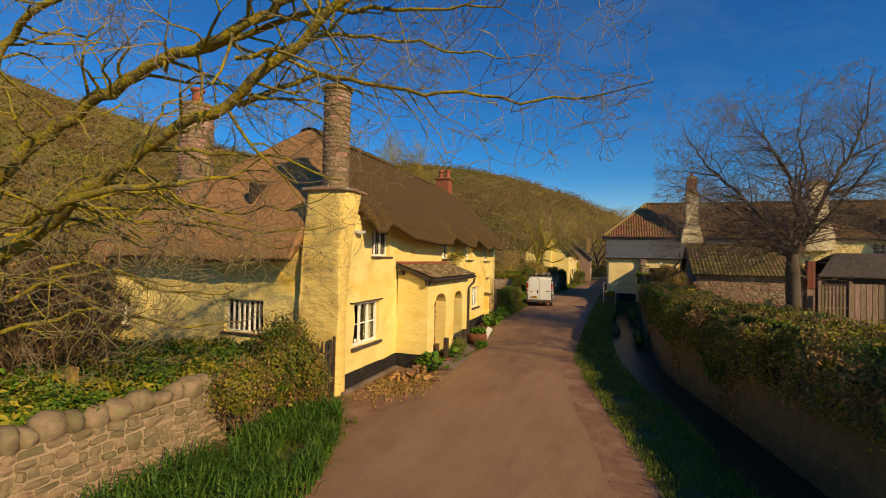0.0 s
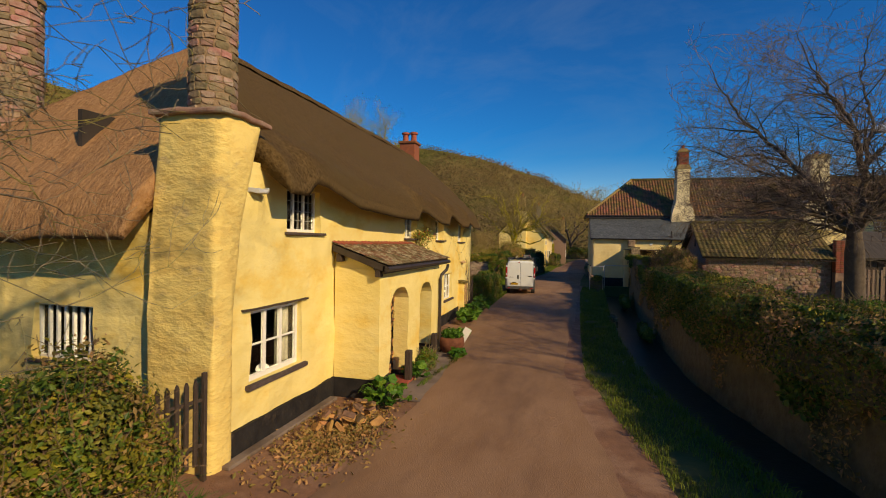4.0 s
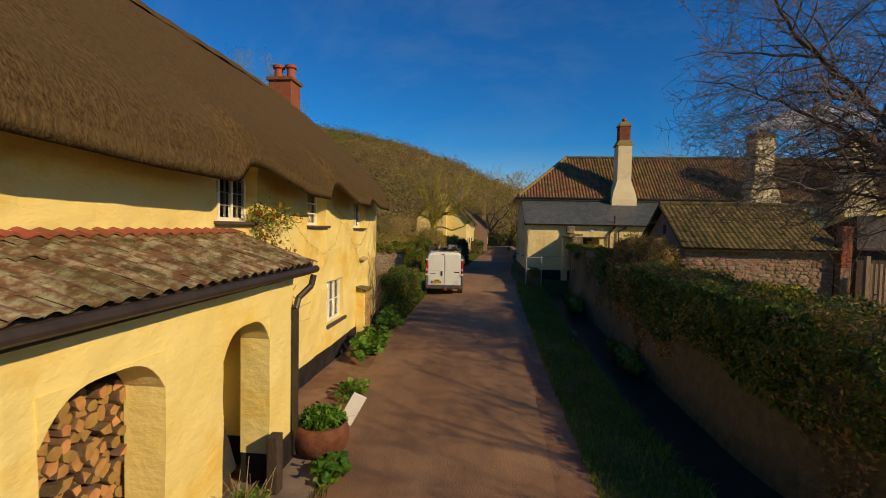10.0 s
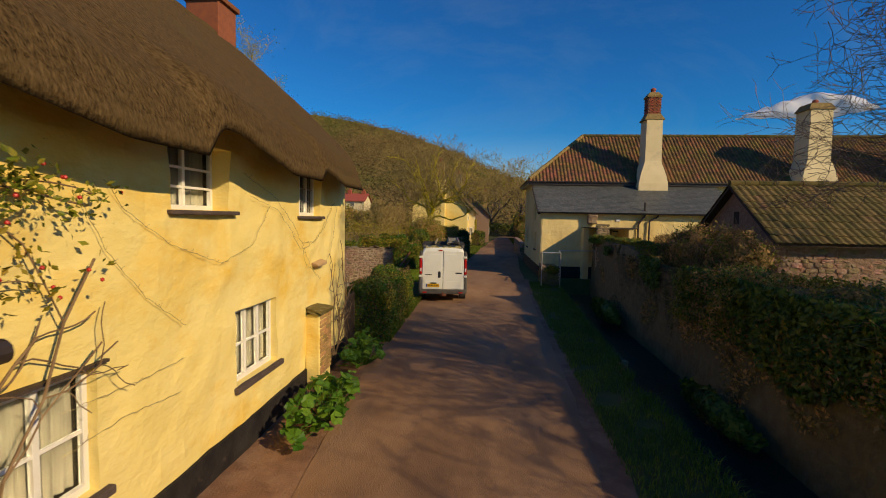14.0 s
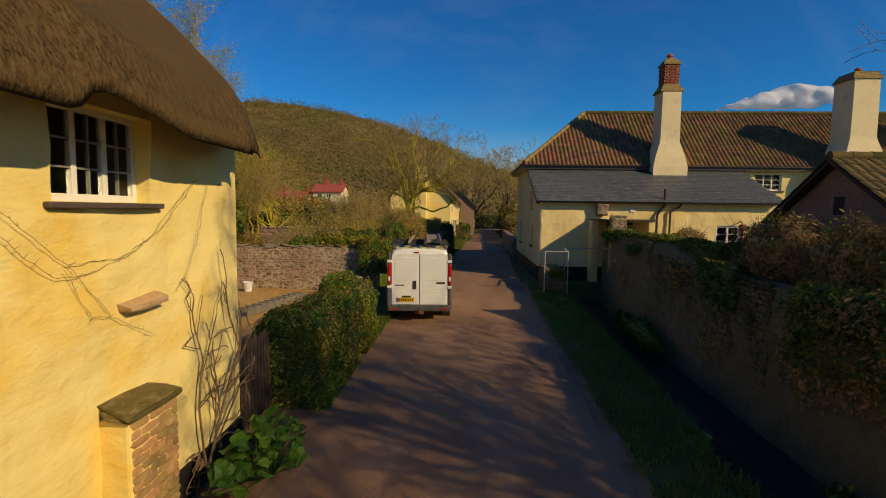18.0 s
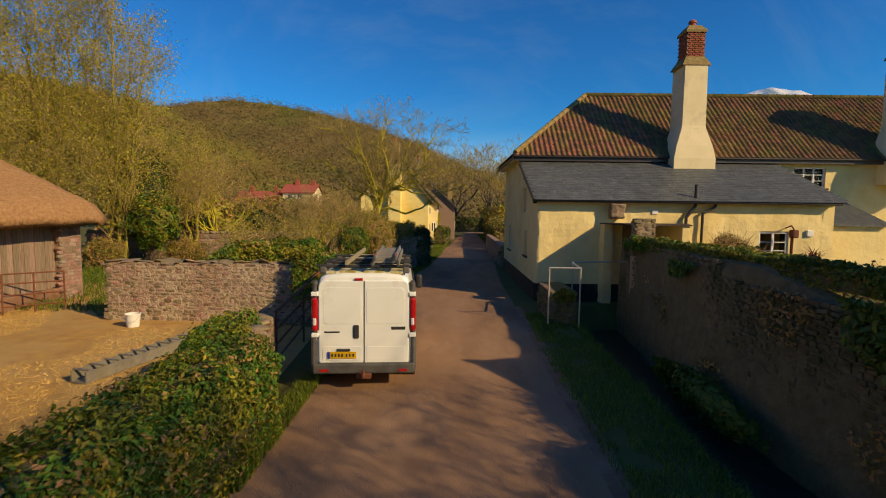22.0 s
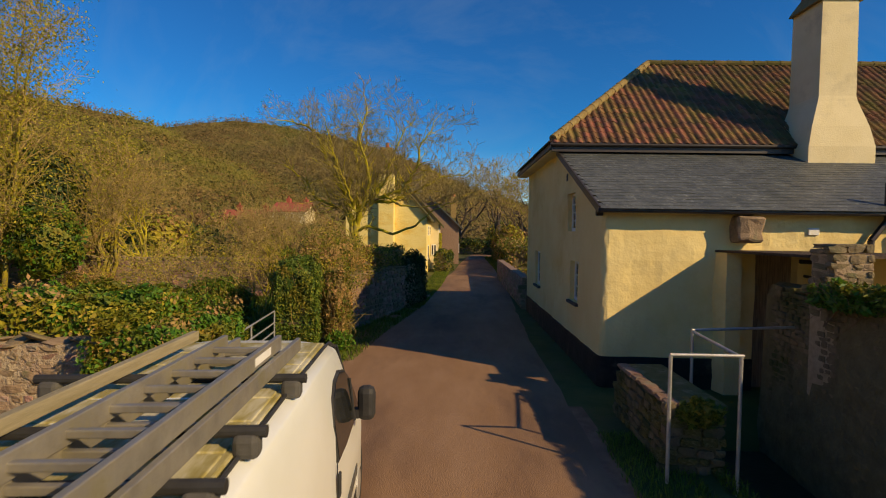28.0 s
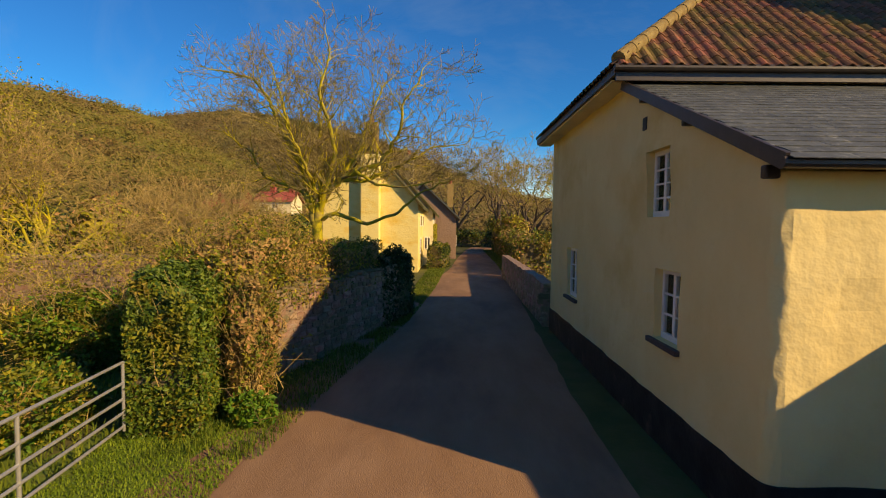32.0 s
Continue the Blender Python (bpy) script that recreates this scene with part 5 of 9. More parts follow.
hl = math.hypot(HIPX + 0.12, RZ - TE)
tiled(deck, TM, (HIPX, TY - 0.05, RZ), (0, 1, 0), (-(HIPX + 0.12) / hl, 0, -(RZ - TE) / hl), 40, 17, 0.228, hl / 16.7, lambda c: abs(c.y - RY) < (RY - TY) * (HIPX - c.x) / (HIPX + 0.12), 0, "tile", None, 9, "tile")
me = bpy.data.meshes.new("ridge_tile")
bm = tubem((-0.23, 0, 0), (0.23, 0, -0.006), 0.125, 0.115, n=12)
bm.to_mesh(me)
bm.free()
me.materials.append(M["moss_tile"])
for k in range(60):
    piece("ridge_tile", me, Matrix.Translation((HIPX + 0.23 + 0.455 * k, RY, RZ + 0.05)), deck)
a, b = Vector((-0.12, TY, TE)), Vector((HIPX, RY, RZ))
me = bpy.data.meshes.new("hip_tile")
bm = tubem((0, 0, -0.22), (0, 0, 0.22), 0.125, 0.115, n=12)
bm.to_mesh(me)
bm.free()
me.materials.append(M["capstone"])
for k in range(14):
    piece("hip_tile", me, Matrix.Translation(a.lerp(b, (k + 0.5) / 14) + Vector((0, 0, 0.05))) @ (b - a).to_track_quat("Z", "Y").to_matrix().to_4x4(), deck)
part("eaves_board", boxm(-0.15, 31, TY - 0.02, TY + 0.03, TE - 0.3, TE - 0.05), "gutter", far)
part("gutter", tubem((-0.2, TY - 0.07, TE - 0.1), (31, TY - 0.07, TE - 0.12), 0.06, n=10), "gutter", far, "black gutter under the tiles")
part("eaves_board", boxm(-0.17, -0.12, TY, 2 * RY - TY, TE - 0.2, TE - 0.05), "gutter", far)
part("soffit", boxm(-0.12, FX, TY + 0.3, 2 * RY - TY, TE - 0.24, TE - 0.2), "pale", far)


def flared_chimney(parent, x0, x1, y0, y1, zf, zc, top, pots):
    """A rendered stack that flares at its foot, with a brick top and lichened weathering."""
    bm = bmesh.new()
    prev = None
    for z, f in ((zf - 1.2, 0.38), (zf, 0.38), (zf + 0.55, 0.26), (zf + 1.25, 0.03), (zf + 1.4, 0), (zc, -0.02)):
        ring = [bm.verts.new(q) for q in ((x0 - f, y0 - f * 0.6, z), (x1 + f, y0 - f * 0.6, z), (x1 + f, y1, z), (x0 - f, y1, z))]
        if prev:
            for k in range(4):
                bm.faces.new((prev[k], prev[(k + 1) % 4], ring[(k + 1) % 4], ring[k]))
        prev = ring
    bm.faces.new(prev)
    st = part("chimney", bm, "pale", parent, "pale rendered chimney flaring at its foot")
    cx, cy = (x0 + x1) / 2, (y0 + y1) / 2
    bm = bmesh.new()
    vs = [[bm.verts.new((cx + sx * w, cy + sy * w, z)) for sx, sy in ((-1, -1), (1, -1), (1, 1), (-1, 1))] for w, z in (((x1 - x0) / 2 + 0.1, zc), ((x1 - x0) / 2 + 0.08, zc + 0.06), ((x1 - x0) / 2 - 0.1, zc + 0.4))]
    for a, b in zip(vs, vs[1:]):
        for k in range(4):
            bm.faces.new((a[k], a[(k + 1) % 4], b[(k + 1) % 4], b[k]))
    bm.faces.new(vs[-1])
    bm.faces.new(vs[0])
    part("weathering", bm, "capstone", st, "lichened sloping cap")
    if top:
        w = (x1 - x0) / 2 - 0.13
        bm = boxm(cx - w, cx + w, cy - w, cy + w, zc + 0.3, zc + 0.3 + top)
        core = part("brick_top", bm, "redmortar", st)
        for j in range(int(top / 0.085)):
            for k in range(3):
                for sx, sy in ((0, -1), (0, 1), (-1, 0), (1, 0)):
                    o = (k - 1 + (0.25 if j % 2 else -0.1)) * w * 0.64
                    c = (cx + (o if sy else sx * w), cy + (o if sx else sy * w), zc + 0.34 + 0.085 * j)
                    piece("brick", POOL["brick"][(j + k) % 7], Matrix.Translation(c) @ Matrix.Diagonal((w * 0.6 if sy else 0.06, 0.06 if sy else w * 0.6, 0.075, 1)), core)
        bm = bmesh.new()
        z = zc + 0.3 + top
        vs = [[bm.verts.new((cx + sx * q, cy + sy * q, zz)) for sx, sy in ((-1, -1), (1, -1), (1, 1), (-1, 1))] for q, zz in ((w + 0.07, z - 0.04), (w + 0.07, z + 0.06), (w - 0.12, z + 0.3))]
        for a, b in zip(vs, vs[1:]):
            for k in range(4):
                bm.faces.new((a[k], a[(k + 1) % 4], b[(k + 1) % 4], b[k]))
        bm.faces.new(vs[-1])
        bm.faces.new(vs[0])
        part("brick_cap", bm, "capstone", st)
        zc = z - 0.1
    part("chimney_pot", lathe(bmesh.new(), (cx, cy, zc + 0.36), [(0.15, 0), (0.13, 0.18), (0.17, 0.2), (0.16, 0.28), (0.08, 0.34)], 14), "pot", st, "red clay pot")
    return st


flared_chimney(far, 6.95, 7.95, 48.35, 49.5, 5.7, 9.65, 1.15, 1)
flared_chimney(far, 16.3, 17.6, 48.0, 49.4, 5.9, 10.2, 0, 1)
flared_chimney(far, 22.6, 24.0, 48.0, 49.4, 5.9, 10.2, 0, 1)
# pipes and fittings on the lean-to wall
bm = bmesh.new()
pipe(bm, [(6.05, FS - 0.1, 4.4), (6.05, FS - 0.1, 3.62), (5.72, FS - 0.12, 3.2), (5.7, FS - 0.12, 1.2)], 0.06)
part("soil_pipe", bm, "gutter", far, "black vent pipe rising past the eave")
bm = bmesh.new()
pipe(bm, [(6.8, FS - 0.1, 3.72), (6.75, FS - 0.1, 3.58), (6.32, FS - 0.12, 3.35), (6.3, FS - 0.12, 1.2)], 0.05)
part("downpipe", bm, "gutter", far, "black downpipe")
part("vent", boxm(4.5, 4.72, FS - 0.05, FS, 3.3, 3.45, 0.01), "white", far, "white wall vent")
bm = bmesh.new()
vs = [[bm.verts.new((x, y, z)) for x, y in ((2.6, FS + 0.02), (2.68, 44.85), (2.98, 44.85), (3.05, FS + 0.02))] for z in np.linspace(0, 2.93, 12)]
for a, b in zip(vs, vs[1:]):
    for k in range(4):
        bm.faces.new((a[k], a[(k + 1) % 4], b[(k + 1) % 4], b[k]))
bm.faces.new(vs[-1])
for v in bm.verts:
    v.co.x += 0.03 * noise.noise(v.co * 2)
part("pilaster", bm, "cream", far, "yellow plastered pilaster beside the recessed door")
# door canopy, its breadth added to throw the diagonal shadow and block sun
bm = bmesh.new()
vs = [[bm.verts.new((x, y, z)) for x, y in ((2.6, FS + 0.02), (2.92, 42.87), (4.9, 42.95), (5.5, 44.4), (5.5, FS + 0.02))] for z in (2.92, 2.965)]
bm.faces.new(vs[0])
bm.faces.new(vs[1])
for k in range(5):
    bm.faces.new((vs[0][k], vs[0][(k + 1) % 5], vs[1][(k + 1) % 5], vs[1][k]))
part("door_canopy", bm, "timber", far, "thin dark canopy over the side door, widened to shade the wall")
# wall added only to stop sun leaking in under the canopy
part("porch_cheek", boxm(4.6, 4.85, 43.0, FS - 0.02, 0, 2.915, 0.02), "cream", far, "added yellow wall that blocks sun from the farmhouse wall")
bm = bmesh.new()
vs = [[bm.verts.new((x, y, z - q)) for x, y, z in ((11.25, 46.6, 3.0), (14.6, 46.6, 3.0), (14.6, 48.97, 3.95), (11.25, 48.97, 3.95))] for q in (0.0, 0.09)]
bm.faces.new(vs[0])
bm.faces.new(vs[1])
for i in range(4):
    bm.faces.new((vs[0][i], vs[0][(i + 1) % 4], vs[1][(i + 1) % 4], vs[1][i]))
part("small_lean_to_roof", bm, "slate", far, "small slate roof beyond the lean-to")
part("small_lean_to_wall", boxm(11.25, 14.5, 46.8, 48.96, 0, 2.98), "cream", far)
part("wall_box", boxm(10.2, 10.42, FS - 0.09, FS, 2.55, 2.78, 0.01), "white", far, "white meter box")
bm = bmesh.new()
pipe(bm, [(9.45, FS - 0.02, 2.85), (9.45, FS - 0.3, 2.95), (9.5, FS - 0.38, 2.8)], 0.022)
box(bm, 9.38, 9.62, FS - 0.5, FS - 0.26, 2.5, 2.8, 0.05)
tube(bm, (9.5, FS - 0.3, 1.6), (9.5, FS - 0.3, 2.55), 0.05)
part("old_pump", bm, "rust", far, "rusty cast-iron pump standard against the wall")
bm = bmesh.new()
pipe(bm, [(4.3, FS - 0.12, 2.75), (5.35, FS - 0.12, 2.7)], 0.045)
pipe(bm, [(4.4, FS - 0.1, 2.45), (5.0, FS - 0.1, 2.35), (5.3, FS - 0.1, 2.2)], 0.03)
part("waste_pipe", bm, "gutter", far, "dark waste pipe along the wall")
for y, z in ((48.35, 5.2), (46.9, 4.55), (45.25, 3.72)):
    part("purlin_end", boxm(FX - 0.13, FX + 0.02, y - 0.045, y + 0.045, z - 0.07, z + 0.06, 0.02), "gutter", far, "dark purlin end under the verge")
part("vent_hole", boxm(FX - 0.012, FX + 0.05, 48.35, 48.5, 4.72, 4.92), "plastic", far)
bm = boxm(2.9, 3.4, FS - 0.35, FS + 0.1, 3.15, 3.68, 0.06)
bmesh.ops.subdivide_edges(bm, edges=bm.edges[:], cuts=2, use_grid_fill=True)
for v in bm.verts:
    v.co += noise.noise_vector(v.co * 4) * 0.09
part("stone_corbel", bm, "stone", far, "rough stone corbel jutting from the wall")

# ---- outbuilding ----
she = thing("stone_outbuilding", (8, 33, 0), "red stone outbuilding with a mossy pantile roof", "shed")
OX0, OX1, OY0, OY1, OE, OR = 5.0, 10.2, 30.8, 35.4, 2.95, 4.55
wall("wall", "S", OY0, 0.4, OX0 + 0.1, OX1, 0.0, OE, [], "redmortar", she, "rubble stone front wall", step=0.4)
wall("wall", "W", OX0, 0.4, OY0, OY1, 0.0, OE, [(31.5, 33.6, 0.0, 2.2)], "redmortar", she, "shaded gable wall with a dark opening", step=0.3)
wall("wall", "N", OY1, 0.4, OX0, OX1, 0.0, OE, [], "redmortar", she, step=1)
wall("wall", "E", OX1, 0.4, OY0, OY1, 0.0, OE, [], "redmortar", she, step=1)
for x in (OX0, OX1 - 0.4):
    bm = bmesh.new()
    vs = [[bm.verts.new((xx, y, z)) for y, z in ((OY0, OE), (OY1, OE), ((OY0 + OY1) / 2, OR - 0.1))] for xx in (x, x + 0.4)]
    bm.faces.new(vs[0])
    bm.faces.new(vs[1])
    for i in range(3):
        bm.faces.new((vs[0][i], vs[0][(i + 1) % 3], vs[1][(i + 1) % 3], vs[1][i]))
    part("gable", bm, "redmortar", she)
# near-black block painted in for the unlit depth of a slit
part("vent_slit", boxm(OX0 - 0.012, OX0 + 0.02, 32.9, 33.2, 3.3, 3.7), "indoor_shade", she)
rubble(she, (OX0, OY0), (OX1, OY0), 1.2, OE - 0.02, 0.14, ("redstone", "redstone", "greystone"), 0.12, 0.22, 21, 300)
oym = (OY0 + OY1) / 2
for sg in (-1, 1):
    e = oym + sg * (OY1 - OY0 + 0.6) / 2
    ez = OE - 0.08
    l2 = math.hypot(e - oym, OR - ez)
    bm = bmesh.new()
    vs = [[bm.verts.new((x, y, z - t)) for x, y, z in ((OX0 - 0.25, oym, OR), (OX1 + 0.15, oym, OR), (OX1 + 0.15, e, ez), (OX0 - 0.25, e, ez))] for t in (0.04, 0.12)]
    bm.faces.new(vs[0])
    bm.faces.new(vs[1])
    for i in range(4):
        bm.faces.new((vs[0][i], vs[0][(i + 1) % 4], vs[1][(i + 1) % 4], vs[1][i]))
    dk = part("roof_slope", bm, "timber", she)
    tiled(dk, pantile_mesh(0.2, 0.36, "moss_tile", h=0.032), (OX0 - 0.27, oym, OR) if sg < 0 else (OX0 - 0.27, oym, OR), (1, 0, 0), (0, (e - oym) / l2, (ez - OR) / l2), 28, 9, 0.2, l2 / 8.8, lambda c: True, 300 if sg < 0 else 0, "tile", None, 12, "moss_tile")
me = bpy.data.meshes.new("ridge_tile")
bm = tubem((-0.21, 0, 0), (0.21, 0, -0.004), 0.11, 0.105, n=12)
bm.to_mesh(me)
bm.free()
me.materials.append(M["moss_tile"])
for k in range(13):
    piece("ridge_tile", me, Matrix.Translation((OX0 - 0.04 + 0.43 * k, oym, OR + 0.03)), she)
pier = thing("brick_pier", (10.45, 30.65, 0), "red brick pier at the outbuilding corner", "pier")
part("pier_core", boxm(10.25, 10.6, 30.5, 30.8, 0, 3.72), "redmortar", pier)
for j in range(26, 43):
    for k in range(2):
        piece("brick", POOL["brick"][(j * 3 + k) % 7], Matrix.Translation((10.335 + 0.18 * k - 0.03 * (j % 2), 30.5, 0.04 + 0.086 * j)) @ Matrix.Diagonal((0.17, 0.05, 0.075, 1)), pier)
    piece("brick", POOL["brick"][(j + 3) % 7], Matrix.Translation((10.25, 30.65, 0.04 + 0.086 * j)) @ Matrix.Diagonal((0.05, 0.28, 0.075, 1)), pier)
# dark timber shed and paling gate further right
M["dark_roof"] = material("dark_corrugated_roof", (0.05, 0.042, 0.035), (0.09, 0.075, 0.06), 3, 0.85, bump=0.5, bump_scale=12, stretch=(6, 0.4, 1))
ts = thing("timber_shed", (13, 32, 0), "dark tarred timber shed with pale doors", "shed")
part("body", boxm(11.0, 16.5, 30.9, 34.6, 0, 2.98), "timber", ts)
for k in range(11):
    part("wall_board", boxm(11.02 + 0.25 * k, 11.255 + 0.25 * k, 30.85, 30.9, 0.0, 2.9 + 0.02 * math.sin(k * 2.3)), "timber", ts)
for y0, y1 in ((30.5, 32.75), (35.0, 32.75)):
    bm = bmesh.new()
    vs = [[bm.verts.new((x, y, z - q)) for x, y, z in ((10.75, y0, 2.95), (16.7, y0, 2.95), (16.7, y1, 4.2), (12.3, y1, 4.2))] for q in (0.0, 0.08)]
    bm.faces.new(vs[0])
    bm.faces.new(vs[1])
    for i in range(4):
        bm.faces.new((vs[0][i], vs[0][(i + 1) % 4], vs[1][(i + 1) % 4], vs[1][i]))
    part("roof_slope", bm, "dark_roof", ts, "dark corrugated roof slope")
for k in range(6):
    part("door_board", boxm(12.2 + 0.25 * k, 12.43 + 0.25 * k, 30.78, 30.84, 0, 2.55), "board", ts)
fe = thing("paling_gate", (10.8, 29.6, 0), "weathered wooden paling gate between post and shed", "gate")
for x in (10.4, 11.7):
    part("post", boxm(x, x + 0.14, 29.55, 29.69, 0, 2.7, 0.01), "board", fe)
for k in range(7):
    part("pale", boxm(10.58 + 0.155 * k, 10.66 + 0.155 * k, 29.6, 29.63, 0.2, 2.45), "board", fe)
for z in (0.6, 1.3, 2.1):
    part("rail", boxm(10.55, 11.7, 29.63, 29.67, z, z + 0.08), "board", fe)

# ---- white van ----
van = thing("panel_van", (0, 0, 0), "white panel van with laddered roof rack, parked in the lane", "van")


def loft(bm, secs):
    """Skins closed cross-sections given as lists of points."""
    rings = [[bm.verts.new(p) for p in s] for s in secs]
    n = len(rings[0])
    for a, b in zip(rings, rings[1:]):
        for i in range(n):
            bm.faces.new((a[i], a[(i + 1) % n], b[(i + 1) % n], b[i]))
    bm.faces.new(rings[0])
    bm.faces.new(rings[-1][::-1])
    return bm


def rounded_panel(x0, x1, z0, z1, rad, y0, y1, edge=0.006):
    """A flat panel with rounded corners facing the rear, its rim softened. rad: radii at low-left, low-right, top-right, top-left."""
    bm = bmesh.new()
    rings = []
    for y, e in ((y1, 0.0), (y0 + edge, 0.0), (y0, edge)):
        ring = []
        for (cx, cz, sx, sz, a), q in zip(((x0, z0, 1, 1, math.pi), (x1, z0, -1, 1, 1.5 * math.pi), (x1, z1, -1, -1, 0.0), (x0, z1, 1, -1, 0.5 * math.pi)), rad):
            for k in range(6):
                b = a + 0.5 * math.pi * k / 5
                ring.append(bm.verts.new((cx + sx * q + (q - e) * math.cos(b), y, cz + sz * q + (q - e) * math.sin(b))))
        rings.append(ring)
    n = len(rings[0])
    for u, w in zip(rings, rings[1:]):
        for i in range(n):
            bm.faces.new((u[i], u[(i + 1) % n], w[(i + 1) % n], w[i]))
    bm.faces.new(rings[0])
    bm.faces.new(rings[-1])
    return bm


def van_section(y, w, zb, zt, tuck, rtop):
    """Half-round-shouldered section of the van's body at y; w is half the width."""
    right = [(w * 0.94, zb), (w, zb + 0.12), (w, zb + 0.55), (w - tuck * 0.25, zb + 0.55 + (zt - zb - 0.55) * 0.5), (w - tuck, zt - rtop), (w - tuck - rtop * 0.3, zt - rtop * 0.3), (w - tuck - rtop, zt), (w * 0.4, zt + 0.03)]
    return [(x, y, z) for x, z in right] + [(-x, y, z) for x, z in right[::-1]]


VL = 5.1
secs = [van_section(0.0, 0.89, 0.42, 1.895, 0.10, 0.12), van_section(0.05, 0.94, 0.36, 1.95, 0.11, 0.13), van_section(0.5, 0.95, 0.32, 1.97, 0.11, 0.13), van_section(2.2, 0.95, 0.32, 1.98, 0.10, 0.12), van_section(3.7, 0.95, 0.32, 1.96, 0.12, 0.14), van_section(4.08, 0.95, 0.32, 1.86, 0.16, 0.16), van_section(4.36, 0.95, 0.32, 1.56, 0.18, 0.14), van_section(4.68, 0.945, 0.32, 1.18, 0.14, 0.12), van_section(5.12, 0.90, 0.32, 0.98, 0.12, 0.12), van_section(5.34, 0.78, 0.34, 0.78, 0.10, 0.10)]
body = part("body", loft(bmesh.new(), secs), "van", van, smooth=True)
bv = body.modifiers.new("soft", "BEVEL")
bv.width, bv.segments, bv.limit_method = 0.02, 2, "ANGLE"
# roof skin with pressed ribs
bm = bmesh.new()
box(bm, -0.71, 0.71, 0.10, 3.55, 1.96, 2.004, 0.012)
skin = part("roof_skin", bm, "van_roof", van, "ribbed roof stained green with algae")
for k in range(9):
    part("roof_rib", boxm(-0.67, 0.67, 0.16 + 0.375 * k, 0.16 + 0.375 * k + 0.35, 1.985, 2.012, 0.008), "van_roof", skin)
for sx, nm in ((-1, "rear_door"), (1, "rear_door")):
    X = lambda a, b: (min(sx * a, sx * b), max(sx * a, sx * b))
    R4 = lambda inner, low, high: (inner, low, high, inner) if sx > 0 else (low, inner, inner, high)
    d = part(nm, rounded_panel(*X(0.006, 0.82), 0.52, 1.87, R4(0.015, 0.04, 0.10), -0.036, 0.03, 0.012), "van", van, "white rear cargo door")
    part("pressed_panel", rounded_panel(*X(0.045, 0.74), 1.16, 1.76, (0.07,) * 4, -0.041, -0.03, 0.008), "van", d)
    part("pressed_panel", rounded_panel(*X(0.045, 0.76), 0.56, 0.80, (0.03,) * 4, -0.040, -0.03, 0.007), "van", d)
    part("hinge", boxm(min(sx * 0.79, sx * 0.84), max(sx * 0.79, sx * 0.84), -0.04, 0.02, 0.98, 1.06), "van", d)
    part("hinge", boxm(min(sx * 0.79, sx * 0.84), max(sx * 0.79, sx * 0.84), -0.04, 0.02, 1.62, 1.70), "van", d)
    B = lambda x0, x1, *k: boxm(min(sx * x0, sx * x1), max(sx * x0, sx * x1), *k)
    part("corner_column", B(0.835, 0.94, -0.025, 0.2, 0.93, 1.86, 0.045), "grey_plastic", van, "grey plastic corner column")
    lamp = part("tail_lamp", B(0.84, 0.948, -0.058, 0.11, 1.04, 1.60, 0.042), "red_lens", van, "tall red tail lamp")
    part("reversing_lens", B(0.858, 0.925, -0.066, 0.02, 1.14, 1.27, 0.022), "clear_lens", lamp)
    for z0, z1 in ((1.62, 1.69), (0.95, 1.02)):
        part("lamp_cap", B(0.825, 0.95, -0.06, 0.06, z0, z1, 0.012), "van", van, "white cap beside the tail lamp")
    part("corner_trim", boxm(min(sx * 0.86, sx * 0.965), max(sx * 0.86, sx * 0.965), -0.05, 0.35, 0.36, 0.95, 0.045), "grey_plastic", van, "grey plastic corner bumper")
    part("gutter_trim", pipe(bmesh.new(), [(sx * 0.735, 0.03, 1.975), (sx * 0.735, 2.2, 2.0), (sx * 0.735, 3.45, 1.99), (sx * 0.725, 3.75, 1.965), (sx * 0.715, 4.08, 1.86), (sx * 0.735, 4.36, 1.56)], 0.013, 6), "plastic", van)
part("bumper", boxm(-0.93, 0.93, -0.09, 0.12, 0.34, 0.52, 0.03), "grey_plastic", van, "grey plastic rear bumper")
for x in (-0.72, 0.72):
    part("reflector", boxm(x - 0.08, x + 0.08, -0.098, -0.08, 0.38, 0.43, 0.005), "red_lens", van)
part("brake_light", boxm(-0.16, -0.02, -0.045, 0.0, 1.87, 1.91, 0.008), "red_lens", van, "high red brake light")
part("door_gap", boxm(-0.005, 0.005, -0.032, 0.0, 0.52, 1.86), "plastic", van)
part("door_handle", boxm(-0.19, -0.09, -0.06, -0.03, 0.93, 1.15, 0.02), "plastic", van, "black pull handle")
pl = part("number_plate", boxm(-0.66, -0.14, -0.052, -0.04, 0.60, 0.71, 0.004), "plate", van, "yellow rear number plate")
part("plate_strip", boxm(-0.66, -0.615, -0.056, -0.05, 0.60, 0.71), "blue", pl)
for k in range(7):
    part("plate_bar", boxm(-0.59 + 0.06 * k + (0.02 if k > 3 else 0), -0.56 + 0.06 * k + (0.02 if k > 3 else 0), -0.056, -0.05, 0.63, 0.68), "plastic", pl)
part("plate_lamp", boxm(-0.5, -0.25, -0.06, -0.03, 0.715, 0.76, 0.015), "plastic", van)
part("badge_bar", boxm(-0.72, -0.44, -0.04, -0.032, 1.02, 1.045), "plastic", van)
part("badge_bar", boxm(0.5, 0.76, -0.04, -0.032, 1.07, 1.12), "plastic", van)
bm = bmesh.new()
box(bm, -0.12, 0.14, -0.16, 0.0, 0.27, 0.36, 0.01)
tube(bm, (0, -0.2, 0.32), (0, -0.2, 0.44), 0.03)
part("tow_bar", bm, "rust", van, "rusty tow bar")
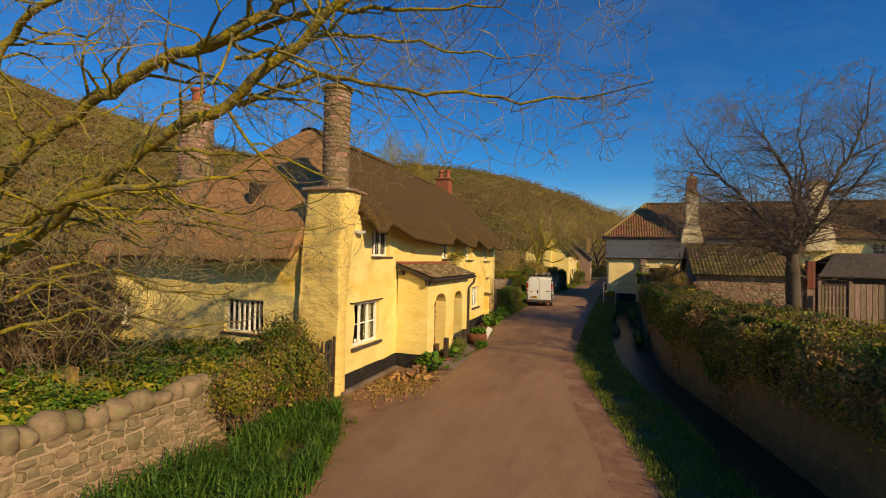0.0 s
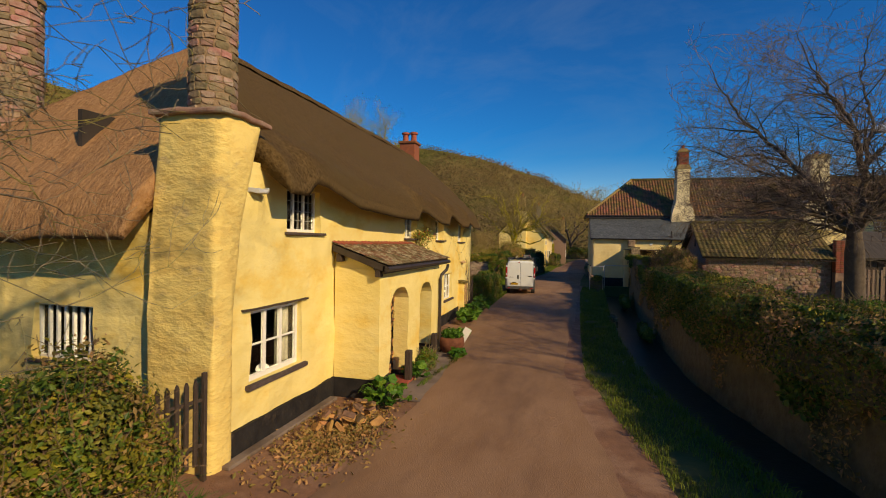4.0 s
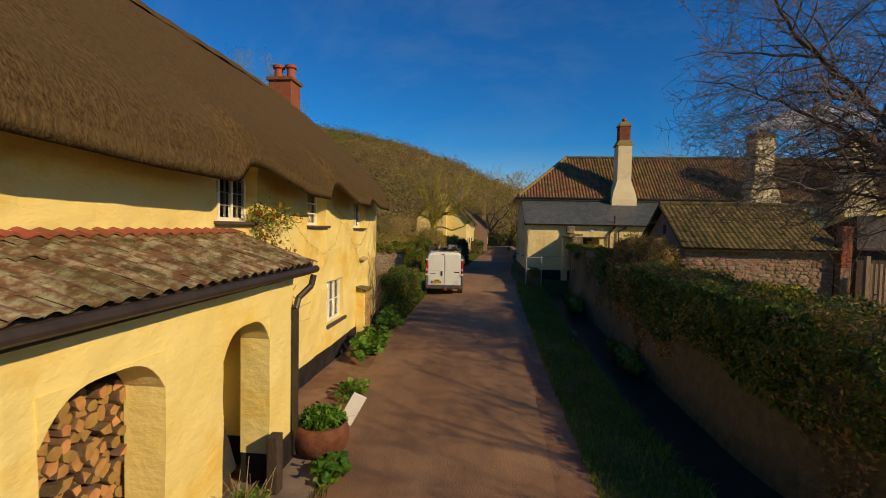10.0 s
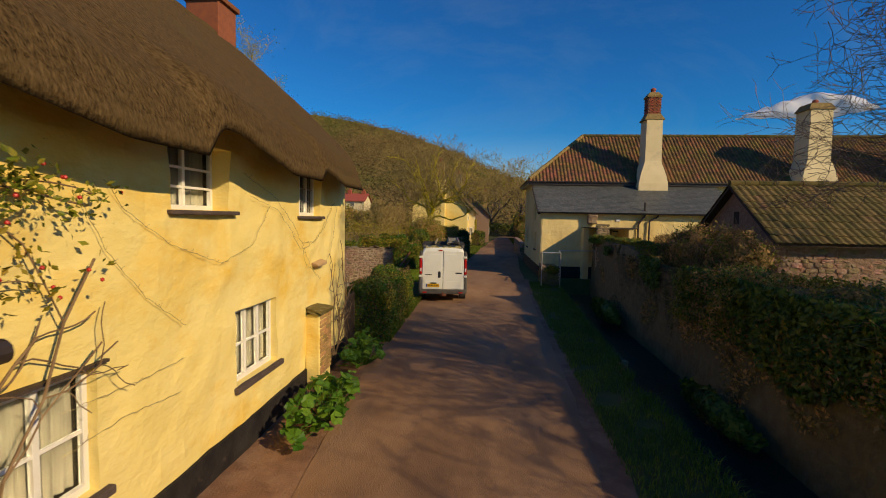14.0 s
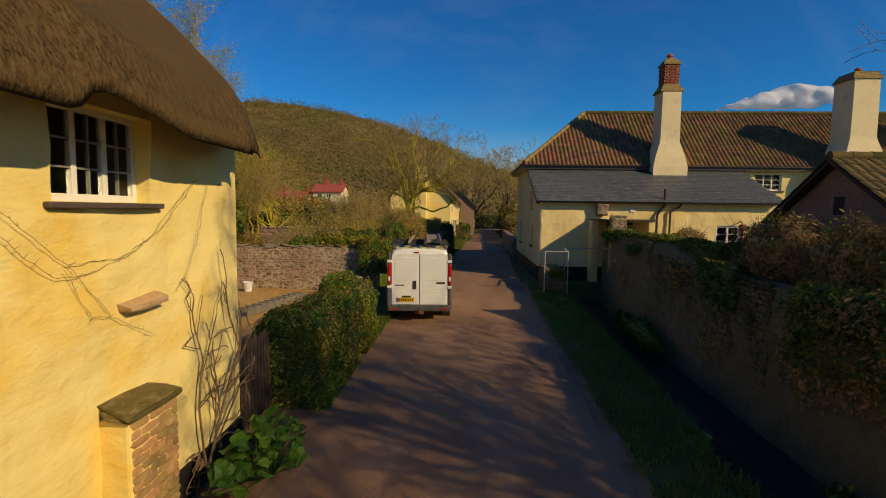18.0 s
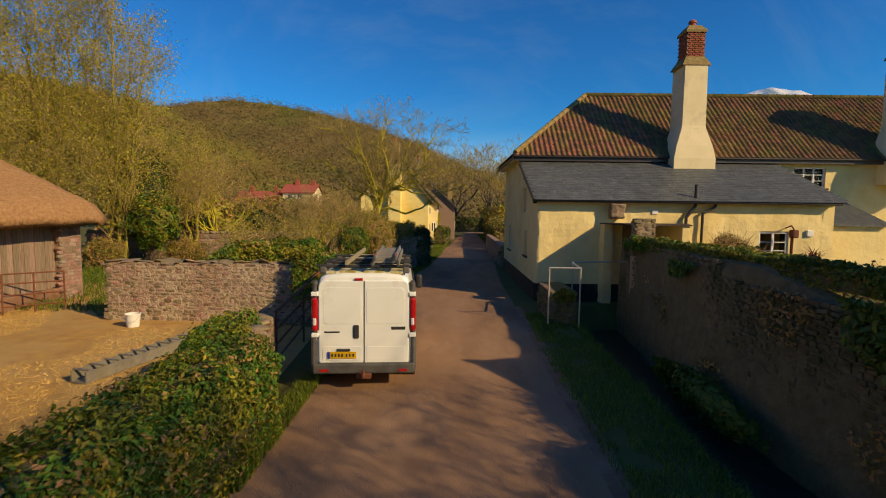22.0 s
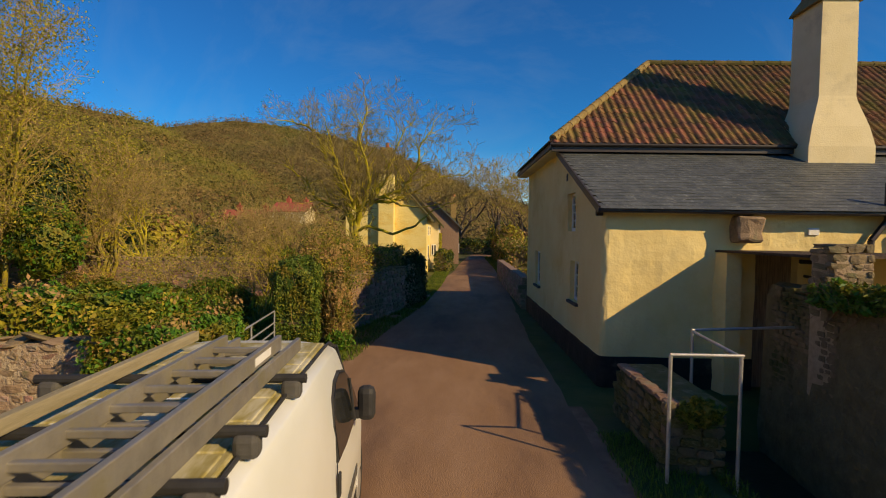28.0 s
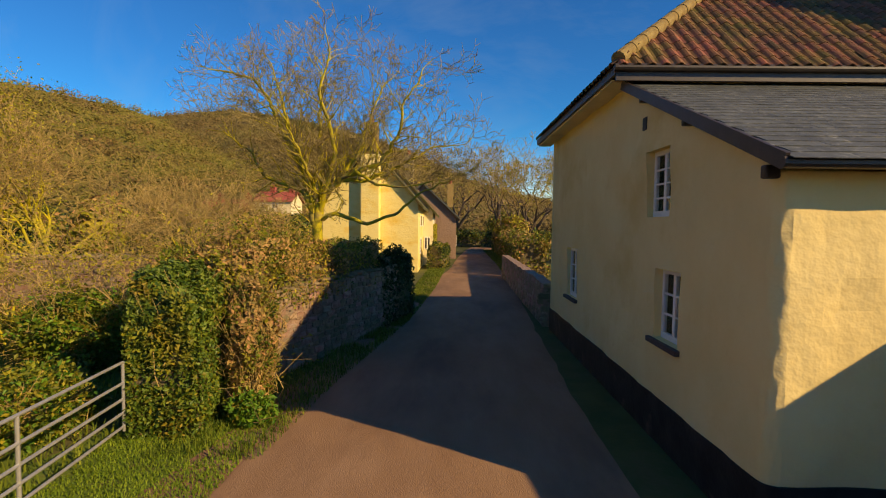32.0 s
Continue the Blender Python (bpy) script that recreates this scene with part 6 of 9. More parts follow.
for sx in (-1, 1):
    part("side_rub_strip", boxm(min(sx * 0.945, sx * 0.962), max(sx * 0.945, sx * 0.962), 0.4, 4.2, 0.58, 0.68, 0.006), "grey_plastic", van)
    arch = [(2.98, 1.24), (3.4, 1.2), (3.8, 1.2), (4.14, 1.22), (4.25, 1.27), (4.1, 1.44), (3.92, 1.6), (3.7, 1.72), (3.48, 1.77), (3.25, 1.75), (3.08, 1.67), (2.98, 1.5)]
    for nm, grow_by, lift, mt in (("window_seal", 1.05, 0.004, "plastic"), ("cab_window", 1.0, 0.010, "van_glass")):
        bm = bmesh.new()
        q = [(3.55 + (y - 3.55) * grow_by, 1.47 + (z - 1.47) * grow_by) for y, z in arch]
        a, b = ([bm.verts.new((sx * (0.95 - max(0.0, z - 1.22) * 0.155 + o), y, z)) for y, z in q] for o in (-0.05, lift))
        bm.faces.new(a)
        bm.faces.new(b)
        for i in range(len(q)):
            bm.faces.new((a[i], a[(i + 1) % len(q)], b[(i + 1) % len(q)], b[i]))
        part(nm, bm, mt, van, "dark cab side window with an arched top" if nm == "cab_window" else "")
    part("window_bar", tubem((sx * 0.962, 3.93, 1.2), (sx * 0.908, 3.9, 1.6), 0.014, n=6), "plastic", van)
    part("door_gap", tubem((sx * 0.951, 2.9, 0.62), (sx * 0.948, 2.9, 1.25), 0.006, n=5), "plastic", van)
    mir = part("wing_mirror", boxm(min(sx * 0.98, sx * 1.17), max(sx * 0.98, sx * 1.17), 3.95, 4.1, 1.17, 1.5, 0.065), "plastic", van, "large black wing mirror")
    part("mirror_arm", boxm(min(sx * 0.92, sx * 1.0), max(sx * 0.92, sx * 1.0), 3.97, 4.07, 1.2, 1.28), "plastic", mir)
    part("cab_door_handle", boxm(min(sx * 0.95, sx * 0.975), max(sx * 0.95, sx * 0.975), 2.9, 2.97, 0.98, 1.16, 0.01), "plastic", van)
    for y in (0.95, 4.45):
        wh = part("wheel", tube(bmesh.new(), (sx * 0.72, y, 0.33), (sx * 0.94, y, 0.33), 0.33, n=28), "rubber", van)
        part("rim", tube(bmesh.new(), (sx * 0.90, y, 0.33), (sx * 0.953, y, 0.33), 0.21, 0.17, n=20), "steel", wh)
        part("wheel_arch", tube(bmesh.new(), (sx * 0.70, y, 0.36), (sx * 0.945, y, 0.36), 0.39, n=28), "plastic", van)
# windscreen
bm = bmesh.new()
q = [(-0.74, 4.13, 1.84), (0.74, 4.13, 1.84), (0.82, 4.67, 1.21), (-0.82, 4.67, 1.21)]
a = [bm.verts.new((x, y + 0.02, z + 0.02)) for x, y, z in q]
b = [bm.verts.new((x, y, z)) for x, y, z in q]
bm.faces.new(a)
bm.faces.new(b)
for i in range(4):
    bm.faces.new((a[i], a[(i + 1) % 4], b[(i + 1) % 4], b[i]))
part("windscreen", bm, "plastic", van, "dark windscreen")
# roof rack
for y in (0.15, 0.82, 1.32, 2.15):
    bar = part("roof_bar", tube(bmesh.new(), (-0.86, y, 2.085), (0.86, y, 2.085), 0.028, n=10), "plastic", van, "black roof bar")
    for sx in (-1, 1):
        part("bar_foot", boxm(min(sx * 0.70, sx * 0.83), max(sx * 0.70, sx * 0.83), y - 0.05, y + 0.05, 1.97, 2.08, 0.03), "grey_plastic", bar)


def ladder(name, x0, x1, y0, y1, z, label, tilt=0.0):
    """A double-section aluminium ladder lying flat."""
    lad = thing(name, ((x0 + x1) / 2, y0, z), label, "ladder")
    for x in (x0, x1):
        part("stile", boxm(x - 0.018, x + 0.018, y0, y1, z - 0.05, z + 0.05, 0.006), "alu", lad)
        part("rubber_foot", boxm(x - 0.022, x + 0.022, y0 - 0.02, y0 + 0.03, z - 0.053, z + 0.053, 0.01), "grey_plastic", lad, "grey rubber foot")
    n = int((y1 - y0) / 0.26)
    for k in range(n):
        y = y0 + 0.18 + 0.26 * k
        part("rung", boxm(x0, x1, y - 0.016, y + 0.016, z - 0.018, z + 0.018, 0.006), "alu", lad)
    return lad


M["tan_board"] = material("grey_plank", (0.26, 0.22, 0.13), (0.36, 0.31, 0.20), 4, 0.85, bump=0.3, stretch=(6, 0.5, 6))
VANX, VANY, VANR = -4.51, 35.85, 4.6
vm = Matrix.Translation((VANX, VANY, 0)) @ Euler((0, 0, radians(VANR))).to_matrix().to_4x4() @ Matrix.Diagonal((0.985, 1.012, 1.012, 1))
van.matrix_basis = vm
TALL = 1.105
for ob in van.children_recursive:
    for v in ob.data.vertices:
        v.co.z = 0.5 + (v.co.z - 0.5) * TALL if v.co.z > 0.5 else v.co.z
lads = [ladder("ladder", 0.15, 0.62, -0.02, 2.8, 2.325, "weathered aluminium extension ladder lying on the roof bars"), ladder("ladder", 0.19, 0.57, -0.05, 2.45, 2.42, "upper aluminium ladder section with rungs showing")]
for x in (0.19, 0.57):
    part("end_cap", boxm(x - 0.024, x + 0.024, 0.1, 0.16, 2.465, 2.482, 0.003), "red_lens", lads[1], "small red plastic clip")
part("label_plate", boxm(0.5885, 0.5905, 1.9, 2.2, 2.395, 2.445), "white", lads[1], "white paper label")
plank = thing("roof_plank", (-0.32, 0.0, 2.31), "grey weathered rail lying on the roof bars", "plank")
part("board", boxm(-0.35, -0.29, 0.0, 3.1, 2.285, 2.365, 0.008), "tan_board", plank)
for ob in lads + [plank]:
    ob.matrix_basis = vm @ Matrix.Translation(ob.location) @ Euler((0, 0, radians(-0.6))).to_matrix().to_4x4()

# ---- distance ----
H0 = Vector((-3, 25, 0))


def slope_mesh(name, line, inner, crest, outer, power, rough, mat, label, step=0.5):
    """A hillside seen from the village: heights rise from the inner radius to a crest whose elevation angles are given by azimuth."""
    tab = np.array(line)
    az = np.radians(np.arange(tab[0, 0], tab[-1, 0] + 0.01, step))
    rad = np.concatenate([np.linspace(inner, crest, 80), np.linspace(crest, outer, 8)[1:]])
    v = []
    for a in az:
        top = math.tan(math.radians(np.interp(math.degrees(a), tab[:, 0], tab[:, 1]))) * crest
        for q in rad:
            t = min(1.0, (q - inner) / (crest - inner))
            h = top * t ** power if q <= crest else top * (1 - 0.8 * (q - crest) / (outer - crest))
            x, y = H0.x + q * math.sin(a), H0.y + q * math.cos(a)
            h += rough * t * (1 - 0.7 * (q >= crest)) * (2.6 * noise.noise(Vector((x * 0.02, y * 0.02, 1))) + 1.4 * noise.noise(Vector((x * 0.11, y * 0.11, 3))) + 1.0 * noise.noise(Vector((x * 0.3, y * 0.3, 5))))
            v.append((x, y, h - 0.3))
    nr = len(rad)
    f = [(i * nr + j, i * nr + j + 1, (i + 1) * nr + j + 1, (i + 1) * nr + j) for i in range(len(az) - 1) for j in range(nr - 1)]
    tagged(raw(name, v, f, mat, smooth=False), label, "hill", kind="structure")
    return np.array(v).reshape(len(az), nr, 3)


def wooded(hv, n, a0, a1, leaf, size, mat, label, seed, rows=(10, 82)):
    """Tree crowns as small loose clumps over a hillside."""
    r = np.random.default_rng(seed)
    ai, ri = r.uniform(a0 * len(hv), a1 * len(hv) - 1, n), rows[0] + (rows[1] - rows[0]) * r.uniform(0, 1, n) ** 0.8
    size_of = r.uniform(0.6, 1.4, n)[:, None, None]
    cen = hv[ai.astype(int), ri.astype(int)] + r.normal(0, 2, (n, 3)) * [1, 1, 0.1] + [0, 0, size * 0.7]
    pts = (cen[:, None] + r.normal(0, 1, (n, 16, 3)) * size_of * [size * 0.75, size * 0.75, size * 0.6]).reshape(-1, 3)
    v, f = leaf_quads(pts, leaf, 0.6, seed=seed + 1, normals=np.tile([0.45, -0.6, 0.6], (len(pts), 1)))
    tagged(raw("woodland", v, f, mat), label, "woods", kind="stuff")


SKY_LINE = [(-140, 5), (-110, 6), (-80, 7), (-50, 8), (-40, 9), (-34, 9.9), (-30, 10.6), (-27, 11.35), (-24, 11.85), (-20, 11.75), (-15, 11.2), (-11, 10.45), (-8.5, 9.7), (-3, 8.0), (-1, 6.8), (2, 5.6), (5, 4.5), (10, 3.3), (20, 2.0), (40, 1.4), (70, 1.5), (120, 2.0)]
SPUR_LINE = [(-128, 6), (-105, 12), (-80, 16), (-66, 16.5), (-61.5, 15.3), (-56, 14.5), (-50, 13.4), (-46, 12.6), (-42.5, 12.1), (-38, 11.6), (-33, 11.2), (-30, 10.5), (-28, 9.5), (-23.5, 7.5), (-20, 6.4), (-15, 4.6), (-9, 2.0)]
M["spur"] = material("scrubby_hillside", (0.20, 0.165, 0.045), (0.15, 0.15, 0.035), 0.08, 0.98, bump=1.0, bump_scale=0.5, c3=(0.17, 0.115, 0.05), c3_scale=0.03, c3_at=0.5, lump=1.0, lump_scale=0.15, spec=0.05)
M["spur_tree"] = material("budding_scrub", (0.23, 0.20, 0.055), (0.17, 0.17, 0.04), 0.05, 0.95, bump=0, island=0.35, trans=0.3, c3=(0.20, 0.13, 0.055), c3_scale=0.025, c3_at=0.5, spec=0.05)
hv = slope_mesh("hillside", SKY_LINE, 95, 520, 700, 1.7, 1.0, "hill", "steep brown-green wooded hillside above the village")
wooded(hv, 10000, 0.40, 0.62, 1.0, 2.6, "hill_tree", "winter woodland covering the hillside", 11)
hv = slope_mesh("hill_spur", SPUR_LINE, 105, 300, 420, 1.25, 0.7, "spur", "nearer scrub-covered spur of the hill", 0.6)
wooded(hv, 6000, 0.45, 1.0, 0.75, 1.7, "spur_tree", "yellow-brown scrub on the hill spur", 13)

# one small heaped cloud low in the sky
bm = bmesh.new()
r = np.random.default_rng(77)
for k in range(46):
    u = r.uniform(-1, 1)
    h = (1 - u * u) * (0.7 + 0.45 * u)
    q = r.uniform(9, 15) * (0.35 + 0.65 * (1 - abs(u)))
    c = Vector((364 + 72 * u, 612 + r.normal(0, 5), 130 + 5 * u + r.uniform(0, 24) * h))
    vs = bmesh.ops.create_icosphere(bm, subdivisions=3, radius=1, matrix=Matrix.Translation(c) @ Matrix.Diagonal((q * 1.5, q, q * 0.62, 1)))["verts"]
    for vv in vs:
        vv.co += noise.noise_vector(vv.co * 0.07) * 3.5 + noise.noise_vector(vv.co * 0.25) * 0.7
cl = tagged(part("cloud", bm, "cloud", None, smooth=True), "small white heaped cloud in the blue sky", "cloud", kind="structure")
skin_ = cl.modifiers.new("skin", "REMESH")
skin_.mode, skin_.voxel_size, skin_.use_smooth_shade = "VOXEL", 2.4, True
ease = cl.modifiers.new("ease", "SMOOTH")
ease.iterations, ease.factor = 18, 0.6

# ---- walls along the lane ----
def rubble_wall(name, p0, p1, h, thick, label, pools, core, seed, course=0.15, width=0.32, z0=0.0, cope=0.0, limit=300, both=False, lay=None, proud=0.012):
    """A free-standing rubble wall: earth core, single stones on its seen face, rough upright coping."""
    t = thing(name, ((p0[0] + p1[0]) / 2, (p0[1] + p1[1]) / 2, z0), label, "wall")
    a, b = Vector((*p0, 0)), Vector((*p1, 0))
    d = (b - a).normalized()
    nrm = Vector((d.y, -d.x, 0))
    n = max(2, int((b - a).length / 0.3))
    bm = bmesh.new()
    rows = []
    for k in range(n + 1):
        c = a.lerp(b, k / n)
        hh = h + 0.05 * noise.noise(Vector((c.x * 1.2, c.y * 1.2, seed)))
        rows.append([bm.verts.new((*(c + nrm * o).xy, z)) for o, z in ((-0.02, z0), (-0.02, hh), (-thick, hh), (-thick, z0))])
    for q, w in zip(rows, rows[1:]):
        for i in range(4):
            bm.faces.new((q[i], q[(i + 1) % 4], w[(i + 1) % 4], w[i]))
    bm.faces.new(rows[0])
    bm.faces.new(rows[-1])
    part("wall_core", bm, core, t)
    q0, q1 = lay if lay else (p0, p1)
    rubble(t, q0, q1, z0 + 0.01, h, 0.16, pools, course, width, seed, limit, out=proud)
    rubble(t, (a - nrm * thick).xy, a.xy, z0 + 0.01, h, 0.16, pools, course, width, seed + 1, 40, out=0.012)
    if cope:
        r = np.random.default_rng(seed + 50)
        u = 0.0
        while u < (b - a).length - 0.1:
            w = r.uniform(0.16, 0.42)
            c = a + d * (u + w / 2) - nrm * (thick / 2 - 0.02)
            hh = cope * r.uniform(0.7, 1.3)
            piece("coping_stone", POOL["boulder"][int(r.integers(7))], Matrix.Translation((c.x, c.y, h + hh * 0.36)) @ Euler((r.normal(0, 0.15), r.normal(0, 0.12), math.atan2(d.y, d.x) + r.normal(0, 0.1))).to_matrix().to_4x4() @ Matrix.Diagonal((w * 1.15, thick * 1.05, hh * 1.1, 1)), t)
            u += w
    return t


def cloud(n, centre, size, seed, shell=0.55):
    """Points in an uneven ellipsoid, thicker towards its outside."""
    r = np.random.default_rng(seed)
    d = r.normal(size=(n, 3))
    d /= np.linalg.norm(d, axis=1)[:, None]
    k = r.uniform(shell, 1.0, n) ** 0.7
    lump = np.array([0.75 + 0.4 * noise.noise(Vector(q) * 2.3 + Vector((seed, 0, 0))) for q in d])
    p = d * (k * lump)[:, None] * np.asarray(size) + np.asarray(centre)
    return p


def shrub(name, centre, size, label, mats, n, leaf, seed, twig="twig", twigs=60, ground=0.0, category="shrub"):
    """A bush: twiggy stems from one foot and leaves of one or more colours."""
    t = thing(name, (centre[0], centre[1], ground), label, category)
    r = np.random.default_rng(seed)
    out = []
    for k in range(twigs):
        tip = cloud(1, centre, size, seed * 77 + k, 0.7)[0]
        b = np.array([centre[0] + r.normal(0, size[0] * 0.2), centre[1] + r.normal(0, size[1] * 0.2), ground])
        mid = (b + tip) / 2 + r.normal(0, 0.08, 3)
        out += [(*b, *mid, 0.012, 0.008), (*mid, *tip, 0.008, 0.004)]
        for q in range(3):
            e = tip + r.normal(0, 0.16, 3)
            out.append((*(mid + (tip - mid) * r.uniform(0.3, 1)), *e, 0.005, 0.003))
    if out:
        v, f = tubes_mesh(out, 4)
        raw("twig_mass", v, f, twig, t, kind="stuff")
    for k, (m, share) in enumerate(mats):
        p = cloud(int(n * share), centre, size, seed + 31 * k)
        p = p[p[:, 2] > ground + 0.02]
        v, f = leaf_quads(p, leaf, seed=seed + k)
        raw("leaves", v, f, m, t, kind="stuff")
    return t


def hedge(name, p0, p1, z0, z1, thick, label, mats, n, leaf, seed, wild=0.12, twig="twig"):
    """A hedge: twigs inside, leaves over its top and sides with an uneven skin."""
    t = thing(name, ((p0[0] + p1[0]) / 2, (p0[1] + p1[1]) / 2, z0), label, "hedge")
    a, b = np.array(p0, float), np.array(p1, float)
    L = np.linalg.norm(b - a)
    d = (b - a) / L
    nn = np.array([d[1], -d[0]])
    bm = bmesh.new()
    rows = []
    m = max(3, int(L / 0.4))
    for k in range(m + 1):
        c = a + (b - a) * k / m
        w = thick * (0.40 + 0.05 * noise.noise(Vector((k, seed, 0))))
        zt = z1 - 0.12 + 0.08 * noise.noise(Vector((k * 0.7, seed, 3)))
        rows.append([bm.verts.new((*(c + nn * s * w * q), z)) for s, q, z in ((1, 1, z0), (1, 0.95, z0 + (zt - z0) * 0.7), (1, 0.5, zt), (-1, 0.5, zt), (-1, 0.95, z0 + (zt - z0) * 0.7), (-1, 1, z0))])
    for q, w in zip(rows, rows[1:]):
        for i in range(6):
            bm.faces.new((q[i], q[(i + 1) % 6], w[(i + 1) % 6], w[i]))
    bm.faces.new(rows[0])
    bm.faces.new(rows[-1])
    part("hedge_core", bm, "bank", t)
    r = np.random.default_rng(seed)
    for k, (mt, share) in enumerate(mats):
        q = int(n * share)
        u = r.uniform(-0.02, 1.02, q)
        ang = r.uniform(-0.25, math.pi + 0.25, q)
        ca, sa = np.cos(ang), np.sin(ang)
        sx, sz = np.sign(ca) * np.abs(ca) ** 0.5, np.sign(sa) * np.abs(sa) ** 0.55
        bump = np.array([1 + wild * 1.6 * noise.noise(Vector((uu * L * 0.9, aa * 1.3, seed + k))) + wild * 0.8 * noise.noise(Vector((uu * L * 3, aa * 3, seed))) for uu, aa in zip(u, ang)])
        k2 = r.uniform(0.84, 1.04, q) * bump
        mid = z0 + (z1 - z0) * 0.35
        off = sx * thick / 2 * k2
        z = np.where(sa > 0, mid + sz * (z1 - mid) * k2, mid - r.uniform(0, 1, q) * (mid - z0))
        p = np.stack([a[0] + d[0] * L * u + nn[0] * off, a[1] + d[1] * L * u + nn[1] * off, z], 1)
        nrm = np.stack([nn[0] * sx, nn[1] * sx, sz], 1)
        qe = max(40, int(q * min(0.3, thick / (L + thick) * 0.5)))
        se = r.choice([0.0, 1.0], qe)
        oe = r.uniform(-0.5, 0.5, qe) * thick * 0.95
        ze = z0 + (z1 - z0) * (1 - 0.35 * np.abs(oe * 2 / thick) ** 3) * r.uniform(0, 1, qe)
        ex = np.where(se > 0, 1, -1) * r.uniform(-0.02, 0.1, qe)
        pe = np.stack([a[0] + d[0] * (L * se + ex) + nn[0] * oe, a[1] + d[1] * (L * se + ex) + nn[1] * oe, ze], 1)
        ne = np.stack([d[0] * np.sign(se - 0.5), d[1] * np.sign(se - 0.5), np.full(qe, 0.3)], 1)
        v, f = leaf_quads(np.concatenate([p, pe]), leaf, seed=seed + 9 * k, normals=np.concatenate([nrm * 0.9, ne * 0.9]))
        raw("leaves", v, f, mt, t, kind="stuff")
    return t


def grass(name, rows, n, h, w, label, mat="grass", seed=5, lean=0.7, z=0.0):
    """Blades over a strip of ground. rows: (y, x_left, x_right)."""
    r = np.random.default_rng(seed)
    q = np.array(rows)
    y = r.uniform(q[0, 0], q[-1, 0], n)
    a, b = np.interp(y, q[:, 0], q[:, 1]), np.interp(y, q[:, 0], q[:, 2])
    x = a + (b - a) * r.uniform(0, 1, n)
    k = np.array([noise.noise(Vector((xx * 1.1, yy * 1.1, seed))) for xx, yy in zip(x, y)])
    ok = k > -0.35
    v, f = blades(np.stack([x, y, np.full(n, z)], 1)[ok], h, w, lean, seed)
    return tagged(raw(name, v, f, mat), label, "grass", kind="stuff")


# right-hand garden wall above the stream
gw = thing("garden_wall", (2.4, 16, 0), "tall shaded rubble garden wall above the stream, hung with ivy", "wall")
XW = wall_x
bm = bmesh.new()
rows = []
for k in range(290):
    y = -13 + 0.2 * k
    if y > 44.3:
        break
    zt = 1.98 + 0.1 * noise.noise(Vector((y * 0.4, 1, 1))) + 0.45 * min(1, max(0, (y - 33.5) / 2.5))
    prof = [(0.0, -0.95), (0.02, -0.3), (0.05, 0.4), (0.08, 1.1), (0.12, zt - 0.25), (0.2, zt - 0.06), (0.36, zt), (0.55, zt - 0.08), (0.6, -0.2)]
    rows.append([bm.verts.new((XW(y) + o + 0.05 * noise.noise(Vector((y * 1.4, z * 1.8, 2))) + 0.03 * noise.noise(Vector((y * 4, z * 5, 7))), y, z)) for o, z in prof])
for q, w in zip(rows, rows[1:]):
    for i in range(len(q) - 1):
        bm.faces.new((q[i], q[i + 1], w[i + 1], w[i]))
bm.faces.new(rows[-1])
part("wall_core", bm, "bank", gw, smooth=False)
rubble(gw, (XW(37) + 0.07, 37), (XW(31) + 0.07, 31), -0.6, 2.05, 0.1, ("wallstone",), 0.085, 0.19, 61, 150, out=0.012)
rubble(gw, (XW(43.8) + 0.07, 43.8), (XW(37) + 0.07, 37), -0.6, 2.38, 0.1, ("wallstone",), 0.085, 0.19, 62, 150, out=0.012)
r = np.random.default_rng(41)
n = 60000
y = r.uniform(-6, 43.5, n)
z = 2.2 - 2.9 * r.uniform(0, 1, n) ** 1.5
dens = np.array([noise.noise(Vector((yy * 0.35, zz * 0.5, 3))) + 0.35 * (zz - 0.8) for yy, zz in zip(y, z)])
ok = dens > 0.16 + 0.6 * (y > 30)
x = np.array([XW(yy) for yy in y]) + 0.02 - r.uniform(0, 0.16, n)
v, f = leaf_quads(np.stack([x, y, z], 1)[ok], 0.09, seed=42, normals=np.tile([-0.9, 0, 0.3], (int(ok.sum()), 1)))
raw("ivy", v, f, "ivy", gw, kind="stuff")
n = 30000
y = r.uniform(-6, 43.5, n)
z = r.uniform(-0.6, 2.1, n)
ok = np.array([noise.noise(Vector((yy * 0.5, zz * 0.6, 9))) for yy, zz in zip(y, z)]) > 0.2 + 0.1 * (y > 30)
x = np.array([XW(yy) for yy in y]) + 0.03 - r.uniform(0, 0.1, n)
v, f = leaf_quads(np.stack([x, y, z], 1)[ok], 0.07, seed=43, normals=np.tile([-0.9, 0, 0.2], (int(ok.sum()), 1)))
raw("dead_leaves", v, f, "dry_leaf", gw, kind="stuff")
hm = [("leaf", 0.36), ("dry_leaf", 0.40), ("bud", 0.10), ("dark_leaf", 0.06), ("ivy", 0.08)]
for (ya, yb), q, sd in (((-9, 4.5), 13000, 71), ((4.3, 12.2), 22000, 75), ((12.0, 18.2), 17000, 76)):
    hedge("hedgerow", (wall_x(ya) + 0.7, ya), (wall_x(yb) + 0.7, yb), 0.9, 2.15, 2.5, "wild hedge of bramble and ivy along the wall top", hm, int(q * 1.7), 0.055, sd, 0.24, "tan_twig")
hedge("hedgerow", (3.2, 18.0), (3.25, 30.0), 0.9, 2.15, 2.3, "wild hedge of ivy and dead stalks along the wall top", [("ivy", 0.4), ("leaf", 0.35), ("dry_leaf", 0.25)], 56000, 0.055, 72, 0.24, "tan_twig")
r = np.random.default_rng(79)
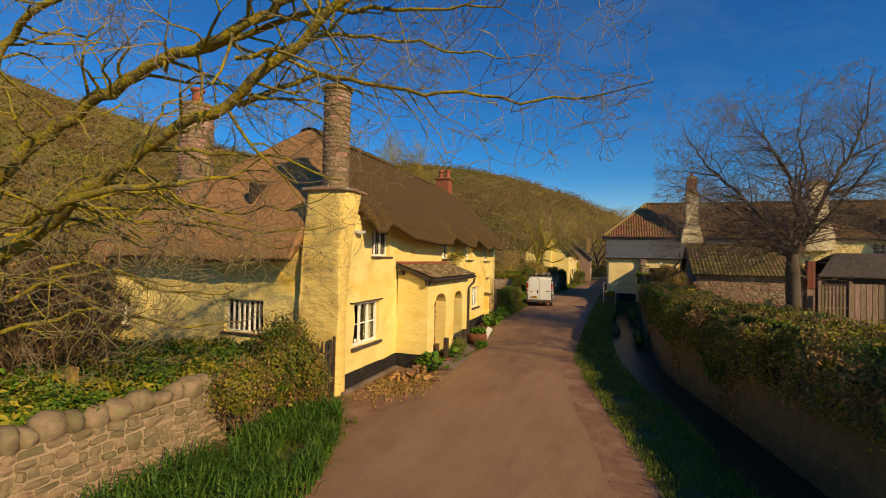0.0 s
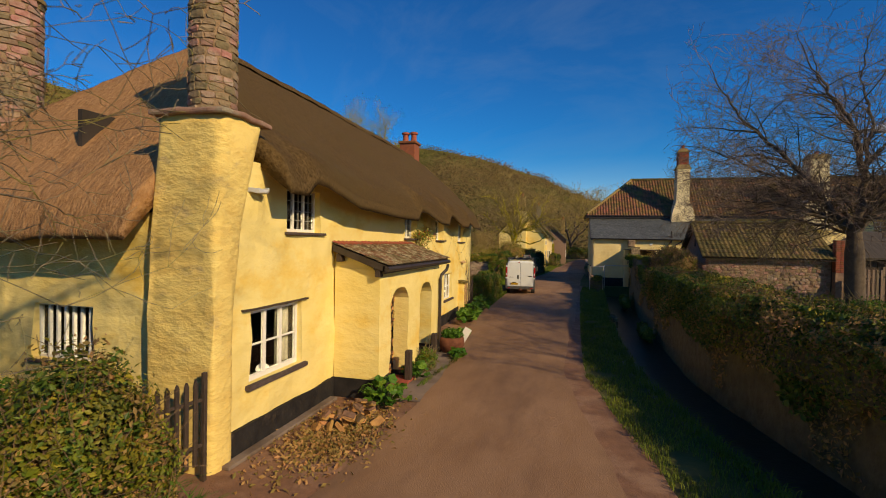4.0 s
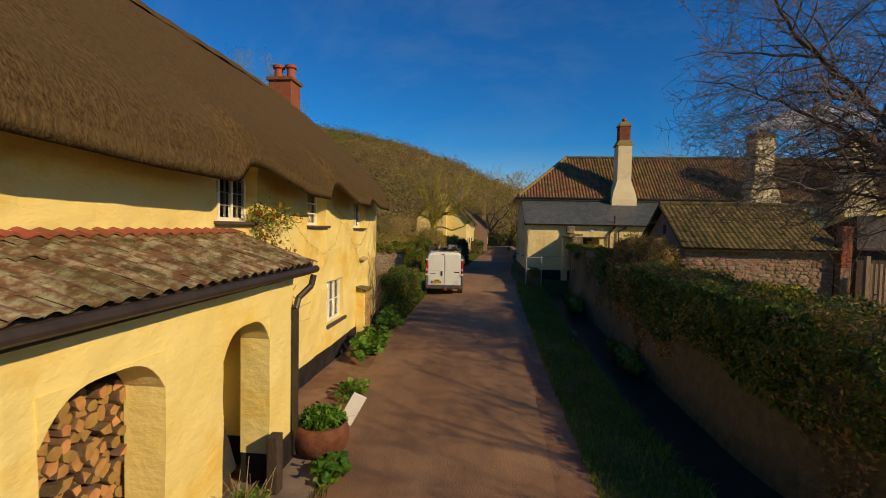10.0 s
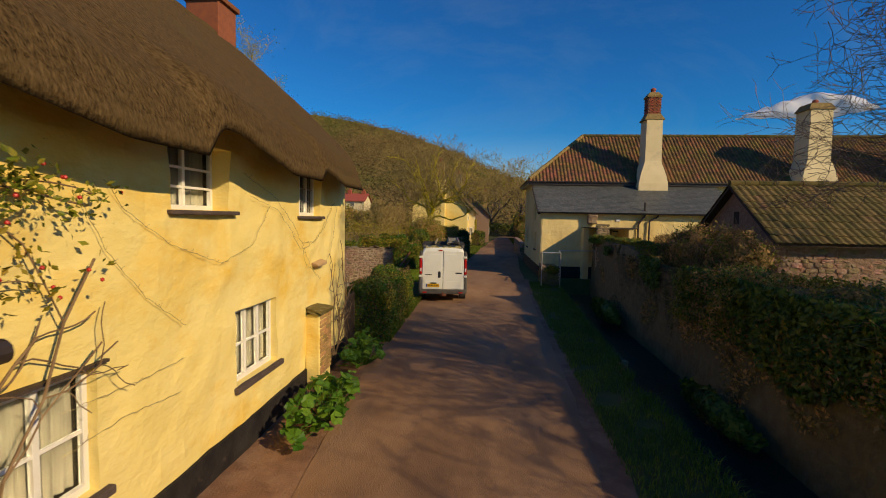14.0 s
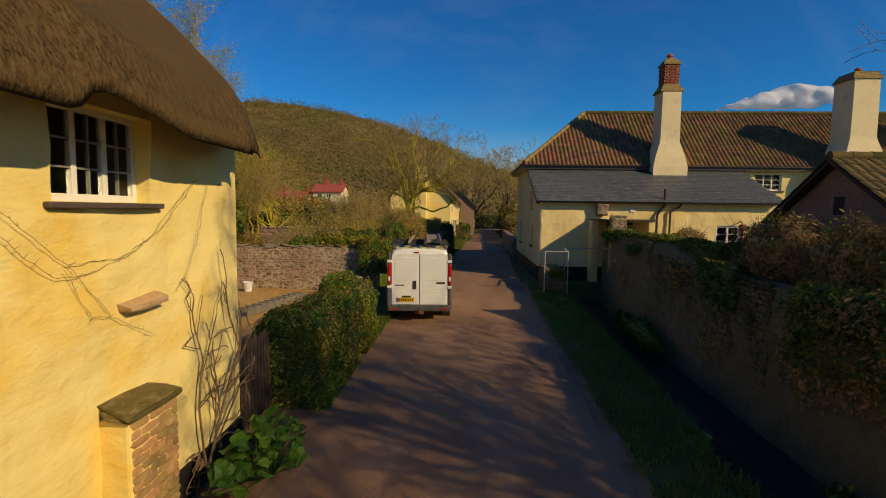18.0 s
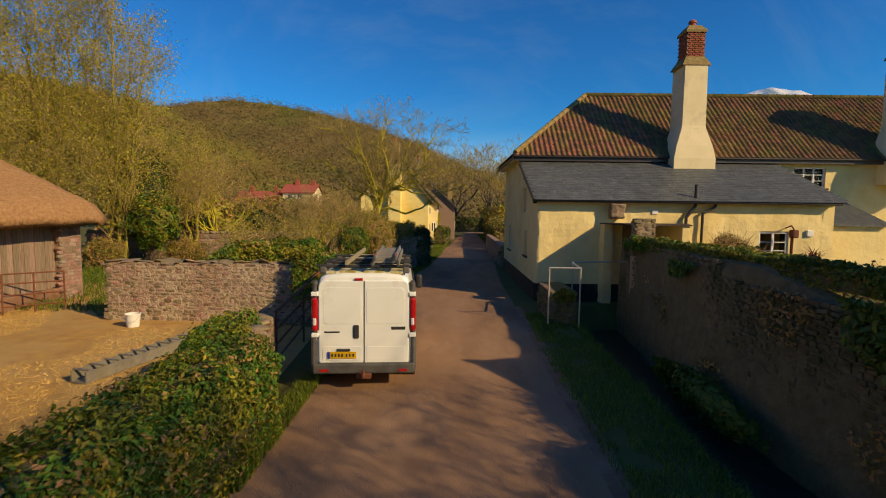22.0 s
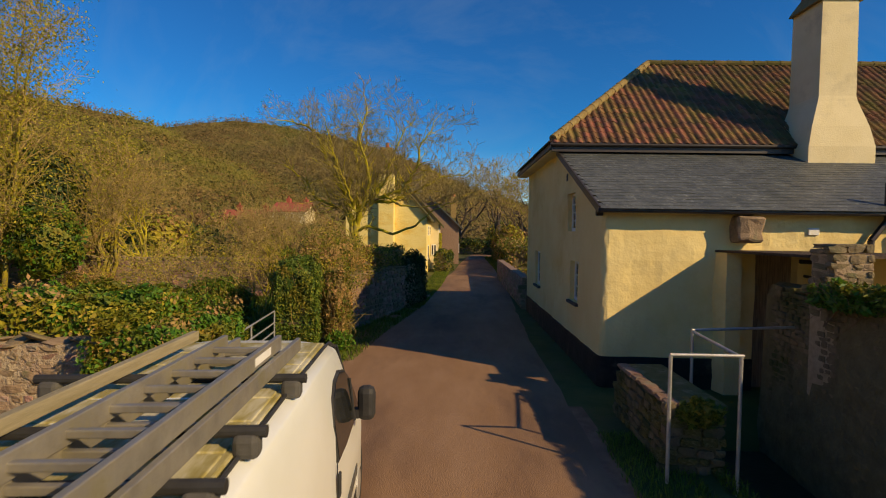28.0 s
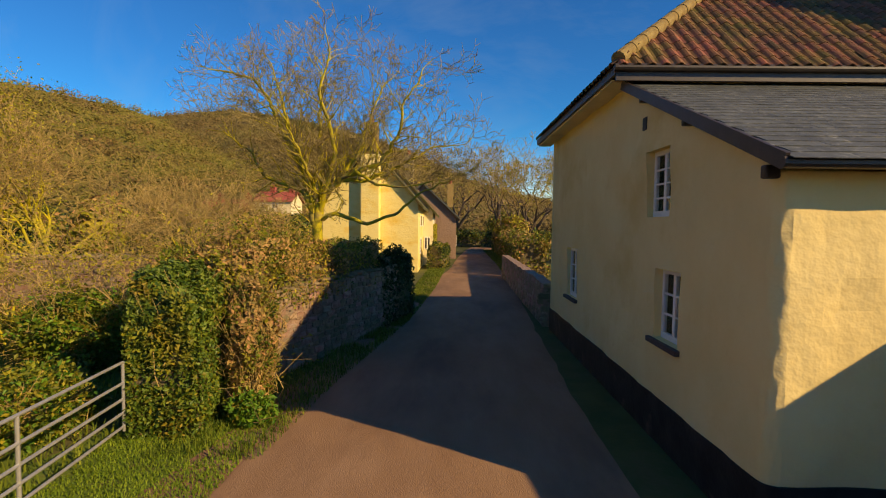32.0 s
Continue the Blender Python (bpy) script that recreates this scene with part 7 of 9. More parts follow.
for k in range(16):
    y = 3.0 + 1.72 * k + r.uniform(-0.5, 0.5)
    mt = ([("leaf", 0.6), ("bright_leaf", 0.4)], [("dry_leaf", 0.7), ("bud", 0.3)], [("dry_leaf", 0.5), ("ivy", 0.5)], [("bud", 0.5), ("leaf", 0.5)])[k % 4]
    q = r.uniform(0.7, 1.15)
    shrub("hedge_bush", (wall_x(y) + r.uniform(0.3, 1.5), y, 2.05), (0.75 * q, 0.9 * q, 0.42 * q), ("green bramble mound on the hedge", "tan dead bracken on the hedge", "brown bramble and ivy on the hedge", "yellow-green bramble on the hedge")[k % 4], mt, 2600, 0.05, 600 + k, "tan_twig", 60, 1.6)
r = np.random.default_rng(78)
n = 900
ya = r.uniform(-2, 30, n)
p = np.stack([np.array([wall_x(q) for q in ya]) + r.uniform(0.0, 1.9, n), ya, r.uniform(1.95, 2.15, n)], 1)
v, f = tubes_mesh(np.concatenate([p, p + np.stack([r.normal(0, 0.1, n), r.normal(0, 0.1, n), r.uniform(0.05, 0.32, n)], 1), np.full((n, 1), 0.005), np.full((n, 1), 0.003)], 1), 4)
tagged(raw("dead_stalks", v, f, "tan_twig"), "short pale dead stalks standing in the hedge", "stalks", kind="stuff")
hedge("wall_ivy", (2.95, 33.6), (3.0, 41.5), 2.2, 2.58, 0.5, "ivy heaped on the wall top", [("leaf", 0.6), ("ivy", 0.4)], 9000, 0.06, 73, 0.25)
shrub("wall_fern", (2.75, 42.0, 2.35), (0.4, 0.7, 0.35), "green ivy and ferns on the wall end", [("bright_leaf", 0.5), ("leaf", 0.5)], 2200, 0.07, 79, "twig", 30, 2.2)
hedge("hedgerow", (6.0, 44.0), (11.5, 43.6), 0.0, 1.45, 0.9, "garden hedge in front of the lean-to windows", [("leaf", 0.7), ("dry_leaf", 0.3)], 9000, 0.09, 74, 0.25)
shrub("dry_shrub", (3.6, 32.6, 2.35), (1.15, 2.0, 1.1), "leafless brown shrub tangled over the wall", [("dry_leaf", 0.75), ("leaf", 0.25)], 13000, 0.06, 81, "twig", 520, 1.0)
shrub("dry_shrub", (3.55, 30.3, 2.35), (1.15, 1.5, 1.1), "dense brown shrub of fine stems rising over the wall", [("dry_leaf", 0.8), ("leaf", 0.2)], 12000, 0.06, 86, "twig", 520, 1.0)
shrub("dry_shrub", (6.9, 44.3, 2.1), (0.9, 0.4, 0.8), "purple-brown twiggy shrub before the lean-to", [("dry_leaf", 1.0)], 2500, 0.05, 82, "twig", 160, 0.9)
shrub("dry_shrub", (3.4, 37.6, 2.2), (0.9, 1.2, 0.55), "brown bramble spilling over the wall", [("dry_leaf", 0.6), ("leaf", 0.4)], 3500, 0.07, 83, "tan_twig", 120, 1.4)
grass("verge_grass", [(-8, 2.3, 4.0), (0, 2.05, 3.3), (7.6, 0.85, 2.25), (9.6, 0.5, 1.95), (11.8, 0.05, 1.55), (14, -0.4, 1.0), (17.5, -1.0, 0.4), (22, -1.0, 0.15), (30, -0.9, 0.3), (38, -0.75, 0.7), (42.8, -0.5, 0.3)], 40000, 0.11, 0.013, "short green verge grass between lane and stream", seed=51)
grass("bank_grass", [(-6, 3.7, 4.1), (7.6, 2.1, 2.4), (11.8, 1.45, 1.75), (14, 0.9, 1.2), (17.5, 0.3, 0.6), (22, 0.05, 0.35), (30, 0.2, 0.5), (43, 0.75, 1.0)], 8000, 0.22, 0.016, "longer grass hanging over the stream bank", seed=52, lean=1.1, z=-0.08)
sb = thing("retaining_stub", (0.5, 30.2, -0.8), "stub of ochre retaining wall, south stones coloured bright as if sunlit", "wall")
part("core", boxm(0.2, 0.85, 29.9, 31.1, -1.0, -0.28, 0.05), "bank", sb)
# bright ochre on the south stones stands in for sunlight that the wall blocks
rubble(sb, (0.14, 29.8), (0.9, 29.8), -0.95, -0.2, 0.12, ("oldstone",), 0.17, 0.32, 65, 30)
rubble(sb, (0.9, 29.8), (0.9, 31.2), -0.95, -0.5, 0.12, ("wallstone",), 0.15, 0.3, 68, 40)
shrub("stream_plants", (1.9, 36.5, -0.2), (0.35, 2.4, 0.5), "low green plants at the foot of the wall", [("ivy", 0.8), ("leaf", 0.2)], 2600, 0.09, 84, twigs=25, ground=-0.9)
shrub("stream_plants", (1.75, 27.0, -0.4), (0.3, 2.0, 0.4), "low green plants at the foot of the wall", [("ivy", 0.8), ("leaf", 0.2)], 1800, 0.09, 85, twigs=25, ground=-0.9)

# small bridge and handrail by the farmhouse corner
br = thing("stream_bridge", (0.8, 43, 0), "low stone bridge parapet capped with brick", "bridge")
bm = boxm(0.12, 0.85, 41.55, 43.6, -0.9, 0.9, 0.03)
bmesh.ops.subdivide_edges(bm, edges=bm.edges[:], cuts=5, use_grid_fill=True)
for v in bm.verts:
    v.co += noise.noise_vector(v.co * 2.5) * 0.04
part("parapet", bm, "bank", br)
rubble(br, (0.1, 43.6), (0.1, 41.55), 0.0, 0.88, 0.12, ("wallstone", "moss"), 0.12, 0.22, 63, 80)
rubble(br, (0.1, 41.53), (0.87, 41.53), -0.6, 0.88, 0.12, ("wallstone", "moss"), 0.12, 0.22, 64, 60)
for k in range(9):
    piece("cap_brick", POOL["redstone"][k % 7], Matrix.Translation((0.16, 41.65 + 0.225 * k, 0.93)) @ Matrix.Diagonal((0.2, 0.21, 0.07, 1)), br)
part("top_slab", boxm(0.27, 0.88, 41.5, 43.6, 0.88, 0.95, 0.02), "moss", br)
pp = cloud(1500, (0.5, 41.5, 0.85), (0.4, 0.12, 0.25), 69, 0.2)
v, f = leaf_quads(pp, 0.07, seed=70)
raw("ivy", v, f, "leaf", br, kind="stuff")
rail = thing("handrail", (0.4, 41.3, 0), "grey galvanised tube handrail over the stream", "rail")
for a, b in (((-0.04, 41.25, 0), (-0.04, 41.25, 1.7)), ((0.87, 41.25, -0.7), (0.87, 41.25, 1.7)), ((1.07, 42.93, 0.0), (1.07, 42.93, 1.7))):
    part("upright", tubem(a, b, 0.024, n=10), "steel", rail)
for a, b in (((-0.05, 41.25, 1.7), (0.9, 41.25, 1.7)), ((0.87, 41.25, 1.68), (1.07, 42.93, 1.68)), ((1.05, 42.93, 1.7), (3.2, 43.3, 1.72))):
    part("rail", tubem(a, b, 0.024, n=10), "steel", rail)
gp = thing("gate_pillar", (3.15, 42.55, 0), "square rubble gate pillar at the wall end", "pillar")
part("pillar_core", boxm(2.9, 3.45, 42.35, 42.85, 0, 3.0), "mortar", gp)
rubble(gp, (2.9, 42.35), (3.45, 42.35), 2.0, 3.1, 0.14, ("stone", "greystone"), 0.11, 0.24, 66, 70)
rubble(gp, (2.9, 42.85), (2.9, 42.35), 2.0, 3.1, 0.14, ("stone", "greystone"), 0.11, 0.24, 67, 60)
piece("cap_stone", POOL["stone"][2], Matrix.Translation((3.17, 42.6, 3.12)) @ Matrix.Diagonal((0.6, 0.52, 0.08, 1)), gp)

# left garden wall, its plants and the fallen logs
rubble_wall("garden_wall", (-6.85, 0.8), (-6.6, 9.3), 0.98, 0.42, "sunlit grey-brown rubble wall with upright coping stones", ("stone", "stone", "greystone"), "mortar", 91, 0.115, 0.21, 0.0, 0.3, 420)
hedge("garden_plants", (-8.3, 1.0), (-8.2, 9.2), 0.0, 1.35, 2.4, "rank green garden plants with yellow-green heads behind the wall", [("bright_leaf", 0.35), ("leaf", 0.3), ("ivy", 0.2), ("bud", 0.15)], 40000, 0.075, 92, 0.25)
shrub("thicket", (-9.9, 6.2, 2.4), (1.9, 1.6, 1.9), "dense brown thicket of bare twigs by the garden", [("dry_leaf", 0.6), ("leaf", 0.4)], 2200, 0.045, 98, "twig", 700)
shrub("thicket", (-10.6, 3.6, 2.8), (1.9, 1.8, 2.4), "tall brown thicket of bare twigs beside the tree", [("dry_leaf", 0.7), ("leaf", 0.3)], 2200, 0.045, 99, "twig", 700)
hedge("garden_plants", (-11.3, 5.0), (-11.0, 9.6), 0.0, 1.1, 2.6, "green garden shrubs below the cottage window", [("leaf", 0.6), ("dry_leaf", 0.2), ("ivy", 0.2)], 12000, 0.10, 93, 0.25)
hedge("garden_hedge", (-15.5, 2.0), (-15.0, 12.0), 0.0, 2.6, 2.6, "overgrown garden hedge at the side", [("dry_leaf", 0.5), ("leaf", 0.3), ("dark_leaf", 0.2)], 14000, 0.13, 94, 0.3)
shrub("wall_shrub", (-6.5, 8.75, 1.1), (0.95, 1.0, 1.3), "straggly shrub with small green and russet leaves at the cottage corner", [("leaf", 0.45), ("ivy", 0.25), ("dry_leaf", 0.2), ("bud", 0.1)], 15000, 0.05, 95, "twig", 150)
shrub("wall_shrub", (-6.5, 7.5, 0.9), (0.62, 0.9, 0.7), "yellow-green straggling shrub growing over the garden wall", [("leaf", 0.55), ("bud", 0.15), ("dry_leaf", 0.3)], 6500, 0.045, 96, "twig", 110, 0.2)
pf = thing("picket_fence", (-6.35, 9.7, 0), "dark weathered picket fence at the cottage corner", "fence")
fa, fb = Vector((-6.2, 10.28, 0)), Vector((-6.62, 8.5, 0))
part("post", boxm(-0.03, 0.03, -0.03, 0.03, 0, 1.5, 0.008, Matrix.Translation(fa)), "timber", pf)
for k in range(1, 14):
    c = fa.lerp(fb, k / 14)
    bm = boxm(-0.012, 0.012, -0.035, 0.035, 0.25, 1.36 + 0.01 * math.sin(k * 3.1), 0.0, Matrix.Translation(c))
    top = max(q.co.z for q in bm.verts)
    tip = [q for q in bm.verts if q.co.z > top - 0.01]
    bmesh.ops.translate(bm, verts=bmesh.ops.extrude_face_region(bm, geom=[f_ for f_ in bm.faces if all(q in tip for q in f_.verts)])["geom"][:0], vec=(0, 0, 0))
    new_tip = [q for q in bm.verts if q.co.z > top - 0.01 and q not in tip]
    for q in new_tip:
        q.co.z += 0.06
        q.co.y = c.y + (q.co.y - c.y) * 0.15
    part("picket", bm, "timber", pf)
for z in (0.5, 1.12):
    part("rail", tubem(fa + Vector((-0.02, 0, z)), fb + Vector((-0.02, 0, z)), 0.028, n=6), "timber", pf)
shrub("wall_shrub", (-6.1, 9.2, 0.65), (0.5, 0.5, 0.75), "low russet and green shrub before the picket fence", [("leaf", 0.5), ("dry_leaf", 0.4), ("ivy", 0.1)], 4500, 0.045, 197, "twig", 60)
gb = thing("gate_post", (-7.9, 5.4, 0), "orange-stained wooden gate post among the plants", "post")
part("post", boxm(-7.98, -7.84, 5.3, 5.42, 0, 1.62, 0.012), "log", gb)
grass("long_leaves", [(4.2, -6.3, -4.6), (6.0, -6.4, -3.9), (8.5, -6.3, -4.9), (9.4, -6.2, -5.5)], 3600, 0.5, 0.026, "lush strap-like daffodil leaves at the wall foot", "lush", 96, 1.0)
grass("bank_grass", [(-8, -6.3, -3.6), (4, -6.3, -3.7), (9, -6.2, -4.8)], 12000, 0.2, 0.012, "rough grass below the garden wall", seed=97)

r = np.random.default_rng(15)
for k in range(26):
    c = (-5.2 + r.normal(0, 0.26), 12.75 + r.normal(0, 0.3), 0.07 + 0.1 * (k % 3) * (k < 16))
    lg = tagged(new("split_log"), "split log of orange-brown firewood dropped beside the wall", "log", "logs by the wall")
    lg.location = c
    WM[lg] = Matrix.Translation(c)
    rot = Euler((r.uniform(-0.9, 0.9), r.uniform(-0.5, 0.5), r.uniform(0, 6))).to_matrix().to_4x4()
    ln, wd = r.uniform(0.16, 0.3), r.uniform(0.09, 0.16)
    piece("heartwood", POOL["log"][k % 7], Matrix.Translation(c) @ rot @ Matrix.Diagonal((ln, wd, 0.07, 1)), lg)
    piece("bark", POOL["logbark"][k % 7], Matrix.Translation(Vector(c) + Vector((0, 0, 0.03 if k % 3 else -0.03))) @ rot @ Matrix.Diagonal((ln * 0.98, wd * 1.04, 0.06, 1)), lg)
n = 2600
p = np.stack([-5.2 + r.normal(0, 0.4, n), 12.2 + r.normal(0, 0.75, n), np.full(n, 0.022) + r.uniform(0, 0.02, n)], 1)
v, f = leaf_quads(p, 0.055, 0.75, 16)
tagged(raw("wood_chips", v, f, "dry_leaf"), "scattered orange-brown wood chips and bark", "wood chips", kind="stuff")
part("stone_edging", boxm(-6.21, -6.04, 10.6, 13.9, 0.0, 0.06, 0.015), "paving", None)
tagged(bpy.data.objects["stone_edging"], "pale stone edging strip at the plinth foot", "edging", kind="structure")


def broad_plant(c, n, h, label, seed, leaf=0.16):
    """A clump of large rounded leaves on stalks."""
    t = thing("broad_leaved_plant", (c[0], c[1], 0.01), label, "plant")
    rr = np.random.default_rng(seed)
    segs, pts = [], []
    for k in range(n):
        a, q = rr.uniform(0, 6.28), rr.uniform(0.05, 1) ** 0.6
        tip = np.array([c[0] + math.cos(a) * q * c[2], c[1] + math.sin(a) * q * c[3], h * rr.uniform(0.35, 1.0) * (1.15 - 0.6 * q)])
        segs.append((c[0] + math.cos(a) * 0.1, c[1] + math.sin(a) * 0.1, 0.01, *tip, 0.007, 0.005))
        pts.append(tip)
    v, f = tubes_mesh(segs, 4)
    raw("stalk", v, f, "lush", t, kind="stuff")
    bm = bmesh.new()
    for p in pts:
        s = leaf * rr.uniform(0.6, 1.25)
        m = Matrix.Translation(p) @ Euler((rr.normal(0, 0.45), rr.normal(0, 0.45), rr.uniform(0, 6))).to_matrix().to_4x4()
        cv = bm.verts.new(m @ Vector((0, -0.2 * s, -0.03 * s)))
        ring = [bm.verts.new(m @ Vector((s * 0.55 * math.cos(b) * (1 + 0.12 * math.cos(5 * b)), s * 0.55 * math.sin(b) * (1 + 0.12 * math.cos(5 * b)), 0.10 * s * math.sin(3 * b)))) for b in [2 * math.pi * i / 10 for i in range(10)]]
        for i in range(10):
            bm.faces.new((cv, ring[i], ring[(i + 1) % 10]))
    part("leaves", bm, "bright_leaf", t, kind="stuff")
    return t


broad_plant((-5.0, 13.9, 0.55, 0.5), 70, 0.55, "green broad-leaved plant at the porch foot", 101)
broad_plant((-5.0, 15.95, 0.32, 0.4), 48, 0.45, "green broad-leaved plant beside the arch", 102)
broad_plant((-4.5, 18.2, 0.25, 0.3), 34, 0.34, "green broad-leaved plant under the planter", 103)
broad_plant((-5.45, 24.6, 0.45, 1.3), 120, 0.75, "tall green mallow plants along the plinth", 104, 0.18)
broad_plant((-5.6, 27.6, 0.4, 0.9), 90, 0.75, "green mallow plants at the cottage end", 105, 0.18)
broad_plant((-5.05, 21.3, 0.3, 0.7), 50, 0.3, "low green plants at the lane edge", 106, 0.12)
shrub("porch_weeds", (-4.95, 16.75, 0.22), (0.3, 0.55, 0.42), "feathery green weeds by the porch arch", [("leaf", 0.5), ("bright_leaf", 0.5)], 2600, 0.035, 107, "pale_twig", 60)
grass("path_grass", [(15.2, -4.75, -4.6), (16.6, -4.72, -4.5), (18.0, -4.6, -4.35)], 500, 0.1, 0.01, "short grass along the path edge", "grass", 108)
pl = thing("planter", (-4.83, 18.85, 0), "weathered brown tub planter overflowing with green leaves", "planter")
part("tub", lathe(bmesh.new(), (-4.83, 18.85, 0.02), [(0.27, 0), (0.36, 0.1), (0.41, 0.24), (0.39, 0.4), (0.36, 0.46), (0.33, 0.46), (0.31, 0.38)], 22), "rust", pl, smooth=True)
part("soil", lathe(bmesh.new(), (-4.83, 18.85, 0.4), [(0.33, 0), (0.2, 0.03), (0.02, 0.04)], 18), "soil", pl)
v, f = leaf_quads(cloud(900, (-4.83, 18.85, 0.56), (0.42, 0.42, 0.17), 5, 0.3), 0.07, seed=6)
raw("foliage", v, f, "bright_leaf", pl, kind="stuff")
v, f = blades(cloud(260, (-4.83, 18.85, 0.46), (0.36, 0.36, 0.05), 7, 0.1), 0.24, 0.012, 1.2, 8)
raw("blades", v, f, "lush", pl, kind="stuff")
sg = thing("sign_board", (-4.62, 19.75, 0), "small white board leaning by the planter", "sign")
part("board", boxm(-0.12, 0.12, -0.012, 0.012, -0.27, 0.27, 0.004, Matrix.Translation((-4.62, 19.75, 0.34)) @ Euler((0.1, 0.5, 0.4)).to_matrix().to_4x4()), "white", sg)
# cast-iron drain in the lane
dr = thing("drain_cover", (-3.4, 14.2, 0), "rusty cast-iron drain cover set in the lane", "drain")
part("frame", boxm(-3.68, -3.12, 13.98, 14.42, -0.02, 0.022, 0.004), "rust", dr)
for k in range(7):
    part("bar", boxm(-3.62 + 0.075 * k, -3.575 + 0.075 * k, 14.03, 14.37, 0.0, 0.03, 0.004), "rust", dr)
for y, x in ((15.55, -5.05), (17.75, -5.05)):
    bo = thing("wooden_post", (x, y, 0), "short dark timber post by the porch wall", "post")
    part("post", boxm(x - 0.07, x + 0.07, y - 0.09, y + 0.09, 0, 0.75, 0.012), "timber", bo)
# firewood behind the first arch
fw = thing("firewood_stack", (-6.0, 15.3, 0), "neat stack of split round firewood inside the porch", "firewood")
billets = []
for q in range(6):
    me_log = bpy.data.meshes.new("log_end")
    bm = bmesh.new()
    n = (9, 4, 5, 9, 6, 3)[q]
    rings = [[bm.verts.new((x, 0.5 * w * math.cos(a) * (1 + 0.12 * math.sin(3 * a + q)), 0.5 * w * math.sin(a) * (1 + 0.15 * math.cos(2 * a + q)))) for a in [2 * math.pi * (i + 0.25 * math.sin(i * 5 + q)) / n for i in range(n)]] for x, w in ((-0.17, 0.95), (0.155, 1.0), (0.17, 0.93))]
    bm.faces.new(rings[0])
    cap = bm.faces.new(rings[-1])
    for u, w in zip(rings, rings[1:]):
        for i in range(n):
            bm.faces.new((u[i], u[(i + 1) % n], w[(i + 1) % n], w[i])).material_index = 1
    bm.to_mesh(me_log)
    bm.free()
    me_log.materials.append(M["log"])
    me_log.materials.append(M["logbark"])
    billets.append(me_log)
for j in range(20):
    y = 14.55
    while y < 15.95:
        s = r.uniform(0.085, 0.15)
        piece("log", billets[int(r.integers(6))], Matrix.Translation((-5.78 + r.uniform(-0.06, 0.06), y + s / 2, 0.08 + 0.1 * j + r.normal(0, 0.01))) @ Euler((r.uniform(0, 6), r.normal(0, 0.04), r.normal(0, 0.06))).to_matrix().to_4x4() @ Matrix.Diagonal((1, s * 1.08, 0.117, 1)), fw)
        y += s
part("stack_back", boxm(-6.0, -5.95, 14.45, 16.0, 0.05, 2.05), "timber", fw)
dc = thing("draped_sheet", (-5.9, 17.3, 0), "dark grey sheet draped over stored things in the porch", "sheet")
bm = bmesh.new()
rows = [[bm.verts.new((-5.62 - 0.5 * v + 0.03 * math.sin(u * 9 + v * 3), 16.95 + 0.9 * u, 1.35 * math.sin(v * 1.5) * (0.5 + 0.5 * u) + 0.25)) for u in np.linspace(0, 1, 16)] for v in np.linspace(0, 1, 8)]
for p, q in zip(rows, rows[1:]):
    for i in range(15):
        bm.faces.new((p[i], p[i + 1], q[i + 1], q[i]))
part("sheet", bm, "plastic", dc, smooth=True)
part("crate", boxm(-6.1, -5.66, 17.0, 17.8, 0.02, 0.42, 0.01), "timber", dc, "dark crate below the sheet")
# brick-faced buttress with a stone cap
bu = thing("buttress", (-6.05, 26.0, 0), "ochre plastered buttress with worn brick edge and mossy stone cap", "buttress")
bm = boxm(-6.27, -5.99, 25.84, 26.48, 0.0, 1.47, 0.03)
bmesh.ops.subdivide_edges(bm, edges=bm.edges[:], cuts=6, use_grid_fill=True)
for v in bm.verts:
    v.co += noise.noise_vector(v.co * 3) * 0.02
part("body", bm, "cob", bu)
for j in range(17):
    y = 25.86
    k = 0
    while y < 26.46:
        w = min(0.11 if (k == 0 and j % 2) else 0.225, 26.5 - y)
        if j > 2 and w > 0.05:
            piece("brick", POOL["oldbrick"][(j * 3 + k) % 7], Matrix.Translation((-5.992, y + w / 2, 0.1 + 0.081 * j)) @ Matrix.Diagonal((0.045, w - 0.008, 0.073, 1)), bu)
        y += w
        k += 1
piece("cap_stone", POOL["moss"][3], Matrix.Translation((-6.11, 26.16, 1.52)) @ Euler((-0.03, 0.16, 0)).to_matrix().to_4x4() @ Matrix.Diagonal((0.4, 0.76, 0.09, 1)), bu)
lg = thing("stone_ledge", (-6.2, 26.36, 2.38), "small ochre stone ledge set in the plaster", "ledge")
piece("stone", POOL["oldstone"][1], Matrix.Translation((-6.2, 26.36, 2.4)) @ Euler((0.05, 0.3, 0)).to_matrix().to_4x4() @ Matrix.Diagonal((0.2, 0.58, 0.07, 1)), lg)


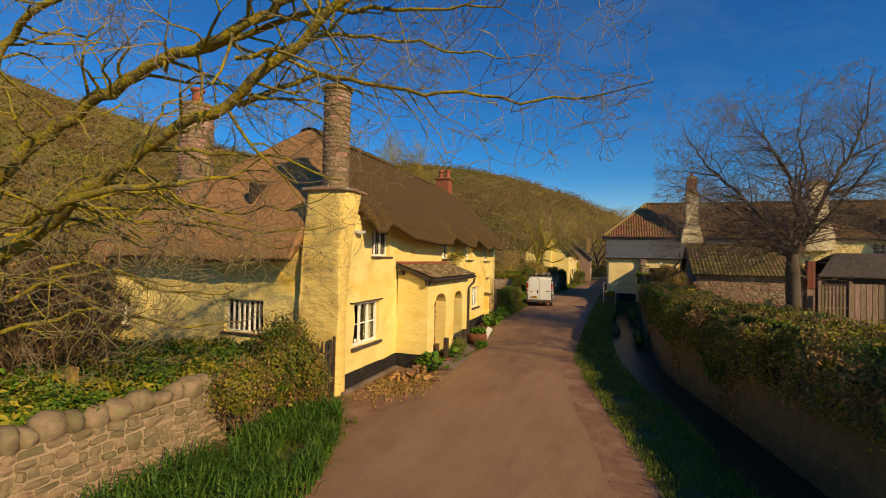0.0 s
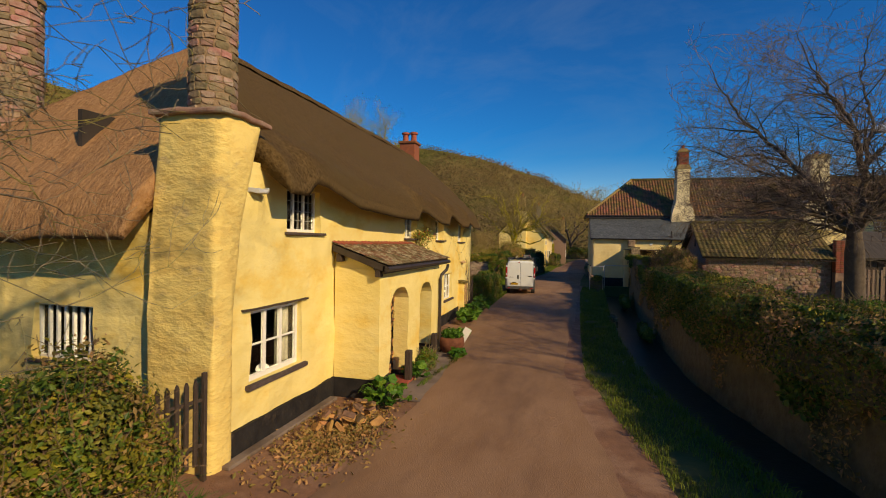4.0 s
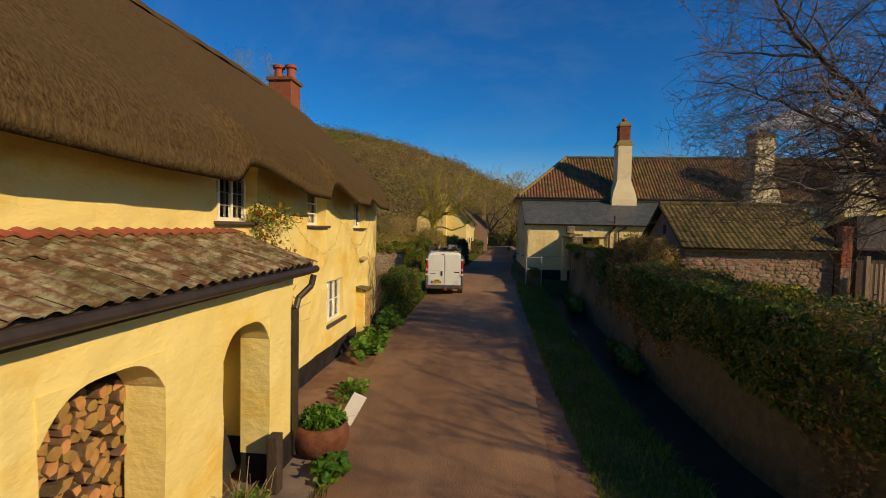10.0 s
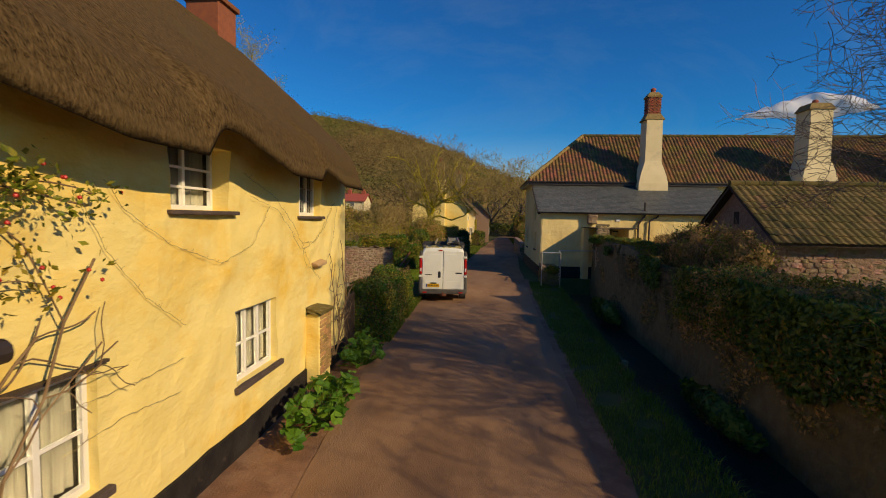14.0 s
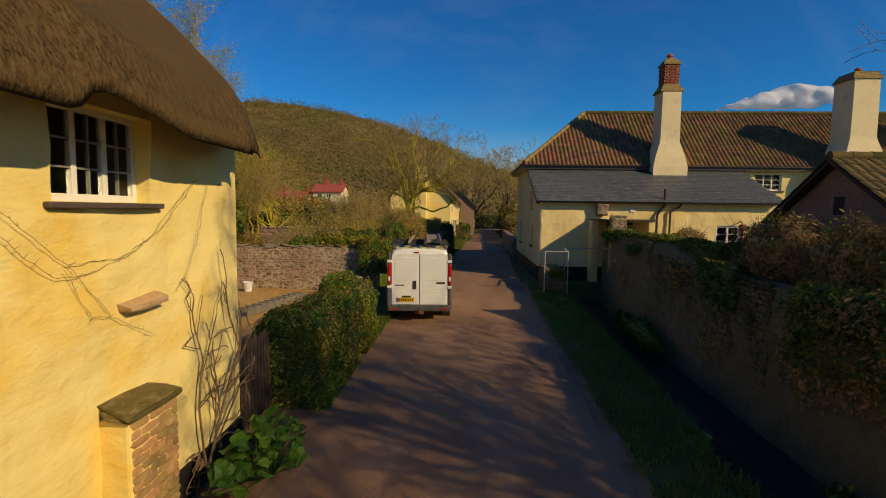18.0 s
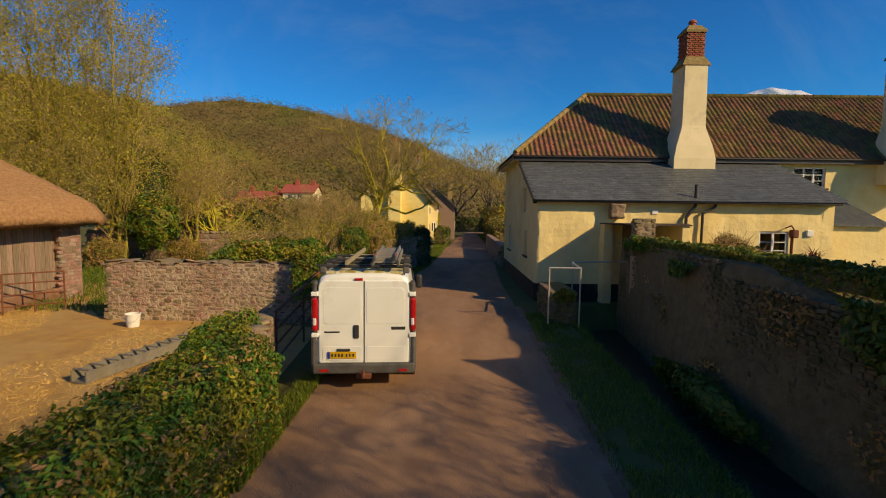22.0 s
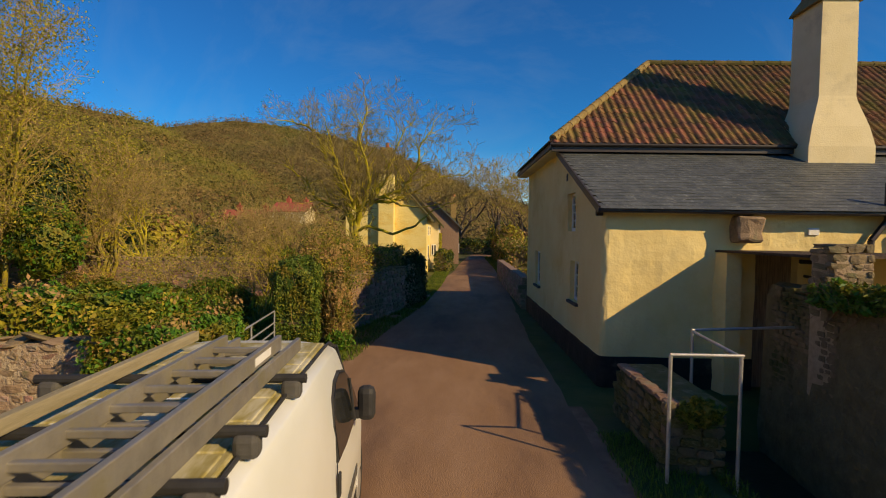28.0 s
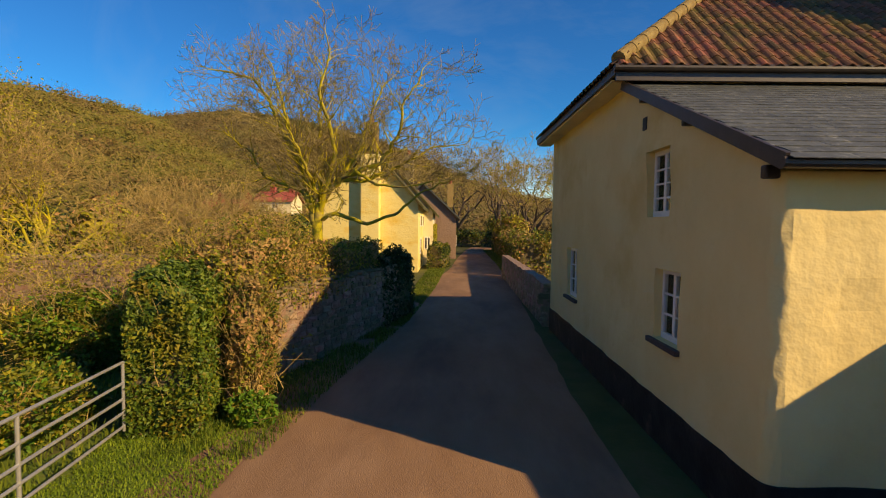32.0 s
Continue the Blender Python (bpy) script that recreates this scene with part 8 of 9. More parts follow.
def climber(base, limbs, label, seed, leaves=0, berries=0, spread=0.6):
    """A wall climber of thin stems lying on the front wall."""
    t = thing("climber", base, label, "climbing plant")
    rr = np.random.default_rng(seed)
    out, ends = [], []

    def go(p, ang, ln, rad, dep):
        q = p.copy()
        for k in range(5):
            ang += rr.normal(0, 0.22)
            w = q + np.array([rr.normal(0, 0.012), math.cos(ang) * ln / 5, math.sin(ang) * ln / 5])
            w[0], w[2] = min(max(w[0], -6.2), -5.98), min(w[2], 3.55)
            w[1] = max(min(w[1], base[1] + rr.uniform(1.0, 1.7)), base[1] - rr.uniform(0.1, 0.4))
            out.append((*q, *w, rad, rad * 0.9))
            q = w
            ends.append(q.copy())
            if dep and rr.uniform() < 0.6:
                go(q, ang + rr.choice([-1, 1]) * rr.uniform(0.4, 1.0), ln * rr.uniform(0.35, 0.7), rad * 0.65, dep - 1)
    for ang, ln, rad in limbs:
        go(np.array(base, float), ang, ln, rad, 2)
    v, f = tubes_mesh(out, 5)
    raw("stem", v, f, "twig", t, kind="stuff")
    ends = np.array(ends)
    if leaves:
        hi = ends[ends[:, 2] > base[2] + spread]
        p = hi[rr.integers(0, len(hi), leaves)] + rr.normal(0, 0.09, (leaves, 3)) + [0.06, 0, 0]
        v, f = leaf_quads(p, 0.045, seed=seed)
        raw("leaves", v, f, "leaf", t, kind="stuff")
    if berries:
        hi = ends[ends[:, 2] > base[2] + spread]
        p = hi[rr.integers(0, len(hi), berries)] + rr.normal(0, 0.1, (berries, 3)) + [0.1, 0, 0]
        bm = bmesh.new()
        for c in p:
            bmesh.ops.create_icosphere(bm, subdivisions=1, radius=0.018, matrix=Matrix.Translation(c))
        part("hip_fruit", bm, "berry", t, "red rose hips", kind="stuff")
    return t


climber((-6.14, 19.75, 0.4), [(1.5, 3.0, 0.018), (1.42, 2.8, 0.012), (1.3, 2.6, 0.012)], "rambling rose with sparse leaves and red hips on the front wall", 111, 850, 60, 2.3)
climber((-6.14, 27.3, 0.2), [(1.4, 1.5, 0.017), (1.95, 1.35, 0.014), (1.1, 1.45, 0.013), (2.3, 1.15, 0.011)], "bare twisted vine stems at the cottage corner", 112)


def strung(lines, label, seed):
    """Thorny bare stems strung along the front wall through (y, z) points."""
    rr = np.random.default_rng(seed)
    t = thing("climber", (-6.2, lines[0][0][0], lines[0][0][1]), label, "climbing plant")
    for pts in lines:
        out = []
        for (ya, za), (yb, zb) in zip(pts, pts[1:]):
            n = max(2, int(math.hypot(yb - ya, zb - za) / 0.06))
            for k in range(n):
                u, w = k / n, (k + 1) / n
                q = (-6.205 + 0.01 * math.sin(k), ya + (yb - ya) * u, za + (zb - za) * u + 0.006 * math.sin(k * 2.1))
                e = (-6.205 + 0.01 * math.sin(k + 1), ya + (yb - ya) * w, za + (zb - za) * w + 0.006 * math.sin(k * 2.1 + 2.1))
                out.append((*q, *e, 0.0026, 0.0024))
                if rr.uniform() < 0.5:
                    out.append((*e, e[0] + 0.02, e[1] + rr.normal(0, 0.02), e[2] + rr.normal(0.008, 0.02), 0.0025, 0.001))
        v, f = tubes_mesh(out, 5)
        raw("stem", v, f, "pale_twig", t, kind="stuff")
    return t


strung([[(23.4, 3.9), (24.4, 3.62), (25.03, 3.25), (25.2, 3.11), (25.55, 2.83), (25.99, 2.33), (26.52, 2.04)], [(23.6, 3.6), (24.5, 3.42), (25.02, 3.09), (25.19, 2.92), (25.43, 2.75), (25.71, 2.74), (26.21, 2.85), (26.71, 3.09), (27.35, 3.6)], [(25.53, 2.84), (26.1, 2.84), (26.51, 2.99), (26.94, 3.33), (27.31, 3.59)], [(27.57, 3.56), (27.34, 2.97), (27.17, 2.64), (26.92, 2.4)], [(25.51, 2.8), (25.75, 2.38), (25.98, 2.35)]], "thin thorny creeper stems strung across the plaster", 113)
strung([[(21.0, 3.62), (21.25, 3.35), (21.9, 3.0), (22.85, 2.72), (23.65, 2.9), (24.25, 3.48)], [(20.7, 3.55), (21.0, 3.0), (21.5, 2.5), (22.1, 2.1)], [(20.5, 1.75), (21.4, 1.72), (22.1, 1.74)], [(20.5, 1.4), (21.2, 1.45), (22.0, 1.38)]], "thin bare creeper stems trained in arcs across the plaster", 114)

# ---- farmyard ----
cg = thing("yard_gate", (-6.3, 29.0, 0), "dark weathered paling gate at the cottage corner", "gate")
for k in range(9):
    part("pale", boxm(-6.34, -6.31, 28.5 + 0.115 * k, 28.58 + 0.115 * k, 0.08, 1.35 + 0.03 * math.sin(k * 2.1)), "timber", cg)
for z in (0.35, 1.05):
    part("rail", boxm(-6.38, -6.34, 28.45, 29.55, z, z + 0.09), "timber", cg)
hm = [("leaf", 0.45), ("bright_leaf", 0.3), ("ivy", 0.07), ("bud", 0.1), ("dry_leaf", 0.08)]
hedge("clipped_hedge", (-6.05, 29.6), (-6.05, 34.0), 0.0, 1.42, 1.25, "clipped green hedge between yard and lane", hm, 50000, 0.045, 121, 0.16)
hedge("clipped_hedge", (-6.35, 33.8), (-6.85, 35.9), 0.0, 1.4, 0.95, "clipped green hedge bending behind the wall end", hm, 19000, 0.045, 126, 0.14)
grass("hedge_grass", [(29.6, -5.75, -5.35), (36.4, -5.75, -5.4)], 5000, 0.22, 0.012, "green grass at the hedge foot", seed=122)
rubble_wall("end_wall", (-5.85, 34.6), (-6.35, 36.35), 1.22, 0.45, "sunlit red rubble wall end below the hedge", ("redstone", "stone"), "redmortar", 123, 0.11, 0.22, 0.0, 0.1, 160)
M["wide_mortar"] = material("pinkish_wide_mortar", (0.42, 0.29, 0.20), (0.34, 0.21, 0.15), 5, 0.95, bump=0.9, bump_scale=22, c3=(0.46, 0.36, 0.24), c3_scale=1.3, c3_at=0.5, lump=0.6, lump_scale=9)
rubble_wall("yard_wall", (-12.95, 41.05), (-6.75, 41.05), 1.72, 0.5, "red and grey rubble yard wall with wide mortar and flat top stones", ("stone", "redstone", "greystone"), "wide_mortar", 124, 0.1, 0.2, 0.0, 0.06, 300, proud=-0.012)
rg = thing("rusty_gate", (-6.6, 38.6, 0), "rusty tubular steel field gate behind the van", "gate")
for z in (0.35, 0.65, 0.95, 1.3):
    part("bar", tubem((-6.35, 36.5, z), (-6.6, 40.9, z + 0.3), 0.022 if z < 1.2 else 0.035, n=8), "rust", rg)
for y in (36.5, 38.7, 40.8):
    part("upright", tubem((-6.35 - 0.06 * (y - 36.5), y, 0.1), (-6.35 - 0.06 * (y - 36.5), y, 1.3 + 0.068 * (y - 36.5)), 0.025, n=8), "rust", rg)
bk = thing("bucket", (-11.72, 40.3, 0), "white plastic bucket on the yard floor", "bucket")
part("pail", lathe(bmesh.new(), (-11.72, 40.3, 0.01), [(0.15, 0), (0.19, 0.34), (0.205, 0.34), (0.205, 0.37), (0.185, 0.37), (0.15, 0.06)], 20), "bucket", bk)
part("handle", pipe(bmesh.new(), [(-11.91, 40.3, 0.33), (-11.88, 40.17, 0.2), (-11.72, 40.1, 0.14), (-11.56, 40.17, 0.2), (-11.53, 40.3, 0.33)], 0.006, 6), "steel", bk)
TX, TY2, TR = -9.47, 37.48, 1.355
tr = thing("feed_trough", (TX, TY2, 0), "long galvanised feed trough lying on the yard floor", "trough")
tm = Matrix.Translation((TX, TY2, 0)) @ Euler((0, 0, TR)).to_matrix().to_4x4()
for y in (-0.17, 0.17):
    part("side", boxm(-1.64, 1.64, y - 0.015, y + 0.015, 0.05, 0.26, 0, tm), "alu", tr)
part("bottom", boxm(-1.64, 1.64, -0.16, 0.16, 0.02, 0.06, 0, tm), "alu", tr)
for k in range(10):
    part("cross_bar", boxm(-1.59 + 0.32 * k, -1.55 + 0.32 * k, -0.19, 0.19, 0.26, 0.29, 0, tm), "alu", tr)
r = np.random.default_rng(19)
n = 60000
p = np.stack([r.uniform(-22, -6.9, n), r.uniform(29.5, 45, n), np.full(n, 0.02)], 1)
kk = np.array([noise.noise(Vector((a * 0.35, b * 0.35, 3))) for a, b in p[:, :2]])
p = p[(kk > -0.05) & ~((p[:, 1] > 40.9) & (p[:, 0] > -13))]
v, f = leaf_quads(p, 0.011, 0.9, 20, long=15.0)
M["loose_straw"] = material("loose_straw", (0.56, 0.36, 0.10), (0.66, 0.46, 0.16), 1, 0.8, bump=0, island=0.3)
tagged(raw("loose_straw", v, f, "loose_straw"), "golden straw scattered over the yard", "straw", kind="stuff")

M["limewash"] = material("flaking_limewash", (0.62, 0.55, 0.45), (0.50, 0.42, 0.33), 5, 0.9, bump=0.7, bump_scale=14, c3=(0.36, 0.22, 0.15), c3_scale=3.5, c3_at=0.56, lump=0.6)
bn = thing("barn", (-19, 41, 0), "thatched barn of stone piers and weathered boards", "barn")
bx = -16.6
part("side_wall", boxm(-24, bx - 0.05, 44.4, 44.8, 0, 2.9), "redmortar", bn)
wall("back_wall", "W", -24, 0.4, 34, 44.4, 0, 2.9, [], "redmortar", bn, step=1.0)
part("end_wall", boxm(-24, bx - 0.05, 33.6, 34.0, 0, 2.9), "redmortar", bn)
pr = part("corner_pier", boxm(bx - 0.4, bx, 43.95, 44.85, 0, 2.85), "redmortar", bn, "red brick and stone corner pier")
rubble(pr, (bx, 43.95), (bx, 44.8), 0, 2.8, 0.12, ("redstone",), 0.12, 0.26, 131, 70)
rubble(pr, (bx - 0.5, 43.97), (bx, 43.97), 0, 2.8, 0.1, ("redstone",), 0.12, 0.26, 132, 40)
pr = part("pier", boxm(bx - 0.5, bx + 0.04, 40.5, 41.2, 0, 2.85, 0.05), "limewash", bn, "flaking limewashed stone pier")
rubble(pr, (bx + 0.03, 40.5), (bx + 0.03, 41.2), 0, 2.8, 0.1, ("redstone",), 0.3, 0.5, 133, 6, out=0.0)
for k in range(13):
    part("board", boxm(bx - 0.28, bx - 0.24 + 0.012 * (k % 2), 41.3 + 0.203 * k, 41.495 + 0.203 * k, 0.45 + 0.03 * math.sin(k * 1.7), 2.85), "board", bn)
part("sill_wall", boxm(bx - 0.4, bx - 0.1, 41.3, 43.95, 0, 0.45, 0.02), "dirt", bn)
part("post", boxm(bx - 0.35, bx - 0.1, 37.2, 37.45, 0, 2.8), "timber", bn)
for z in (0.7, 1.4):
    part("stall_rail", boxm(bx - 0.3, bx - 0.22, 37.45, 40.4, z, z + 0.12), "board", bn)
part("floor", boxm(-23.6, bx - 0.4, 34, 44.4, 0.0, 0.03), "dirt", bn)
bm = bmesh.new()
gx2, gy2 = np.linspace(-25.4, -16.0, 40), np.linspace(32.0, 45.4, 50)
tops = []
for y in gy2:
    for x in gx2:
        e = min(-16.0 - x, x + 25.4, (y - 32.0) * 1.1, (45.4 - y) * 1.1)
        tops.append((x, y, min(3.25 + e * 0.78, 6.1) - 0.3 * max(0, 1 - e / 0.35) ** 2 + 0.05 * noise.noise(Vector((x, y, 4)))))
tv = np.array(tops)
bv_ = tv.copy()
bv_[:, 2] -= 0.32
nx2 = 40
fcs = []
for j in range(49):
    for i in range(39):
        a, b, c, d = j * nx2 + i, j * nx2 + i + 1, (j + 1) * nx2 + i + 1, (j + 1) * nx2 + i
        o = len(tv)
        fcs += [(a, b, c, d), (o + d, o + c, o + b, o + a)]
        if i == 38:
            fcs.append((b, o + b, o + c, c))
        if i == 0:
            fcs.append((a, d, o + d, o + a))
        if j == 0:
            fcs.append((a, o + a, o + b, b))
        if j == 48:
            fcs.append((d, c, o + c, o + d))
raw("thatch_roof", np.concatenate([tv, bv_]), fcs, "thatch_pale", bn, "sun-bleached reddish thatch", smooth=True)
lb = thing("wooden_ladder", (-16.2, 39.7, 0), "wooden ladder leaning against the barn", "ladder")
for y in (40.0, 40.5):
    part("stile", tubem((-15.9, y - 0.6, 0), (-16.7, y - 0.5, 2.0), 0.03), "board", lb)
for k in range(6):
    part("rung", tubem((-16.02 - 0.12 * k, 39.4, 0.3 + 0.29 * k), (-16.02 - 0.12 * k, 39.96, 0.3 + 0.29 * k), 0.018), "board", lb)
yg = thing("barn_gate", (-15.2, 42.5, 0), "open rusty tubular gate before the barn", "gate")
for z in (0.25, 0.6, 0.95, 1.25):
    part("bar", tubem((-16.4, 41.4, z), (-15.3, 42.4, z), 0.022), "rust", yg)
for k in (0, 0.5, 1):
    part("upright", tubem((-16.4 + 1.1 * k, 41.4 + 1.0 * k, 0.02), (-16.4 + 1.1 * k, 41.4 + 1.0 * k, 1.25), 0.025), "rust", yg)

# ---- lane side beyond the van ----
hedge("ivy_bank", (-6.85, 40.75), (-6.95, 43.0), 0.75, 1.95, 1.1, "ivy heaped on the wall end", [("leaf", 0.56), ("bright_leaf", 0.36), ("dry_leaf", 0.08)], 28000, 0.05, 141, 0.28)
hedge("ivy_bank", (-9.3, 41.75), (-7.0, 41.9), 1.45, 2.3, 0.9, "ivy heaped along the yard wall top", [("leaf", 0.45), ("bright_leaf", 0.33), ("bud", 0.16), ("dry_leaf", 0.06)], 20000, 0.055, 142, 0.3)
fg = thing("field_gate", (-7.1, 45.4, 0), "galvanised five-bar field gate, shut", "gate")
ga, gbb = Vector((-7.1, 43.5, 0)), Vector((-7.5, 47.3, 0))
for k, z in enumerate((0.22, 0.42, 0.62, 0.85, 1.15)):
    part("bar", tubem(ga + Vector((0, 0, z)), gbb + Vector((0, 0, z)), 0.021, n=8), "steel", fg)
for u in (0.0, 0.5, 1.0):
    c = ga.lerp(gbb, u)
    part("upright", tubem(c + Vector((0, 0, 0.15)), c + Vector((0, 0, 1.16)), 0.022, n=8), "steel", fg)
hedge("ivy_pillar", (-7.5, 47.85), (-6.6, 47.95), 0.0, 2.3, 1.1, "stone gate pillar smothered in dark ivy", [("ivy", 0.75), ("leaf", 0.25)], 26000, 0.05, 143, 0.34)
shrub("ivy_mound", (-7.1, 47.9, 1.9), (0.85, 0.75, 0.75), "ivy billowing over the top of the pillar", [("ivy", 0.6), ("leaf", 0.4)], 8000, 0.05, 144, "tan_twig", 40)
shrub("weed_clump", (-5.95, 48.0, 0.2), (0.5, 0.45, 0.42), "bright green weeds at the foot of the wall", [("bright_leaf", 0.8), ("leaf", 0.2)], 1500, 0.06, 158, "twig", 10)
shrub("bramble_mound", (-9.1, 47.4, 0.4), (1.2, 1.7, 0.75), "low green bramble mound behind the gate", [("leaf", 0.6), ("bright_leaf", 0.25), ("bud", 0.15)], 6000, 0.06, 155, "tan_twig", 60)
shrub("bramble_mound", (-10.6, 44.6, 0.4), (1.5, 1.5, 0.7), "low green bramble mound behind the gate", [("leaf", 0.6), ("bright_leaf", 0.25), ("bud", 0.15)], 6000, 0.06, 156, "tan_twig", 60)
shrub("dry_creeper", (-6.15, 48.5, 1.2), (0.6, 0.6, 1.35), "brown dead creeper on the wall", [("dry_leaf", 0.6), ("leaf", 0.4)], 9000, 0.055, 145, "tan_twig", 240)
rubble_wall("lane_wall", (-6.75, 48.6), (-4.5, 56.2), 1.75, 0.5, "old red rubble wall half in shade", ("redstone", "stone"), "redmortar", 146, 0.15, 0.32, 0.0, 0.12, 300)
hedge("bramble", (-7.3, 48.8), (-5.6, 55.6), 1.4, 2.6, 1.5, "brown bramble tangle over the lane wall", [("dry_leaf", 0.4), ("leaf", 0.45), ("bud", 0.15)], 22000, 0.055, 147, 0.3, "tan_twig")
shrub("bramble_bush", (-7.0, 51.0, 2.5), (1.5, 2.4, 1.1), "dense thicket of brown stems and yellow-green leaves over the wall", [("dry_leaf", 0.4), ("leaf", 0.4), ("bud", 0.2)], 12000, 0.05, 149, "tan_twig", 420, 1.2)
hedge("dark_ivy", (-5.2, 55.2), (-4.5, 57.4), 0.0, 2.2, 0.9, "dark ivy clump on the wall end", [("dark_leaf", 1)], 6000, 0.08, 148, 0.2)
grass("lane_grass", [(46.8, -6.9, -5.35), (50, -6.5, -5.05), (56, -4.8, -4.15), (64, -4.6, -3.55), (80, -4.2, -2.95)], 22000, 0.16, 0.014, "bright green grass along the lane", seed=149)
grass("lane_grass", [(62, 0.3, 1.4), (80, 0.9, 2.2), (100, 1.2, 3)], 9000, 0.25, 0.02, "green verge beyond the farmhouse", seed=150)
rubble_wall("lane_wall", (0.5, 55.6), (0.75, 70), 1.35, 0.4, "low shaded stone wall beyond the farmhouse", ("stone", "redstone"), "redmortar", 151, 0.16, 0.36, 0.0, 0, 100, lay=((0.34, 70), (0.09, 55.6)))
M["lawn"] = material("lawn_blades", (0.15, 0.24, 0.024), (0.21, 0.31, 0.036), 0.8, 0.7, bump=0, island=0.3, trans=0.3)
grass("gate_grass", [(41.4, -7.5, -5.6), (45, -8.2, -5.55), (48.5, -7.5, -5.6)], 30000, 0.06, 0.012, "short bright grass before the field gate", "lawn", seed=152)
grass("meadow_grass", [(42, -22, -7.4), (58, -24, -8)], 26000, 0.3, 0.02, "rough meadow grass behind the gate", seed=153)
rubble_wall("field_wall", (-26, 57.5), (-9.5, 58.5), 1.7, 0.4, "far field wall with pale coping stones", ("redstone", "stone"), "redmortar", 154, 0.22, 0.5, 0.0, 0.22, 200)


# ---- far cottages ----
def simple_house(name, x0, x1, y0, y1, eave, ridge, wallm, roofm, label, along="x", windows=(), chimney=None):
    """A distant cottage: walls, gables, roof slopes with overhang, windows and chimney."""
    t = thing(name, ((x0 + x1) / 2, (y0 + y1) / 2, 0), label, "house")
    bm = boxm(x0, x1, y0, y1, 0, eave)
    xm, ym = (x0 + x1) / 2, (y0 + y1) / 2
    part("wall", bm, wallm, t)
    for k in (0, 1):
        bm = bmesh.new()
        if along == "y":
            q = [[(x0, y, eave), (x1, y, eave), (xm, y, ridge)] for y in ((y0, y0 + 0.3) if k == 0 else (y1 - 0.3, y1))]
        else:
            q = [[(x, y0, eave), (x, y1, eave), (x, ym, ridge)] for x in ((x0, x0 + 0.3) if k == 0 else (x1 - 0.3, x1))]
        vs = [[bm.verts.new(p) for p in s] for s in q]
        bm.faces.new(vs[0])
        bm.faces.new(vs[1])
        for i in range(3):
            bm.faces.new((vs[0][i], vs[0][(i + 1) % 3], vs[1][(i + 1) % 3], vs[1][i]))
        part("gable", bm, wallm, t)
    for s in (-1, 1):
        bm = bmesh.new()
        o = 0.35
        dz = (ridge - eave) / ((x1 - x0) / 2 if along == "y" else (y1 - y0) / 2) * o
        if along == "y":
            xe = x0 - o if s < 0 else x1 + o
            q = [(xm, y0 - o, ridge), (xm, y1 + o, ridge), (xe, y1 + o, eave - dz), (xe, y0 - o, eave - dz)]
        else:
            ye = y0 - o if s < 0 else y1 + o
            q = [(x0 - o, ym, ridge), (x1 + o, ym, ridge), (x1 + o, ye, eave - dz), (x0 - o, ye, eave - dz)]
        vs = [[bm.verts.new((a, b, c + dd)) for a, b, c in q] for dd in (0.02, 0.2)]
        bm.faces.new(vs[0])
        bm.faces.new(vs[1])
        for i in range(4):
            bm.faces.new((vs[0][i], vs[0][(i + 1) % 4], vs[1][(i + 1) % 4], vs[1][i]))
        part("roof_slope", bm, roofm, t)
    for face, a0, a1, z0, z1 in windows:
        P = placed(face, {"E": x1, "S": y0, "W": x0, "N": y1}[face])
        fr = part("window", fbox(bmesh.new(), P, a0, a1, 0.0, 0.05, z0, z1), "white", t)
        for k in (0, 1):
            part("pane", fbox(bmesh.new(), P, a0 + 0.06 + k * (a1 - a0) / 2, a0 + (k + 1) * (a1 - a0) / 2 - 0.04, 0.05, 0.056, z0 + 0.08, z1 - 0.08), "plastic", fr)
    for c in chimney or ():
        ch = part("chimney", boxm(c[0] - c[3], c[0] + c[3], c[1] - c[3], c[1] + c[3], c[2] - 2.5, c[2], 0.02), c[4], t, "chimney stack")
        part("chimney_pot", lathe(bmesh.new(), (c[0], c[1], c[2]), [(0.16, 0), (0.13, 0.3), (0.17, 0.4)], 10), "pot", ch)
    return t


yc = simple_house("yellow_cottage", -11.2, -4.95, 72.0, 84.0, 4.5, 8.0, "cob", "moss_tile", "yellow limewashed cottage with a brown roof up the lane", "y", [("E", 74, 75, 1.1, 2.2), ("E", 76.6, 77.4, 3.0, 3.8), ("E", 74, 75, 3.0, 3.8)], [(-8.05, 72.2, 9.7, 0.42, "oldbrick")])
part("chimney_breast", boxm(-8.65, -7.4, 71.45, 71.99, 0, 7.6, 0.08), "cob", yc, "yellow plastered chimney breast on the gable")
cr = simple_house("cream_cottage", -10.5, -4.2, 78.0, 84.0, 4.1, 7.6, "pale", "moss_tile", "cream cottage front with climbers beside the yellow cottage", "y", [("S", -4.85, -4.4, 1.2, 2.2), ("E", 79, 80, 1.1, 2.1), ("E", 81.5, 82.5, 1.1, 2.1), ("E", 79, 80, 3.0, 3.7)], [(-6.6, 83.6, 9.3, 0.42, "greystone")])
v, f = leaf_quads(np.random.default_rng(61).uniform((-4.28, 78.1, 0.2), (-4.02, 83.9, 3.2), (2600, 3)), 0.12, seed=62)
raw("climber", v, f, "bud", cr, "yellow-green climber on the cream front", kind="stuff")
simple_house("stone_cottage", -8.5, -2.3, 85, 94, 3.9, 6.8, "redmortar", "slate", "stone cottage with slate roof further up the lane", "y", [("E", 86, 87, 1.1, 2.1), ("E", 90, 91, 1.1, 2.1)], [(-2.9, 92.5, 7.5, 0.32, "oldbrick")])
